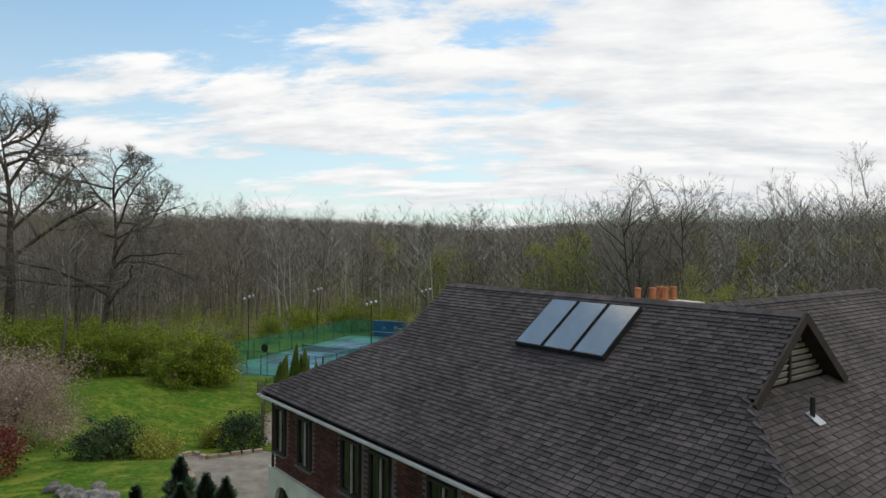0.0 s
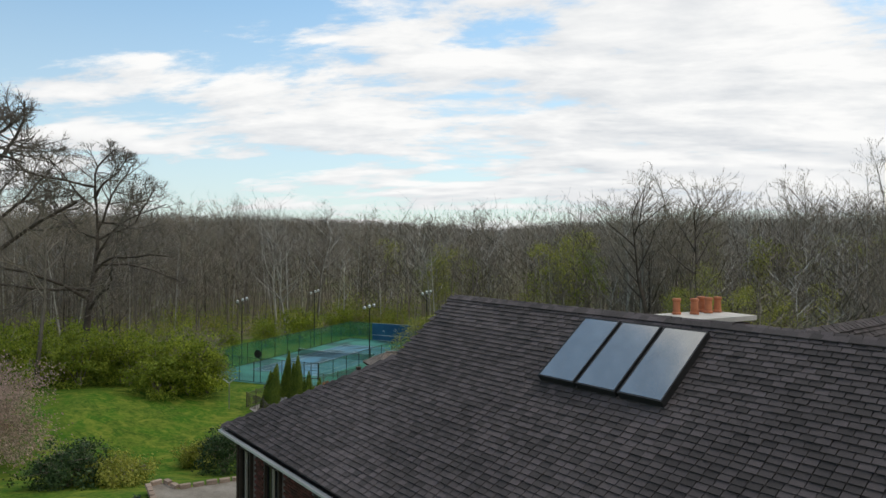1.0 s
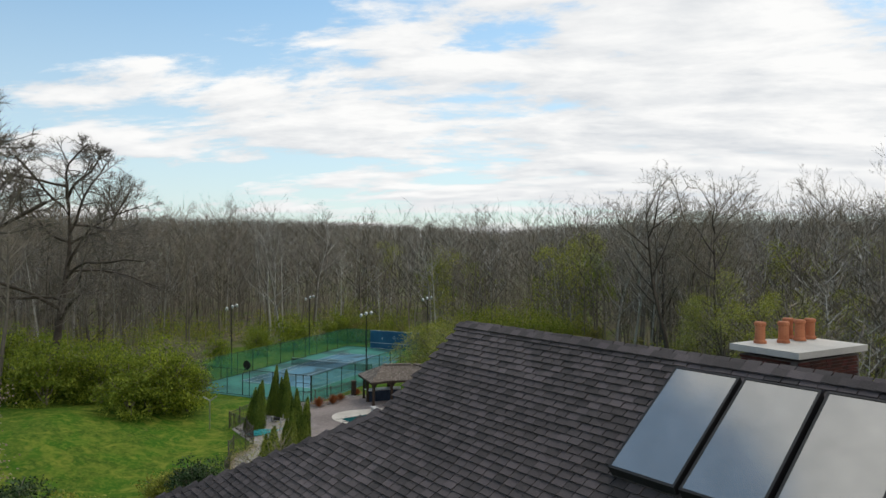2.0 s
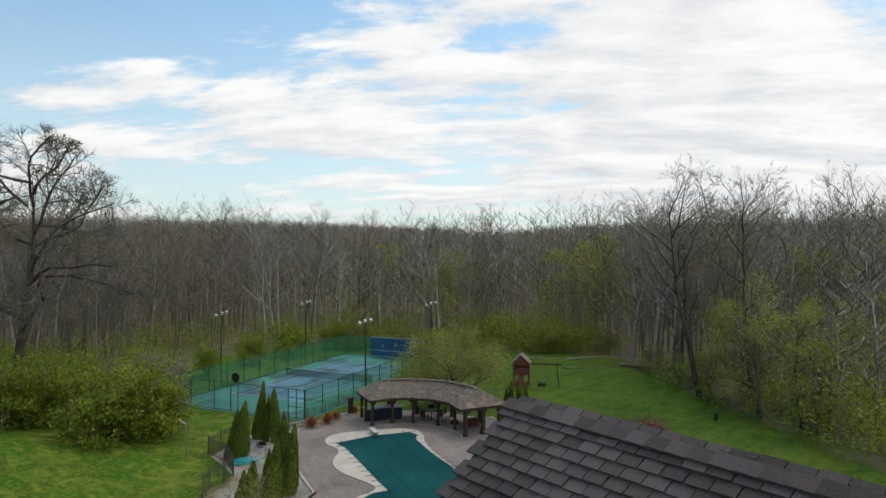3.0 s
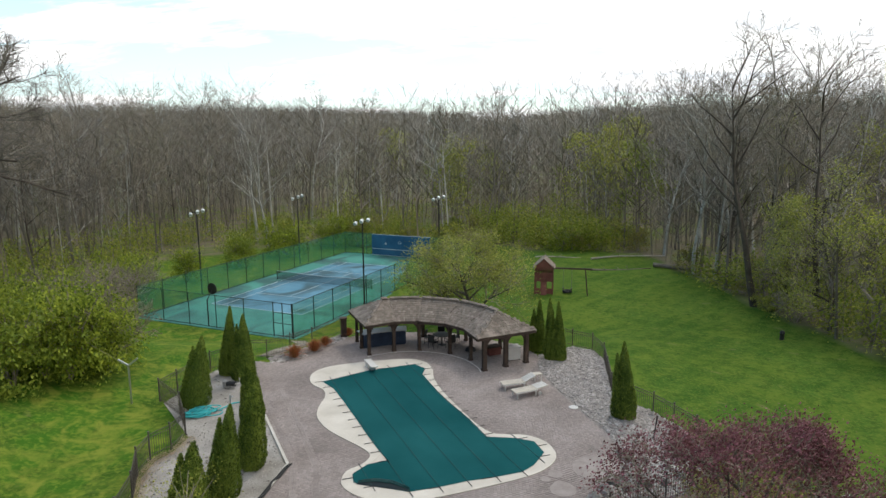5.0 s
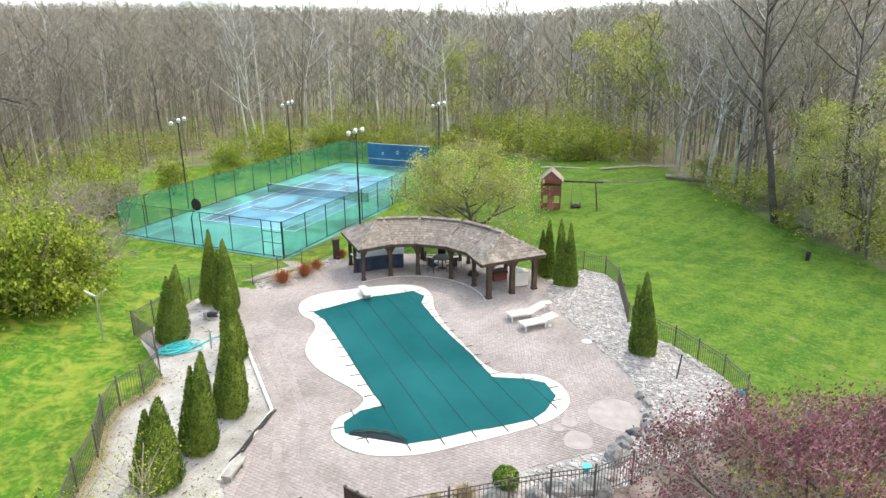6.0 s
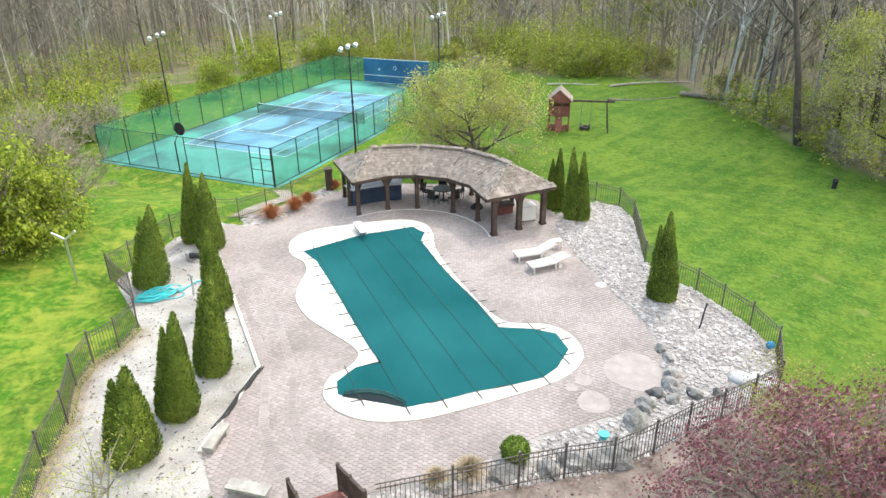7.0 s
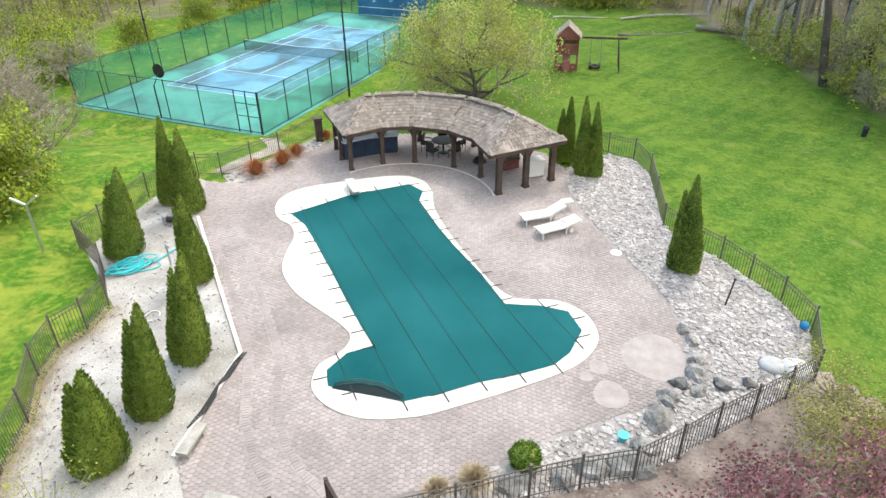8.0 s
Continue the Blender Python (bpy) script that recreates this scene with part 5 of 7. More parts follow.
def patio_chair(m):
    c = thing("patio_chair", m, "black metal patio chair under the pavilion", "chair", "chairs round the patio table")
    part("seat", Build().box((0.5, 0.5, 0.05), pose(0, 0, 0.42)), BLACK_METAL, c)
    part("backrest", Build().box((0.5, 0.05, 0.5), pose(0, 0.25, 0.47, 8, 0, 0)), BLACK_METAL, c)
    for x in (-0.22, 0.22):
        for y in (-0.22, 0.22):
            part("leg", Build().tube([(x, y, 0), (x, y, 0.43)], [0.018, 0.018], 6), BLACK_METAL, c)
        part("armrest", Build().box((0.05, 0.45, 0.03), pose(x * 1.15, 0, 0.65)), BLACK_METAL, c)
    return c


def build_patio_set():
    p = arc(6.1, 74)
    t = thing("patio_table", pose(p.x, p.y, 0), "round black metal patio table under the pavilion", "table")
    part("tabletop", Build().lathe([(0.62, 0.70), (0.64, 0.72), (0.62, 0.74)], (0, 0, 0), 24), BLACK_METAL, t)
    part("pedestal", Build().lathe([(0.3, 0), (0.05, 0.06), (0.05, 0.70)], (0, 0, 0), 12), BLACK_METAL, t)
    first = None
    for a in (20, 95, 165, 235, 310):
        m = pose(p.x + 0.95 * math.cos(radians(a)), p.y + 0.95 * math.sin(radians(a)), 0, 0, 0, a - 90)
        first = patio_chair(m) if first is None else (copy_thing(first, m) and first)
    q = arc(5.9, 52)
    k = thing("hose_reel", pose(q.x, q.y, 0.0), "coiled black garden hose lying on pavers", "hose")
    for i in range(4):
        part("coil", Build().tube([((0.34 - 0.03 * i) * math.cos(w), (0.34 - 0.03 * i) * math.sin(w), 0.04 + 0.05 * i) for w in [6.283 * j / 18 for j in range(19)]], [0.035] * 19, 6), BLACK_RUBBER, k)
    g = thing("storage_box", pose(1.75, 65.75, 0, 0, 0, 20), "pale grey storage box under the pavilion", "box")
    part("body", Build().box((0.8, 0.6, 0.75), pose(0, 0, 0.06)), WHITE_PLASTIC, g)
    part("lid", Build().box((0.86, 0.66, 0.08), pose(0, 0, 0.81)), WHITE_PLASTIC, g)
    for x in (-0.34, 0.34):
        part("foot", Build().box((0.08, 0.5, 0.06), pose(x, 0, 0)), BLACK_RUBBER, g)
    f = thing("grill_cabinet", pose(0.5, 66.6, 0, 0, 0, 30), "dark low wooden cabinet beside the box", "cabinet")
    part("body", Build().box((0.9, 0.6, 0.5), pose(0, 0, 0.05)), RED_WOOD, f)
    part("top", Build().box((1.0, 0.68, 0.05), pose(0, 0, 0.55)), DARK_WOOD, f)


build_patio_set()


def sun_lounger(m, tilt):
    s = thing("sun_lounger", m, "cream slatted sun lounger with raised backrest", "sun lounger", "loungers by the pool")
    for y in (-0.3, 0.3):
        part("frame_rail", Build().box((1.35, 0.05, 0.06), pose(-0.3, y, 0.3)), WHITE_PLASTIC, s)
    for i in range(11):
        part("slat", Build().box((0.1, 0.6, 0.03), pose(-0.92 + i * 0.122, 0, 0.35)), LOUNGER, s)
    back = part("backrest", Build().box((0.72, 0.62, 0.05), pose(0, 0, 0) @ pose(0.36, 0, 0)), LOUNGER, s, at=pose(0.36, 0, 0.35, 0, -tilt, 0))
    for i in range(5):
        part("slat", Build().box((0.1, 0.6, 0.02), pose(0.08 + i * 0.14, 0, 0.05)), WHITE_PLASTIC, back)
    for x in (-0.85, 0.3):
        for y in (-0.28, 0.28):
            part("leg", Build().box((0.05, 0.05, 0.31), pose(x, y, 0)), WHITE_PLASTIC, s)
    part("wheel", Build().tube([(0.55, -0.32, 0.1), (0.55, -0.26, 0.1)], [0.1, 0.1], 12), WHITE_PLASTIC, s)
    part("wheel", Build().tube([(0.55, 0.26, 0.1), (0.55, 0.32, 0.1)], [0.1, 0.1], 12), WHITE_PLASTIC, s)


LOUNGER = mat("cream_lounger_sling", (0.44, 0.40, 0.33), (0.6, 0.55, 0.47), 2, 30, 0.7, 0.1)
sun_lounger(pose(1.75, 61.0, 0, 0, 0, 20), 24)
sun_lounger(pose(2.3, 59.95, 0, 0, 0, 27), 8)
st = thing("side_table", pose(2.95, 62.1, 0, 0, 0, 20), "small cream plastic side table between loungers", "table")
part("tabletop", Build().box((0.5, 0.4, 0.04), pose(0, 0, 0.4)), LOUNGER, st)
for x in (-0.2, 0.2):
    for y in (-0.15, 0.15):
        part("leg", Build().box((0.04, 0.04, 0.4), pose(x, y, 0)), WHITE_PLASTIC, st)


# ---- playset ----
def build_playset():
    z = land(6.3, 89.8)
    p = thing("playset", pose(6.2, 90.2, z, 0, 0, -8), "red-brown wooden play tower with slide roof and swing beam", "playset")
    for x in (-0.85, 0.85):
        for y in (-0.85, 0.85):
            part("post", Build().box((0.14, 0.14, 2.9), pose(x, y, 0)), RED_WOOD, p)
    part("floor", Build().box((1.8, 1.8, 0.12), pose(0, 0, 1.3)), RED_WOOD, p)
    part("base_panel", Build().box((1.7, 0.06, 0.55), pose(0, -0.85, 0.05)), RED_WOOD, p)
    for rx in (0, 90, 180, 270):
        for i in range(10):
            part("board", Build().box((0.165, 0.04, 0.75), rot(0, 0, rx) @ pose(-0.8 + i * 0.178, -0.9, 1.42)), RED_WOOD, p)
        part("top_rail", Build().box((1.8, 0.1, 0.1), rot(0, 0, rx) @ pose(0, -0.88, 2.72)), RED_WOOD, p)
        part("upper_board", Build().box((1.7, 0.04, 0.22), rot(0, 0, rx) @ pose(0, -0.88, 2.5)), RED_WOOD, p)
    for s in (-1, 1):
        part("roof_side", Build().box((1.45, 2.2, 0.06), pose(s * 0.52, 0, 3.1, 0, s * 42, 0)), PLAY_ROOF, p, "grey boarded roof slope")
    for y in (-0.95, 0.95):
        gable = Build()
        gable.v += [(-0.9, y, 2.75), (0.9, y, 2.75), (0, y, 3.55), (-0.9, y + 0.04, 2.75), (0.9, y + 0.04, 2.75), (0, y + 0.04, 3.55)]
        gable.f += [(0, 1, 2), (5, 4, 3), (0, 3, 4, 1), (1, 4, 5, 2), (2, 5, 3, 0)]
        part("gable_board", gable, RED_WOOD, p)
    part("swing_beam", Build().box((3.9, 0.14, 0.16), pose(2.7, 0, 2.42)), DARK_WOOD, p)
    for y in (-0.9, 0.9):
        part("swing_leg", Build().tube([(4.0, 0, 2.45), (4.25, y, 0)], [0.06, 0.06], 6), DARK_WOOD, p)
    for x, L in ((1.9, 1.9), (2.7, 1.95)):
        for y in (-0.2, 0.2):
            part("swing_chain", Build().tube([(x, y * 0.8, 2.42), (x, y, 2.42 - L)], [0.015, 0.015], 4), STEEL, p)
        part("swing_seat", Build().box((0.2, 0.5, 0.05), pose(x, 0, 2.40 - L)), BLACK_RUBBER, p)
    part("tyre_swing", Build().tube([(2.3 + 0.36 * math.cos(w), 0.36 * math.sin(w), 0.2) for w in [6.283 * k / 16 for k in range(17)]], [0.13] * 17, 8), BLACK_RUBBER, p, "black rubber tyre")
    part("ladder", Build().box((0.6, 0.06, 1.5), pose(0, -1.25, 0, -20, 0, 0)), RED_WOOD, p)


build_playset()


# ---- terrace odds and ends ----
def hose():
    rng = random.Random(2)
    h = thing("pool_hose", pose(-14.9, 56.7, 0.0), "tangled turquoise pool hose lying on gravel", "hose")
    for i in range(9):
        a, b, ph, tw = rng.uniform(0.45, 1.0), rng.uniform(0.14, 0.36), rng.uniform(0, 6), rng.uniform(0.1, 0.9)
        cx, cy = rng.uniform(-0.35, 0.35), rng.uniform(-0.16, 0.16)
        part("loop", Build().tube([(cx + a * math.cos(w) * math.cos(tw) - b * math.sin(w + 0.3 * math.sin(2 * w + ph)) * math.sin(tw), cy + a * math.cos(w) * math.sin(tw) + b * math.sin(w), 0.04 + 0.02 * i + 0.03 * math.sin(3 * w + ph)) for w in [6.283 * k / 26 for k in range(27)]], [0.026] * 27, 6), HOSE_TEAL, h)
    part("tail", Build().tube([(0.9, 0.5, 0.05), (1.3, 1.4, 0.04), (1.9, 1.7, 0.04), (2.1, 1.1, 0.04)], [0.032] * 4, 6), HOSE_TEAL, h)
    g = thing("garden_hose", pose(-12.6, 53.6, 0.0), "loop of pale blue hose on gravel", "hose")
    part("loop", Build().tube([(0.25 * math.cos(w), 0.3 * math.sin(w), 0.03) for w in [5.2 * k / 16 for k in range(17)]], [0.022] * 17, 6), WHITE_PLASTIC, g)
    s = thing("hose_bib_post", pose(-13.3, 57.0, 0), "grey steel standpipe in the gravel bed", "standpipe")
    part("pipe", Build().lathe([(0.045, 0), (0.045, 0.95), (0.02, 1.0)], (0, 0, 0), 8), STEEL, s)
    part("tap", Build().box((0.16, 0.05, 0.05), pose(0.06, 0, 0.85)), STEEL, s)
    c = thing("cover_tube", pose(-8.95, 50.1, 0.0), "long black water tube lying along the deck edge", "water tube")
    for off, r in ((0.0, 0.05), (0.09, 0.04)):
        pts = [(0.2 + off, 1.6), (0.12 + off, 1.1), (0.0 + off, 0.45), (-0.1 + off * 0.4, 0.0), (-0.1 + off, -0.5), (-0.22 + off, -1.1), (-0.36 + off * 0.5, -1.75)]
        part("tube", Build().tube([(x + 0.03 * math.sin(5 * y), y, 0.06) for x, y in pts], [0.02, r, r * 1.2, r * 0.7, r * 1.1, r, 0.02], 8), BLACK_RUBBER, c)
    b = thing("stone_bench", pose(-8.95, 47.8, 0.0, 0, 0, 82), "pale weathered concrete slab bench", "bench")
    part("seat", Build().box((1.15, 0.34, 0.08), pose(0, 0, 0.2)), OLD_CONCRETE, b)
    for x in (-0.42, 0.42):
        part("leg", Build().box((0.16, 0.28, 0.2), pose(x, 0, 0)), OLD_CONCRETE, b)
    k = thing("stone_bench", pose(-7.3, 45.75, 0.0, 0, 0, -12), "pale weathered concrete slab bench", "bench")
    part("seat", Build().box((1.25, 0.4, 0.09), pose(0, 0, 0.2)), OLD_CONCRETE, k)
    for x in (-0.42, 0.42):
        part("leg", Build().box((0.16, 0.3, 0.2), pose(x, 0, 0)), OLD_CONCRETE, k)
    t = thing("drain_cover", pose(4.52, 58.32, 0.0), "round white drain cover set in pavers", "drain cover")
    part("lid", Build().lathe([(0.24, 0.0), (0.24, 0.02), (0.2, 0.035)], (0, 0, 0), 18), WHITE_PLASTIC, t)
    for x, y in ((7.75, 54.8),):
        f = thing("lamp_stake", pose(x, y, -0.05, 0, 6, 0), "thin dark metal stake standing in white stones", "stake")
        part("rod", Build().lathe([(0.03, 0), (0.03, 1.15), (0.045, 1.16), (0.045, 1.22)], (0, 0, 0), 8), BLACK_METAL, f)
    d = thing("skimmer_dome", pose(8.55, 51.45, -0.05), "two white plastic dome covers beside the fence", "dome cover")
    for x, y, r in ((-0.36, 0.1, 0.40), (0.3, -0.05, 0.5)):
        part("dome", Build().lathe([(r, 0), (r, 0.1), (r * 0.92, 0.18), (r * 0.6, 0.24), (0.02, 0.26)], (x, y, 0), 20), DULL_PLASTIC, d, smooth=True)
    part("handle", Build().box((0.5, 0.04, 0.04), pose(0.3, 0, 0.27, 0, 0, 30)), STEEL, d)
    e = thing("ball", pose(9.95, 53.5, 0.1), "bright blue plastic ball beside the fence", "ball")
    part("ball", Build().lathe([(0.001, -0.16)] + [(0.16 * math.cos(a), 0.16 * math.sin(a)) for a in [-1.2, -0.8, -0.4, 0, 0.4, 0.8, 1.2]] + [(0.001, 0.16)], (0, 0, 0.05), 16), BLUE_PLASTIC, e, smooth=True)
    j = thing("skimmer_basket", pose(2.95, 48.35, 0.03), "small turquoise plastic basket on stones", "basket")
    part("basket", Build().lathe([(0.1, 0), (0.16, 0.18), (0.17, 0.19)], (0, 0, 0), 12), HOSE_TEAL, j)
    w = thing("pump", pose(-14.5, 60.3, 0), "pool pump with black motor and grey strainer", "pump")
    part("motor", Build().tube([(-0.25, 0, 0.25), (0.25, 0, 0.25)], [0.14, 0.14], 10), BLACK_METAL, w)
    part("strainer", Build().lathe([(0.12, 0), (0.13, 0.08), (0.13, 0.36), (0.15, 0.38), (0.08, 0.44)], (-0.4, 0.1, 0), 14), DULL_PLASTIC, w, "grey strainer pot")
    part("pipe", Build().tube([(0.25, 0, 0.25), (0.5, 0, 0.3), (0.5, 0, 0.6)], [0.04] * 3, 6), WHITE_PLASTIC, w)
    gp = thing("gate_pillar", pose(-10.0, 70.2, -0.05, 0, 0, 20), "dark timber pillar at the end of the fence", "pillar")
    part("shaft", Build().box((0.4, 0.4, 1.35), pose(0, 0, 0)), DARK_WOOD, gp)
    part("cap", Build().box((0.5, 0.5, 0.08), pose(0, 0, 1.35)), DARK_WOOD, gp)
    lw = thing("lawn_floodlight", pose(-19.0, 57.8, land(-19.0, 57.8), 0, 0, 15), "slim grey post with two angled lawn floodlights", "floodlight")
    part("post", Build().lathe([(0.05, -0.1), (0.05, 2.2)], (0, 0, 0), 8), STEEL, lw)
    for s in (-1, 1):
        part("lamp_head", Build().box((0.6, 0.1, 0.08), pose(s * 0.27, 0, 2.3, 0, -s * 36, 0)), STEEL, lw)
    wl = thing("yard_hydrant", pose(22.5, 74.5, land(22.5, 74.5)), "small dark hydrant post on the lawn", "hydrant")
    part("body", Build().lathe([(0.16, 0), (0.16, 0.5), (0.2, 0.52), (0.12, 0.7)], (0, 0, 0), 10), BLACK_METAL, wl)


hose()


def path_to_court():
    a, b = Vector((-14.2, 65.8, 0)), Vector((-15.3, 77.2, 0))
    loop, back = [], []
    for i in range(9):
        t = i / 8
        p = a.lerp(b, t) + Vector((1.6 * math.sin(math.pi * t), 0, 0))
        loop.append((p.x - 0.6, p.y))
        back.append((p.x + 0.6, p.y))
    pth = Build()
    for i in range(8):
        (x0, y0), (x1, y1), (x2, y2), (x3, y3) = loop[i], loop[i + 1], back[i + 1], back[i]
        pth.quad(*[(x, y, land(x, y) + 0.03) for x, y in ((x0, y0), (x3, y3), (x2, y2), (x1, y1))])
    tagged(new("path", pth.mesh("path", PATIO_STONE)), "pale stone path from the terrace to the court gate", "path", kind="structure")


path_to_court()


def garden_stairs():
    """Timber stairs that come down from the house side to the deck."""
    yaw = math.degrees(math.atan2(-0.85, 0.42))
    s = thing("garden_stairs", pose(-5.35, 45.55, 0, 0, 0, yaw), "red-brown timber garden stairs with dark railings", "stairs")
    for i in range(9):
        part("tread", Build().box((0.34, 1.3, 0.05), pose(0.16 + 0.3 * i, 0, 0.17 * (i + 1) - 0.05)), RED_WOOD, s)
        part("riser", Build().box((0.03, 1.3, 0.16), pose(0.02 + 0.3 * i, 0, 0.17 * i)), RED_WOOD, s)
    for y in (-0.68, 0.68):
        part("stringer", Build().box((3.1, 0.06, 0.25), pose(1.3, y, 0.55, 0, -29.5, 0)), RED_WOOD, s)
        for x in (0.0, 1.35, 2.7):
            part("newel", Build().box((0.1, 0.1, 1.12), pose(x, y, 0.567 * x)), DARK_WOOD, s)
        for z in (0.28, 1.0):
            part("handrail", Build().box((3.1, 0.08, 0.06), pose(1.35, y, z + 0.567 * 1.35, 0, -29.5, 0)), DARK_WOOD, s)
        for i in range(1, 20):
            x = 0.14 * i
            part("baluster", Build().box((0.035, 0.035, 0.72), pose(x, y, 0.29 + 0.567 * x)), DARK_WOOD, s)
    part("landing", Build().box((1.6, 1.6, 0.12), pose(3.5, 0, 1.45)), RED_WOOD, s)


garden_stairs()


def patio_by_house():
    z = 2.62
    line = [(-11.3, 28.7), (-13.4, 32.0), (-12.9, 32.6), (-11.9, 31.8), (-9.4, 33.2), (-6.5, 32.5), (-6.5, 27.0), (-8.5, 22.5)]
    zz = max(land(x, y) for x, y in line) + 0.04
    tagged(new("patio", Build().slab(line, zz - 0.9, zz).mesh("patio", PATIO_STONE)), "pale flagstone patio beside the house", "patio", kind="structure")
    rng = random.Random(6)
    for (x0, y0), (x1, y1) in zip(line[:5], line[1:5]):
        n = int(math.hypot(x1 - x0, y1 - y0) / 0.5)
        for i in range(n):
            t = (i + 0.5) / n
            w = thing("edging_stone", pose(x0 + (x1 - x0) * t, y0 + (y1 - y0) * t, zz, 0, 0, math.degrees(math.atan2(y1 - y0, x1 - x0)) + rng.uniform(-4, 4)), "tan edging stone along the patio", "edging stone", "patio edging")
            part("stone", Build().box((0.46, 0.22, 0.14 + rng.random() * 0.05), pose(0, 0, 0)), STONE_BORDER, w)
    for i, (x, y, s) in enumerate(((-15.5, 26.5, 0.5), (-16.2, 26.8, 0.45), (-14.6, 26.4, 0.55), (-17.0, 27.2, 0.4), (-13.8, 26.1, 0.5), (-15.0, 27.3, 0.4))):
        boulder(x, y, land(x, y) + 0.15, s, s * 0.8, s * 0.6, 40 + i, "pale garden boulder near the patio")


patio_by_house()
for i, (x0, y0, x1, y1, r) in enumerate(((14.0, 108.5, 24.0, 111.5, 0.13), (7.0, 109.0, 13.0, 110.0, 0.09), (20.5, 103.5, 27.5, 100.8, 0.26), (12.5, 101.5, 20.0, 102.6, 0.12))):
    log = thing("fallen_log", pose(0, 0, 0), "long grey fallen log at the edge of the woods", "log", "fallen logs")
    pts = [(x0 + (x1 - x0) * t, y0 + (y1 - y0) * t + 0.25 * math.sin(5 * t + i), land(x0 + (x1 - x0) * t, y0 + (y1 - y0) * t) + r * 0.9 + 0.12 * math.sin(3 * t + i)) for t in [k / 8 for k in range(9)]]
    part("trunk", Build().tube(pts, [r * (1 - 0.07 * k) for k in range(9)], 8), GREY_WOOD if i < 2 else BARK, log)
    rng = random.Random(i)
    for j in range(4):
        p = Vector(pts[2 + j])
        part("branch", Build().tube([p, p + Vector((rng.uniform(-0.5, 0.9), rng.uniform(-0.9, 0.3), rng.uniform(0.2, 0.9)))], [r * 0.4, 0.02], 5), BARK, log)


# ---- trees and shrubs ----
class Grower:
    """Grows one tree: wood goes into trunk and limbs, twigs into another mesh, leaf places are kept."""

    def __init__(self, seed, dome=None):
        self.r = random.Random(seed)
        self.wood, self.twigs, self.tips = Build(), Build(), []
        self.dome, self.limbs = dome, []     # dome: middle height, half width and half height of a crown that stops the branches

    def beyond(self, p):
        if self.dome is None:
            return False
        z, w, h = self.dome
        return (p.x / w) ** 2 + (p.y / w) ** 2 + ((p.z - z) / h) ** 2 > 1 + 0.25 * noise.noise(p * 0.25)

    def bend(self, d, amount):
        r = self.r
        return (d + Vector((r.gauss(0, 1), r.gauss(0, 1), r.gauss(0, 1))) * amount).normalized()

    def fork(self, d, angle):
        side = d.cross(Vector((self.r.gauss(0, 1), self.r.gauss(0, 1), self.r.gauss(0, 1)))).normalized()
        a = radians(angle)
        return (d * math.cos(a) + side * math.sin(a)).normalized()

    def branch(self, p, d, length, rad, level, plan):
        """plan[level]: segments, sides, children, angle, length share, wobble, upward pull."""
        segs, sides, kids, angle, share, wob, pull = plan[level][:7]
        pts, rads = [p], [rad]
        last = level == len(plan) - 1
        for i in range(segs):
            d = self.bend(d, wob)
            d = (d + Vector((0, 0, pull))).normalized()
            if level and i and self.beyond(p + d * (length / segs)):
                break
            p = p + d * (length / segs)
            pts.append(p)
            rads.append(rad * (1 - (0.94 if level == 0 else 0.7 if not last else 0.9) * (i + 1) / segs))
        segs = len(pts) - 1
        if last:
            k = len(self.twigs.v)
            a, b = pts[0], pts[-1]
            s = (b - a).cross(Vector((0.3, 0.5, 0.8))).normalized() * rad
            t = (b - a).cross(s).normalized() * rad
            self.twigs.v += [tuple(a + s), tuple(a - s * 0.5 + t), tuple(a - s * 0.5 - t), tuple(b)]
            self.twigs.f += [(k, k + 1, k + 3), (k + 1, k + 2, k + 3), (k + 2, k, k + 3)]
            self.tips.append((b, d))
            return
        if level == 1 and self.dome:
            self.limbs.append(Build().tube(pts, rads, sides, cap=False))
        else:
            (self.wood if level < 2 else self.twigs).tube(pts, rads, sides, cap=False)
        for i in range(kids):
            t = (0.30 if level else plan[0][7]) + (0.98 - (0.30 if level else plan[0][7])) * (i + self.r.random()) / kids
            x = t * segs
            j = min(int(x), segs - 1)
            q = pts[j].lerp(pts[j + 1], x - j)
            ra = rads[j] + (rads[j + 1] - rads[j]) * (x - j)
            ax = (pts[j + 1] - pts[j]).normalized()
            nd = self.fork(ax, angle * self.r.uniform(0.7, 1.3))
            self.branch(q, nd, length * share * self.r.uniform(0.7, 1.2) * (1.15 - 0.5 * t), max(ra * 0.62, rad * 0.3 if level == 0 else 0.0, 0.017), level + 1, plan)
        self.tips.append((pts[-1], d))


def forest_plan(kids=(9, 6, 5, 3), low=0.35, angle=(46, 42, 40, 38), pull=0.10):
    # trunk row carries an eighth value: how far up the first limbs start
    return [(7, 6, kids[0], angle[0], 0.40, 0.085, 0.06, low), (4, 5, kids[1], angle[1], 0.55, 0.13, pull), (3, 3, kids[2], angle[2], 0.55, 0.16, pull), (1, 3, kids[3], angle[3], 0.6, 0.2, pull * 0.7), (1, 3, 0, 0, 0, 0.2, 0.05)]


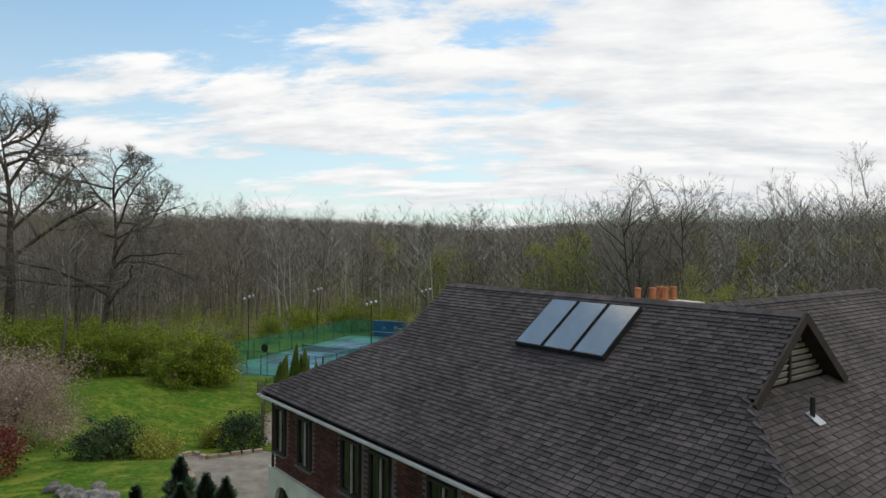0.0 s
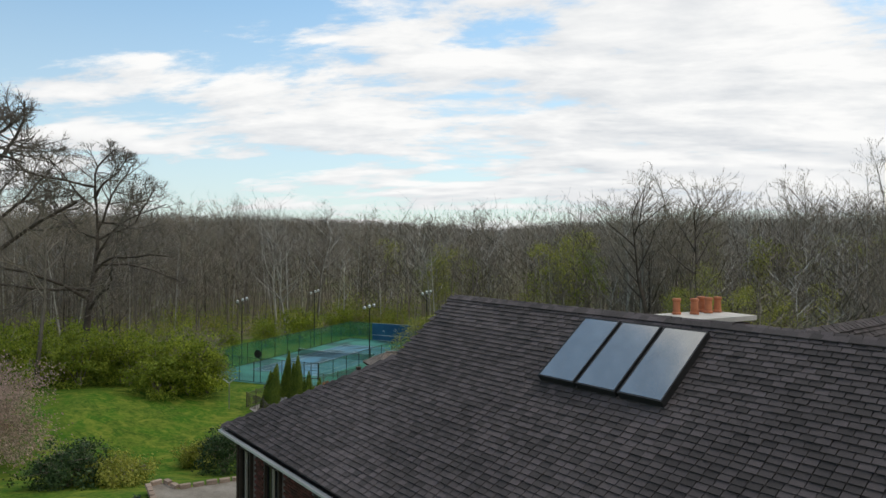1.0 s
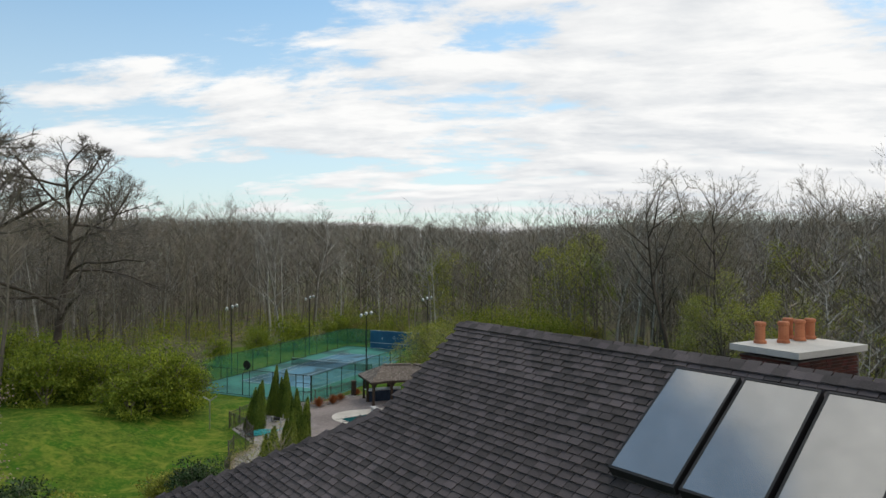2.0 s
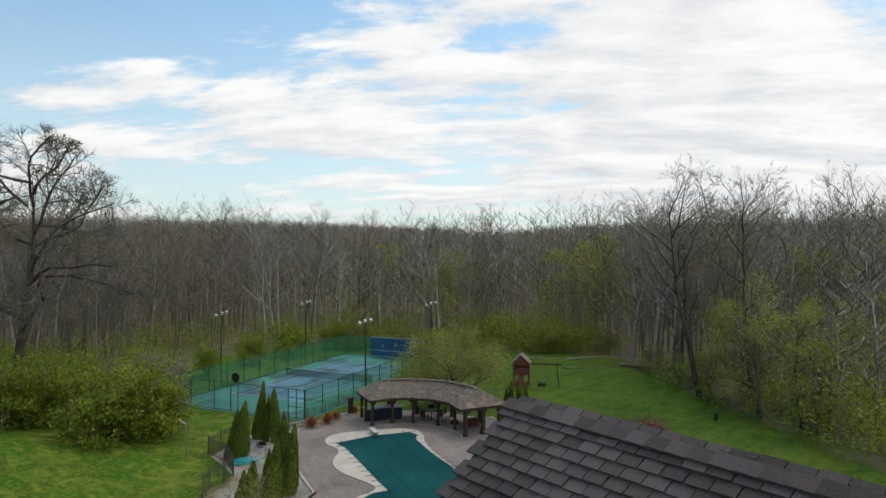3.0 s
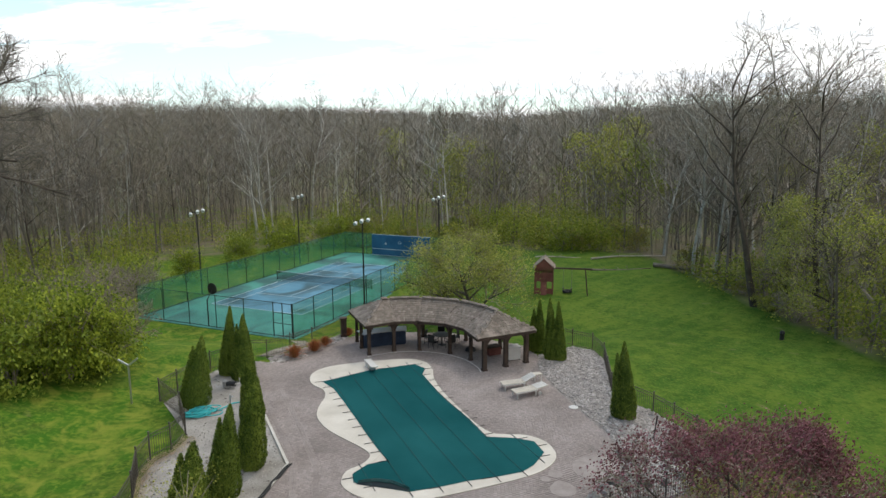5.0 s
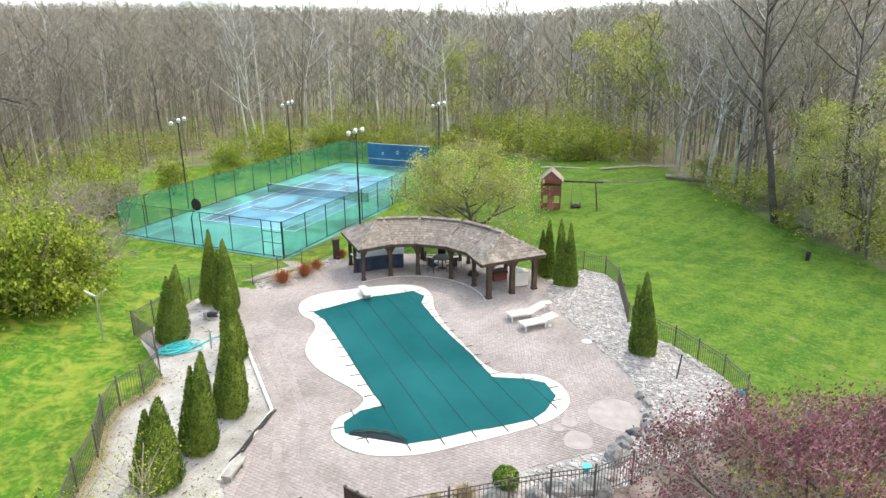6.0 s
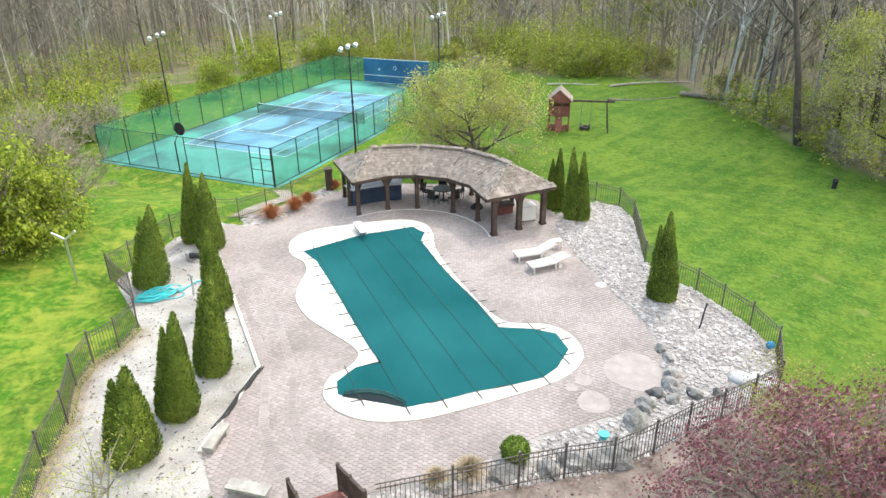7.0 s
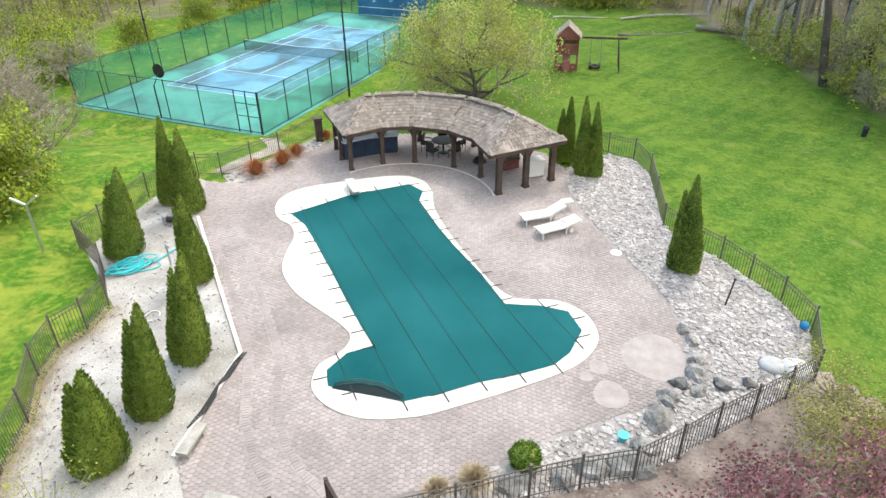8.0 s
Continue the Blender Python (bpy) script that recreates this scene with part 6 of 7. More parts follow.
def leaf_cloud(places, count, size, spread, rng, b=None, flat=0.0):
    """Small leaf quads scattered round the places."""
    b = b or Build()
    for i in range(count):
        p = places[rng.randrange(len(places))] + Vector((rng.gauss(0, spread), rng.gauss(0, spread), rng.gauss(0, spread * 0.8)))
        s = size * rng.uniform(0.6, 1.4)
        n = Vector((rng.gauss(0, 1), rng.gauss(0, 1), rng.gauss(0, 1) + flat)).normalized()
        u = n.cross(Vector((0.2, 0.9, 0.4))).normalized() * s
        v = n.cross(u).normalized() * s * 0.6
        b.quad(p - u, p - v, p + u, p + v)
    return b


def make_tree(seed, height, rad, plan, wood=BARK, twig=TWIG, leaves=None, leaf_count=0, leaf_size=0.12, lean=(0, 0), name="tree", label="tall bare grey-brown woodland tree", group="woodland trees", leaf_spread=0.35, dome=None):
    g = Grower(seed, dome)
    g.branch(Vector((0, 0, -0.3)), Vector((lean[0], lean[1], 1)).normalized(), height * 0.86, rad, 0, plan)
    t = thing(name, Matrix(), label, "tree", group)
    part("trunk", g.wood, wood, t, smooth=True)
    for limb in g.limbs:
        part("limb", limb, wood, t, smooth=True)
    crown = part("crown", g.twigs, twig, t)
    if leaves:
        part("leaves", leaf_cloud([p for p, _ in g.tips], leaf_count, leaf_size, leaf_spread, g.r), leaves, crown)
    return t



def plant(kinds, places, rng, lo=0.85, hi=1.2):
    """Stand copies of the kinds at the places; the first place of each kind takes the tree itself."""
    used = set()
    for x, y in places:
        k = rng.randrange(len(kinds))
        s = rng.uniform(lo, hi) * (0.62 if x > 20 and y < 92 else 1.0)
        m = pose(x, y, land(x, y), rng.uniform(-2, 2), rng.uniform(-2, 2), rng.uniform(0, 360))
        if k not in used:
            used.add(k)
            kinds[k].matrix_world = m @ Matrix.Diagonal((s, s, s, 1))
        else:
            kinds[k].scale = (1, 1, 1)
            ob = copy_thing(kinds[k], m)
            ob.scale = (s * rng.uniform(0.92, 1.08), s, s * rng.uniform(0.92, 1.1))
    for k in range(len(kinds)):
        if k not in used:
            x, y = places[0]
            kinds[k].matrix_world = pose(x + 7 + 3 * k, y + 60, land(x + 7 + 3 * k, y + 60))


def build_forest():
    rng = random.Random(77)
    bare = [make_tree(100 + i, 20 + 1.2 * (i % 4), 0.15 + 0.025 * (i % 3), forest_plan((11 + i % 3, 6, 5, 3), 0.16 + 0.06 * (i % 4), pull=0.09 + 0.03 * (i % 3)), wood=BARK if i % 3 else DARK_BARK) for i in range(6)]
    pale = [make_tree(140 + i, 21, 0.22, forest_plan((11, 7, 5, 3), 0.3), PALE_BARK, PALE_TWIG, label="tall bare sycamore with pale white bark") for i in range(2)]
    budding = [make_tree(160 + i, 13 + 2 * i, 0.15, forest_plan((10, 6, 4, 2), 0.2), BARK, TWIG, LEAF_YELLOW if i else LEAF_SPRING, 2900, 0.15, label="young woodland tree in sparse yellow-green bud", leaf_spread=0.6) for i in range(3)]
    spots, tries = [], 0
    while len(spots) < 140 and tries < 20000:
        tries += 1
        y = 62 + 125 * rng.random() ** 1.15
        x = rng.uniform(-0.80 * y - 16, 0.80 * y + 14)
        e = wood_edge(x)
        if y < e + 1 or (x < -30 and y < 66):
            continue
        if any((x - a) ** 2 + (y - b) ** 2 < 9 for a, b in spots):
            continue
        spots.append((x, y))
    spots.sort(key=lambda s: s[1] - wood_edge(s[0]))
    bud_spots = [s for i, s in enumerate(spots) if i % 2 == 0 and s[0] > -34][:64]
    rest = [s for s in spots if s not in bud_spots]
    pale_spots = [(-32.5, 124.0), (-35.0, 126.5), (24.0, 100.0), (28.5, 101.5), (-6.0, 131.0)] + rest[5::7]
    rest = [s for s in rest if s not in pale_spots]
    plant(bare, rest, rng, 0.92, 1.3)
    plant(pale, pale_spots, rng, 0.95, 1.25)
    plant(budding, bud_spots, rng, 0.7, 1.15)
    # the woods that go on over the hills
    far = Build()
    n = 0
    while n < 7000:
        y = 150 + 1450 * rng.random() ** 1.6
        x = rng.uniform(-0.8 * y - 30, 0.8 * y + 30)
        if y < wood_edge(x) + 50:
            continue
        n += 1
        z, h = land(x, y), rng.uniform(19, 29)
        far_tree(far, x, y, z, h, rng, 14 if y < 420 else 9, 0.05 + y / 6000)
    for i in range(6000):
        y = rng.uniform(500, 1600)
        x = rng.uniform(-0.8 * y - 30, 0.8 * y + 30)
        far_tree(far, x, y, land(x, y), rng.uniform(18, 28), rng, 7, 0.1 + y / 2600)
    tagged(new("far_woods", far.mesh("far_woods", FAR_WOODS)), "grey-brown bare woods covering the distant hills", "woods", kind="stuff")
    brush = Build()
    n = 0
    while n < 3800:
        y = 70 + 130 * rng.random()
        x = rng.uniform(-0.8 * y - 12, 0.8 * y + 12)
        if y < wood_edge(x) + 0.5 or (x < -30 and y < 66):
            continue
        n += 1
        far_tree(brush, x, y, land(x, y), rng.uniform(2.5, 11), rng, 9, 0.03)
    haze, spots2 = [], 0
    while spots2 < 2600:
        x = rng.uniform(-75, 60)
        y = wood_edge(x) + 36 * rng.random() ** 1.5
        if y < wood_edge(x) - 0.5 or (x < -30 and y < 60) or noise.noise((x * 0.09, y * 0.09, 4.0)) < 0.0:
            continue
        spots2 += 1
        top = rng.uniform(1.2, 3.5) + 5.0 * max(0.0, noise.noise((x * 0.07, y * 0.07, 9.0)) + 0.25)
        for k in range(3):
            haze.append(Vector((x + rng.gauss(0, 0.8), y + rng.gauss(0, 0.8), land(x, y) + top * rng.random())))
    mid, n = [Build(), Build(), Build()], 0
    while n < 1500:
        y = 64 + 150 * rng.random() ** 1.1
        x = rng.uniform(-0.8 * y - 14, 0.8 * y + 14)
        if y < wood_edge(x) + 2 or (x < -30 and y < 66):
            continue
        n += 1
        far_tree(mid[0 if n % 5 < 2 else 2 if n % 9 == 0 else 1], x, y, land(x, y), rng.uniform(9, 22) * (0.6 if x > 20 and y < 92 else 1.0), rng, 12, rng.uniform(0.05, 0.14), 3)
    n = 0
    while n < 420:     # bare poles that stand out from the crowd
        y = 66 + 110 * rng.random()
        x = rng.uniform(-0.8 * y - 14, 0.8 * y + 14)
        if y < wood_edge(x) + 1 or (x < -30 and y < 66):
            continue
        n += 1
        far_tree(mid[2 if n % 3 == 0 else 0], x, y, land(x, y), rng.uniform(14, 25) * (0.6 if x > 20 and y < 92 else 1.0), rng, 9, rng.uniform(0.10, 0.19), 3, 0.085)
    for b, m, tone in zip(mid, (OAK_TWIG, TWIG, PALE_BARK), ("dark", "grey-brown", "pale-barked")):
        tagged(new("slender_woods", b.mesh("slender_woods", m)), "crowd of slender %s bare trees with fine twigs" % tone, "woods", kind="stuff")
    for m, lab in ((LEAF_SPRING, "thin fresh green leaves of woodland undergrowth"), (LEAF_YELLOW, "thin yellow-green leaves of woodland undergrowth")):
        tagged(new("undergrowth_leaves", leaf_cloud(haze[:len(haze) // 2] if m is LEAF_SPRING else haze[len(haze) // 2:], 72000, 0.125, 0.7, rng).mesh("undergrowth_leaves", m)), lab, "undergrowth", kind="stuff")
    tagged(new("undergrowth", brush.mesh("undergrowth", TWIG)), "thin bare saplings and brush under the trees", "undergrowth", kind="stuff")


def far_tree(b, x, y, z, h, rng, limbs, thick=0.12, forks=1, slim=9.0):
    base, top = Vector((x, y, z - 0.3)), Vector((x + rng.gauss(0, 0.06) * h, y + rng.gauss(0, 0.06) * h, z + h))
    k = len(b.v)
    w = thick * 1.2
    b.v += [tuple(base + Vector((w, 0, 0))), tuple(base + Vector((-w * 0.5, w * 0.8, 0))), tuple(base + Vector((-w * 0.5, -w * 0.8, 0))), tuple(top)]
    b.f += [(k, k + 1, k + 3), (k + 1, k + 2, k + 3), (k + 2, k, k + 3)]
    for i in range(limbs):
        t = 0.25 + 0.7 * (i + rng.random()) / limbs
        p = base.lerp(top, t)
        L = h * (0.42 - 0.28 * t) * rng.uniform(0.7, 1.5)
        a = rng.uniform(0, 6.283)
        q = p + Vector((math.cos(a) * L * 0.85, math.sin(a) * L * 0.85, L * rng.uniform(0.35, 0.85)))
        for f in range(forks + 1):
            t2 = 0.25 + 0.6 * f / (forks + 1)
            e = q if f == 0 else p.lerp(q, t2 + 0.15) + Vector((rng.gauss(0, 0.32) * L, rng.gauss(0, 0.32) * L, L * rng.uniform(0.05, 0.45)))
            o = p if f == 0 else p.lerp(q, t2)
            s = min(thick, slim) * (0.6 if f == 0 else 0.42)
            k = len(b.v)
            b.v += [tuple(o + Vector((s, 0, 0))), tuple(o + Vector((-s, s, 0))), tuple(e)]
            b.f.append((k, k + 1, k + 2))


OAK_TWIG = mat("dark_grey_oak_twigs", (0.10, 0.088, 0.074), (0.20, 0.178, 0.15), 0.6, 8, 0.95, 0.0, vary=0.2)
PALE_TWIG = mat("pale_twigs", (0.18, 0.16, 0.135), (0.34, 0.31, 0.27), 0.6, 8, 0.95, 0.0, vary=0.25)
build_forest()


def make_bush(seed, w, h, leaves, count, size, label, name="bush", group="woodland edge bushes", category="bush", stems=9):
    rng = random.Random(seed)
    t = thing(name, Matrix(), label, category, group)
    wood = Build()
    clumps = []
    for i in range(stems):
        a = rng.uniform(0, 6.283)
        reach = w * 0.5 * rng.uniform(0.3, 1.0)
        tip = Vector((reach * math.cos(a), reach * math.sin(a), h * rng.uniform(0.45, 0.95)))
        mid = tip * 0.5 + Vector((0, 0, h * 0.12))
        wood.tube([(0, 0, -0.1), mid, tip], [0.05, 0.03, 0.012], 4, cap=False)
        for j in range(7):
            q = mid.lerp(tip, rng.random()) + Vector((rng.gauss(0, 0.12) * w, rng.gauss(0, 0.12) * w, rng.gauss(0, 0.10) * h))
            clumps.append(Vector((q.x, q.y, max(q.z, 0.15))))
            wood.tube([mid.lerp(tip, 0.4), q], [0.018, 0.006], 3, cap=False)
    for i in range(3 * stems):
        a, o = rng.uniform(0, 6.283), rng.uniform(0.28, 0.5) * w
        clumps.append(Vector((o * math.cos(a), o * math.sin(a), h * rng.uniform(0.05, 0.42))))
    part("branchwork", wood, TWIG, t)
    part("leaves", leaf_cloud(clumps, count, size, 0.06 * w, rng), leaves, t)
    return t


def build_bushes():
    rng = random.Random(31)
    green = [make_bush(200 + i, 4.2, 3.0 + 0.4 * i, (LEAF_BUSH, LEAF_YELLOW, LEAF_SPRING, LEAF_OLIVE)[i], 1700, 0.12, "dense fresh green bush at the edge of the woods") for i in range(4)]
    places = []
    for i in range(30):
        x = -21 + 46 * i / 29 + rng.uniform(-1, 1)
        places.append((x, wood_edge(x) - 0.5 + 9 * rng.random() ** 1.5))
    for x, y in ((-22.9, 58.9), (-22.4, 61.2), (-24.3, 57.0), (-25, 61), (-28, 63), (-30, 67), (-30, 61), (-33, 64), (-34, 59), (-33.5, 69.5), (-24.0, 58.5), (-37, 62), (-38, 67), (-35, 70), (-33, 74), (-37, 77), (-40, 58), (-43, 63), (-44, 70), (-41, 75), (-38, 84), (-37, 92), (-34, 100), (-31, 108), (-27, 116), (-40, 88), (-42, 97), (-36, 54), (-40, 52), (-23.5, 60.5), (-26.5, 62.5), (-28.5, 59.5), (-25.0, 64.0), (-31.5, 57.5),
                 (27, 84), (29.5, 79), (25.5, 89.5), (31, 74), (33, 70), (28, 95), (31, 88), (35, 64), (33, 80), (36, 72)):
        places.append((x + rng.uniform(-0.5, 0.5), y + rng.uniform(-0.5, 0.5)))
    plant(green, [q for q in places if q[0] > -21.5], rng, 0.4, 1.2)
    lush = [make_bush(220 + i, 5.0, 4.0 + 0.5 * i, LEAF_BUSH if i != 1 else LEAF_SPRING, 5600, 0.10, "broad lush green bush beside the lawn", stems=14) for i in range(3)]
    plant(lush, [q for q in places if q[0] <= -21.5], rng, 0.8, 1.2)


build_bushes()


def build_specimens():
    # yellow-green spreading tree behind the pavilion
    t = make_tree(301, 4.9, 0.24, [(4, 8, 17, 64, 1.3, 0.08, 0.02, 0.12), (4, 5, 7, 45, 0.55, 0.16, 0.05), (3, 3, 6, 42, 0.55, 0.18, 0.0), (2, 3, 3, 40, 0.6, 0.2, -0.05), (1, 3, 0, 0, 0, 0.2, 0)], DARK_BARK, TWIG, LEAF_PALE, 26000, 0.075,
                  name="spreading_tree", label="low spreading tree in fresh yellow-green leaf on the lawn", group="", leaf_spread=0.4)
    t.matrix_world = pose(-1.0, 80.3, land(0.2, 80.3), 0, 0, 40)
    # great oak on the left and its slim neighbours
    oak_plan = [(6, 9, 16, 62, 0.62, 0.07, 0.03, 0.34), (7, 6, 8, 50, 0.55, 0.17, 0.0), (4, 4, 8, 48, 0.5, 0.18, 0.02), (2, 3, 7, 46, 0.6, 0.2, 0.03), (1, 3, 0, 0, 0, 0.2, 0.03)]
    for seed, x, y, h, rad, dome, turn, label in ((311, -43.5, 62.0, 26.0, 0.6, (13.0, 9.4, 12.6), 20, "huge bare spreading oak with dark limbs"), (317, -35.2, 63.5, 22.5, 0.45, (11.8, 10.4, 10.4), 200, "bare spreading oak with long level branches")):
        oak = make_tree(seed, h, rad, oak_plan, DARK_BARK, OAK_TWIG, name="oak", label=label, group="", dome=dome)
        oak.matrix_world = pose(x, y, land(x, y), 0, 0, turn)
    s = make_tree(330, 19, 0.2, forest_plan((10, 5, 4, 3), 0.45), BARK, TWIG, label="slim straight bare tree beside the lawn", group="")
    s.matrix_world = pose(-35.0, 56.7, land(-35.0, 56.7))
    # leaning dark tree at the right edge of the lawn
    r = make_tree(351, 24, 0.34, forest_plan((9, 7, 5, 4), 0.38, (40, 44, 42, 40)), DARK_BARK, TWIG, lean=(-0.33, 0.02), label="tall dark leaning bare tree at the lawn edge", group="")
    r.matrix_world = pose(24.8, 85.2, land(24.8, 85.2))
    for i, (x, y, h) in enumerate(((27.5, 90, 23), (29.5, 84, 22), (31, 92, 25), (26.8, 96, 21))):
        s = make_tree(360 + i, h, 0.3, forest_plan((9, 6, 5, 4), 0.35), DARK_BARK if i % 2 else BARK, TWIG, label="tall bare tree at the lawn edge", group="")
        s.matrix_world = pose(x, y, land(x, y), 0, 0, 77 * i)
    for i, (x, y, h) in enumerate(((27.4, 77.2, 12.0), (28.6, 71.2, 11.0), (27.6, 84.6, 10.0), (32.5, 75, 12.5))):
        s = make_tree(370 + i, h, 0.2, forest_plan((11, 6, 5, 2), 0.16, (58, 45, 42, 40), 0.04), DARK_BARK, TWIG, LEAF_PALE if i % 2 == 0 else LEAF_YELLOW, 6500, 0.08, label="small tree in sparse yellow-green leaf at the lawn edge", group="", leaf_spread=0.4)
        s.matrix_world = pose(x, y, land(x, y), 0, 0, 50 * i)
    # purple-leaved plums by the terrace
    plum_plan = [(3, 7, 10, 50, 1.0, 0.1, 0.05, 0.15), (4, 5, 7, 42, 0.5, 0.15, 0.08), (3, 3, 6, 40, 0.55, 0.18, 0.05), (2, 3, 3, 40, 0.6, 0.2, 0.03), (1, 3, 0, 0, 0, 0.2, 0.03)]
    for i, (x, y, h) in enumerate(((5.8, 40.1, 6.5), (12.8, 40.2, 3.4))):
        s = make_tree(380 + i, h, 0.14, plum_plan, DARK_BARK, TWIG, LEAF_PURPLE, 30000, 0.038, name="plum_tree", label="purple-leaved ornamental plum tree below the terrace", group="", leaf_spread=0.2, dome=(0.5 * h, 0.68 * h, 0.5 * h))
        s.matrix_world = pose(x, y, land(x, y), 0, 0, 90 * i + 40)
    y1 = make_bush(391, 4.6, 4.4, LEAF_YELLOW, 7500, 0.028, "yellow-green leafing shrub in front of the terrace", group="", stems=14)
    y1.matrix_world = pose(-9.0, 41.6, land(-9.0, 41.6))
    y2 = make_bush(392, 4.8, 2.4, LEAF_OLIVE, 26000, 0.035, "yellow-green twiggy shrub outside the fence", group="", stems=12)
    y2.matrix_world = pose(9.4, 47.4, land(9.4, 47.4))
    y3 = make_bush(393, 3.0, 1.2, LEAF_PURPLE, 1500, 0.05, "low reddish shrub outside the fence", group="", stems=10)
    y3.matrix_world = pose(6.2, 46.4, land(6.2, 46.4))
    for i, (x, y, w, h) in enumerate(((4.2, 45.2, 2.6, 0.9), (7.4, 44.9, 3.0, 1.1), (2.0, 44.6, 2.4, 0.8), (11.5, 46.5, 3.2, 1.5))):
        q = make_bush(394 + i, w, h, LEAF_PURPLE if i < 3 else LEAF_YELLOW, 1500, 0.045, "low reddish twiggy shrub outside the fence" if i < 3 else "olive twiggy shrub outside the fence", group="", stems=12)
        q.matrix_world = pose(x, y, land(x, y))
    rng = random.Random(61)
    line = [(-3.9, 45.6), (0.0, 46.9), (2.6, 47.6), (5.2, 49.2), (7.8, 50.7), (9.8, 51.6), (12.5, 49.0), (14.5, 45.5), (12.0, 40.5), (5.0, 39.0), (-2.0, 41.0)]
    mul = Build()
    for i in range(44):
        for j in range(30):
            x, y, c = -5 + i * 0.5, 38 + j * 0.5, 0.5
            if inside(x + 0.25, y + 0.25, line):
                mul.quad(*[(a, b, land(a, b) + 0.022) for a, b in ((x, y), (x + c, y), (x + c, y + c), (x, y + c))])
    tagged(new("mulch_bed", mul.mesh("mulch_bed", MULCH)), "red-brown mulch and leaf litter below the terrace", "mulch bed", kind="structure")
    dead, n = [], 0
    while n < 700:
        x, y = rng.uniform(-3, 14), rng.uniform(39.5, 51)
        if inside(x, y, line):
            dead.append(Vector((x, y, land(x, y) + 0.04)))
            n += 1
    tagged(new("dead_leaves", leaf_cloud(dead, 9000, 0.04, 0.22, rng, flat=2.5).mesh("dead_leaves", LEAF_DEAD)), "brown and pinkish dead leaves on mulch", "leaf litter", kind="stuff")
    boulder(13.2, 50.2, land(13.2, 50.2), 0.7, 0.5, 0.5, 90)
    boulder(14.4, 50.6, land(14.4, 50.6), 0.6, 0.5, 0.4, 91)
    # bare brush left of the court
    for i, (x, y, w, h) in enumerate(((-27.5, 72.5, 5.0, 3.6), (-31.0, 76.0, 5.5, 4.2), (-35.0, 80.0, 5.0, 4.5), (-25.5, 66.5, 5.0, 5.4), (-23.5, 63.0, 4.0, 3.4), (-28.0, 68.5, 5.4, 5.6), (-34.0, 88.0, 5.0, 5.0), (26.0, 80.0, 4.5, 3.0), (26.5, 87.0, 5.0, 3.6), (29.0, 73.0, 4.5, 3.0))):
        g = Grower(600 + i)
        for k in range(9):
            a = 6.283 * k / 9
            g.branch(Vector((0.15 * math.cos(a), 0.15 * math.sin(a), -0.1)), Vector((math.cos(a) * w / h * 0.5, math.sin(a) * w / h * 0.5, 1)).normalized(), h * 0.8, 0.04, 1, forest_plan((9, 6, 5, 4), 0.2))
        t = thing("bare_shrub", pose(x, y, land(x, y)), "bare pale twiggy shrub at the wood edge", "shrub", "bare shrubs")
        part("stem", g.wood, TWIG, t)
        part("twig", g.twigs, TWIG, t)
    # weeping cherry and shrubs on the left of the house
    c = make_bush(401, 8.6, 5.9, LEAF_PINK, 30000, 0.065, "pale pink weeping cherry in blossom", name="weeping_cherry", group="", category="tree", stems=34)
    c.matrix_world = pose(-26.5, 37.5, land(-26.5, 37.5))
    red = make_bush(402, 3.6, 2.6, LEAF_RED, 2600, 0.08, "dark red japanese maple shrub", name="red_maple", group="", stems=12)
    red.matrix_world = pose(-21.5, 29.0, land(-21.5, 29.0))
    for i, (x, y, w, h) in enumerate(((-18.0, 33.6, 3.4, 2.0), (-13.4, 41.5, 3.0, 2.6), (-15.6, 43.5, 2.6, 1.5), (-16.2, 34.5, 3.2, 1.2))):
        b = make_bush(410 + i, w, h, LEAF_CONIFER if i < 2 else LEAF_YELLOW, 5500, 0.07, "dark dense mounded evergreen shrub" if i < 2 else "low yellow-green leafy shrub on the grass", group="", stems=16)
        b.matrix_world = pose(x, y, land(x, y))
    for i, (x, y, h) in enumerate(((-9.9, 24.0, 2.7), (-8.7, 23.6, 2.2), (-7.8, 23.2, 2.2), (-11.4, 23.5, 1.7), (-13.0, 22.5, 1.5), (-9.3, 22.7, 2.1))):
        spruce(x, y, h, 420 + i)
    # straw along the foot of the fence and litter blown over the gravel
    rng = random.Random(55)
    straw = Build()
    line = [(-12.6, 43.6), (-13.7, 46.6), (-14.06, 48.46), (-14.85, 50.37), (-14.98, 51.76), (-14.5, 52.74), (-14.43, 54.15)]
    for (x0, y0), (x1, y1) in zip(line, line[1:]):
        for i in range(int(420 * math.hypot(x1 - x0, y1 - y0))):
            t, off = rng.random(), abs(rng.gauss(0, 0.35)) - 0.12
            c, a = Vector((x0 + (x1 - x0) * t + off, y0 + (y1 - y0) * t, 0.0)), rng.uniform(0, 6.283)
            d = Vector((math.cos(a), math.sin(a), rng.uniform(0.15, 0.9))) * rng.uniform(0.06, 0.16)
            w = Vector((-math.sin(a), math.cos(a), 0)) * 0.007
            straw.quad(c - w, c + w, c + d + w * 0.4, c + d - w * 0.4)
    tagged(new("straw", straw.mesh("straw", DRY_GRASS)), "dry straw along the foot of the fence", "dry grass", kind="stuff")
    litter, n = Build(), 0
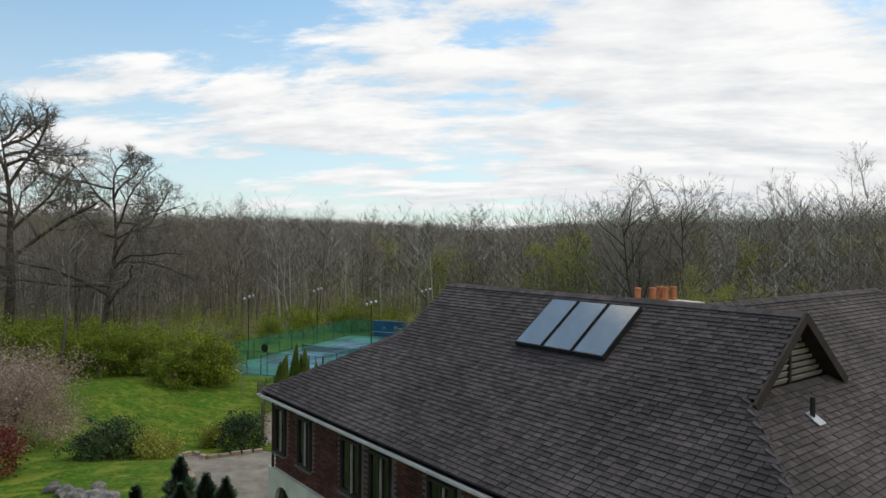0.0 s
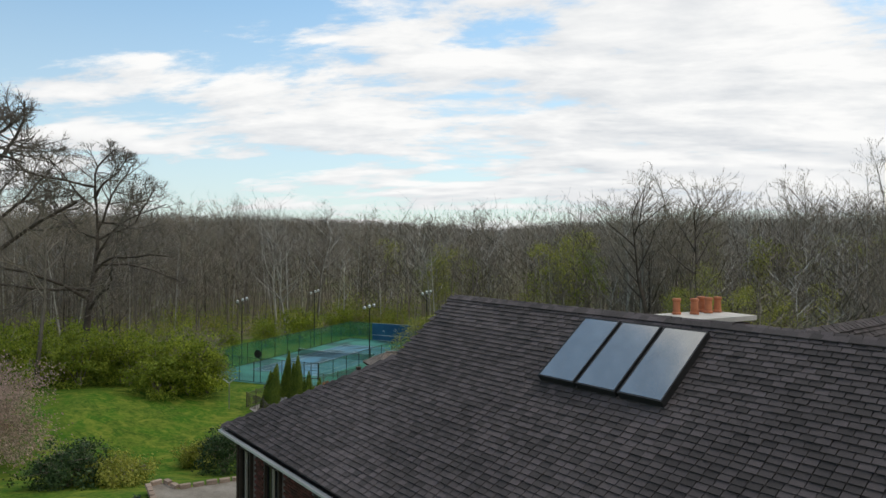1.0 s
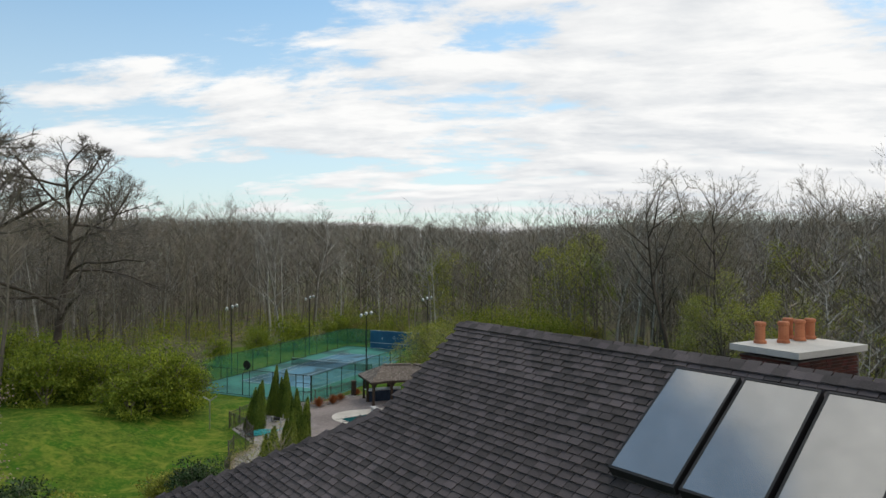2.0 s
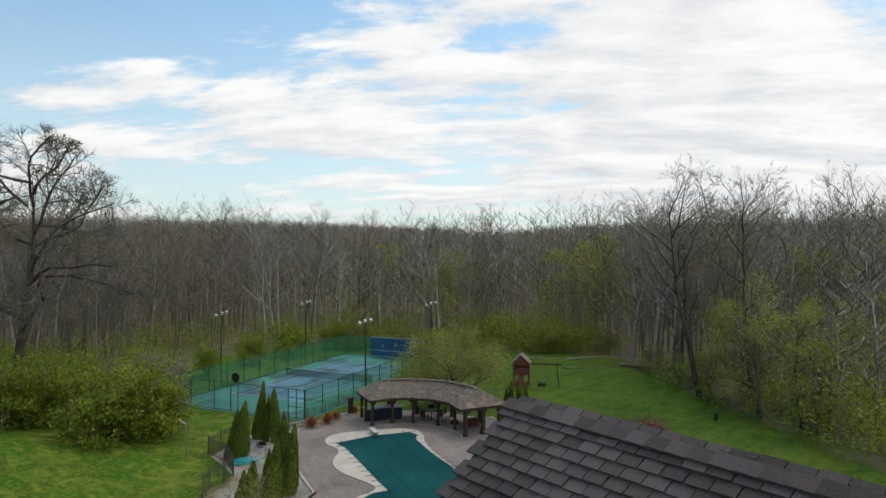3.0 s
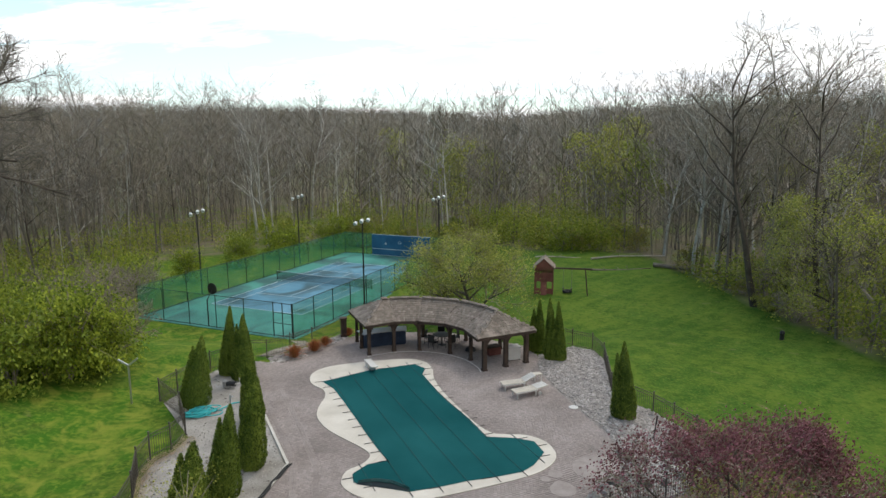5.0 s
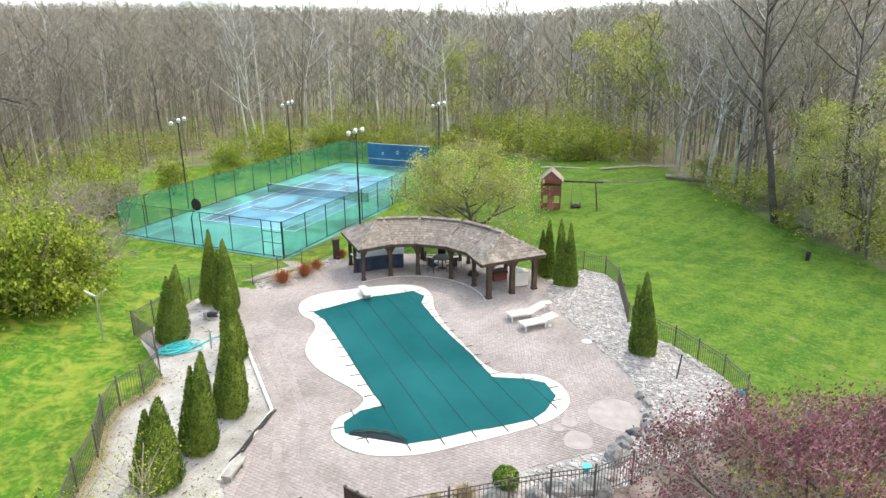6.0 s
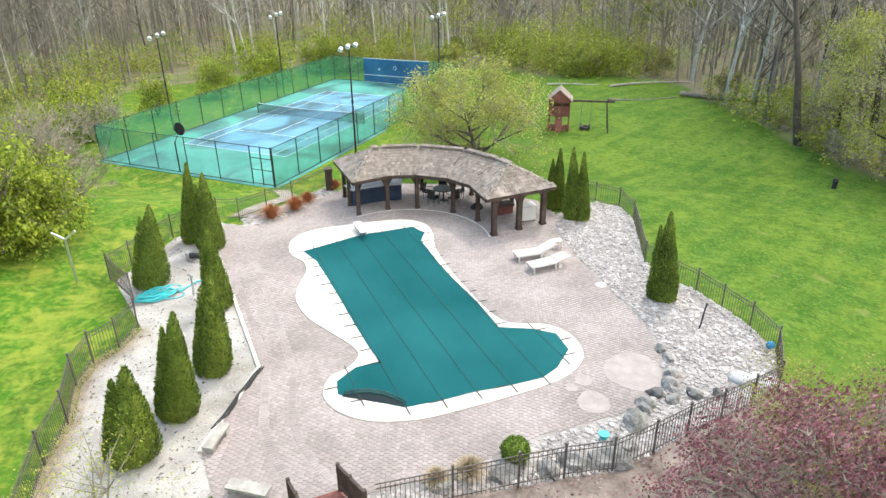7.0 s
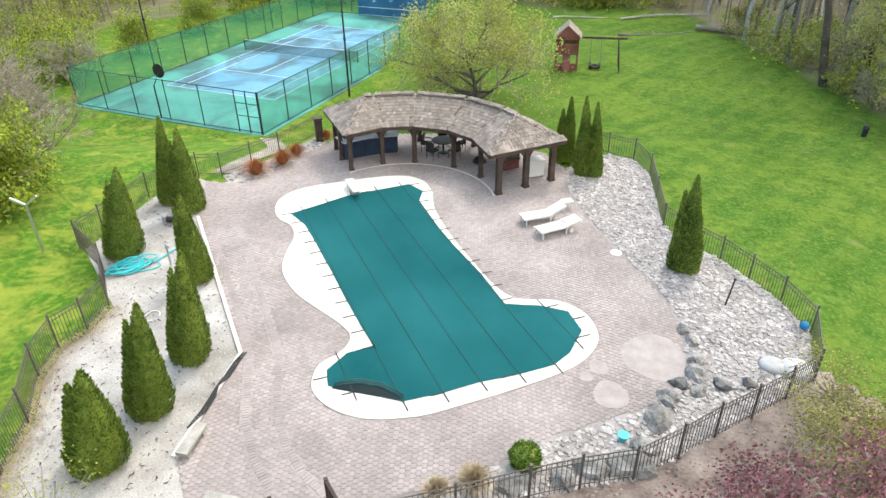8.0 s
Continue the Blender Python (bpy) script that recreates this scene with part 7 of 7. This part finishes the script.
    while n < 260:
        x, y = rng.uniform(-17, -8.5), rng.uniform(44.5, 64)
        if not inside(x, y, BED_LEFT):
            continue
        n += 1
        r, a = rng.uniform(0.02, 0.09), rng.uniform(0, 6.283)
        litter.tube([(x, y, 0.012), (x + r * math.cos(a), y + r * math.sin(a), 0.03), (x + 2 * r * math.cos(a + 0.5), y + 2 * r * math.sin(a + 0.5), 0.014)], [0.008, 0.02, 0.005], 4)
    tagged(new("leaf_litter", litter.mesh("leaf_litter", DARK_BARK)), "dark bits of bark and leaf litter on gravel", "litter", kind="stuff")
    # round boxwood, dry grasses and rust tufts in the beds
    bx = thing("boxwood", pose(0.18, 47.3, 0.0), "clipped round green boxwood on white stones", "shrub")
    rng = random.Random(8)
    core = [Vector((math.cos(a) * math.sin(b), math.sin(a) * math.sin(b), math.cos(b))) * 0.40 + Vector((0, 0, 0.42)) for a, b in [(rng.uniform(0, 6.283), math.acos(rng.uniform(-0.7, 1))) for _ in range(500)]]
    part("leaves", leaf_cloud(core, 4200, 0.026, 0.03, rng), LEAF_BOX, bx)
    part("core", Build().lathe([(0.05, 0.0), (0.3, 0.15), (0.37, 0.42), (0.28, 0.66), (0.05, 0.78)], (0, 0, 0), 12), LEAF_CYPRESS, bx)
    for i, (x, y, s, m, lab) in enumerate(((-1.14, 46.75, 0.75, DRY_GRASS, "dry tan ornamental grass tuft"), (-2.1, 46.4, 0.6, DRY_GRASS, "dry tan ornamental grass tuft"), (-12.3, 65.6, 1.2, RUST_GRASS, "rust-orange dried grass tuft"), (-11.3, 66.9, 1.1, RUST_GRASS, "rust-orange dried grass tuft"), (-10.9, 68.2, 0.85, RUST_GRASS, "rust-orange dried grass tuft"), (-9.7, 70.4, 0.8, RUST_GRASS, "rust-orange dried grass tuft"))):
        g = thing("grass_tuft", pose(x, y, 0.0), lab, "ornamental grass", "grass tufts")
        b = Build()
        for j in range(620):
            a, o = rng.uniform(0, 6.283), rng.random()
            tip = Vector((math.cos(a) * s * o * 0.9, math.sin(a) * s * o * 0.9, s * (0.72 - 0.5 * o * o) * rng.uniform(0.7, 1.15)))
            base = Vector((math.cos(a) * 0.12 * o, math.sin(a) * 0.12 * o, 0))
            w = Vector((-math.sin(a), math.cos(a), 0)) * 0.008
            k = len(b.v)
            mid = base.lerp(tip, 0.6) + Vector((0, 0, 0.12 * s))
            b.v += [tuple(base - w), tuple(base + w), tuple(mid + w), tuple(mid - w), tuple(tip)]
            b.f += [(k, k + 1, k + 2, k + 3), (k + 3, k + 2, k + 4)]
        part("tuft", b, m, g)


def spruce(x, y, h, seed):
    rng = random.Random(seed)
    t = thing("spruce", pose(x, y, land(x, y)), "small dark conifer with pointed tops beside the patio", "conifer", "conifers by the patio")
    part("trunk", Build().tube([(0, 0, -0.2), (0, 0, h)], [0.07, 0.01], 6), BARK, t)
    b = Build()
    for i in range(2600):
        u = rng.random() ** 0.7
        z = h * (0.06 + 0.94 * (1 - u))
        r = 0.52 * h * u * rng.uniform(0.5, 1.0) * (0.75 + 0.25 * math.sin(z * 9))
        a = rng.uniform(0, 6.283)
        c = Vector((math.cos(a) * r, math.sin(a) * r, z))
        o = Vector((math.cos(a), math.sin(a), 0.5)).normalized() * 0.16
        w = Vector((-math.sin(a), math.cos(a), 0)) * 0.045
        b.quad(c - o * 0.4 - w, c - o * 0.4 + w, c + o + w * 0.3, c + o - w * 0.3)
    part("needles", b, LEAF_CONIFER, t)


build_specimens()


def make_arborvitae(seed, h, w, lobes, lean):
    """A clipped column of upright sprays, with one or two leaders; lean: how far the top stands off the foot."""
    rng = random.Random(seed)
    t = thing("arborvitae", Matrix(), "tall dark green pointed arborvitae in the gravel bed", "evergreen", "arborvitae on the terrace")
    part("trunk", Build().tube([(0, 0, -0.1), (lean * 0.25, 0, h * 0.5)], [0.07, 0.03], 6), BARK, t)
    core, spray = Build(), Build()
    for lx, ly, lh, lw in lobes:
        prof = lambda s: lw * 1.06 * (1 - s) ** 0.78 * min(1.0, 0.80 + 1.6 * s)
        at = lambda s: lx + lean * s * lh / h
        cuts = (0, 0.06, 0.15, 0.3, 0.5, 0.7, 0.85, 0.97)
        core.tube([(at(s), ly, lh * s + 0.04) for s in cuts], [max(0.02, prof(s) * 0.82) for s in cuts], 12)
        n = int(6500 * lh * lw / (h * w))
        for i in range(n):
            s = 1 - math.sqrt(rng.random()) if rng.random() < 0.8 else rng.random()
            a = rng.uniform(0, 6.283)
            bump = 1 + 0.16 * noise.noise((math.cos(a) * 2.2 + seed, math.sin(a) * 2.2, s * lh * 1.3)) + 0.10 * noise.noise((math.cos(a) * 6 + seed, math.sin(a) * 6, s * lh * 4.5))
            r = prof(s) * bump * rng.uniform(0.86, 1.05)
            c = Vector((at(s) + math.cos(a) * r, ly + math.sin(a) * r, lh * s + 0.03))
            up = Vector((math.cos(a) * 0.45, math.sin(a) * 0.45, 0.85)).normalized() * rng.uniform(0.05, 0.115)
            side = Vector((-math.sin(a), math.cos(a), 0))
            side = (side * math.cos(0.9) + Vector((math.cos(a), math.sin(a), 0)) * math.sin(rng.uniform(-1.2, 1.2))).normalized() * rng.uniform(0.02, 0.042)
            spray.quad(c - side * 0.6, c + side * 0.6, c + up + side * 0.5, c + up - side * 0.5)
    part("core", core, LEAF_CYPRESS, t, smooth=True)
    part("foliage", spray, LEAF_CYPRESS, t, "feathery upright green sprays")
    return t


def build_arborvitae():
    rows = ((-11.3, 47.1, 3.25, 0.86, 1, 0.4), (-10.72, 49.05, 3.86, 0.72, 1, 0.5), (-10.42, 51.45, 4.02, 0.70, 1, 0.5), (-11.84, 56.0, 3.58, 0.62, 1, 0.0), (-15.55, 57.75, 3.84, 0.84, 1, 0.6), (-14.3, 61.75, 3.88, 0.74, 1, 0.1), (-15.5, 62.5, 4.16, 0.56, 0, 0.35),
            (4.2, 65.95, 3.94, 0.48, 0, -0.15), (4.72, 65.75, 3.76, 0.42, 0, -0.15), (3.58, 67.55, 3.4, 0.44, 0, 0), (3.2, 67.5, 2.8, 0.36, 0, 0), (6.9, 57.2, 3.92, 0.64, 1, -0.2))
    for i, (x, y, h, w, twin, lean) in enumerate(rows):
        lobes = [(0.0, 0.0, h, w)]
        if twin:
            lobes = [(0.06, 0.0, h, w * 0.92), (-0.45 * w, 0.03, h * 0.85, w * 0.55)]
        make_arborvitae(500 + i, h, w, lobes, lean).matrix_world = pose(x, y, -0.02)


build_arborvitae()
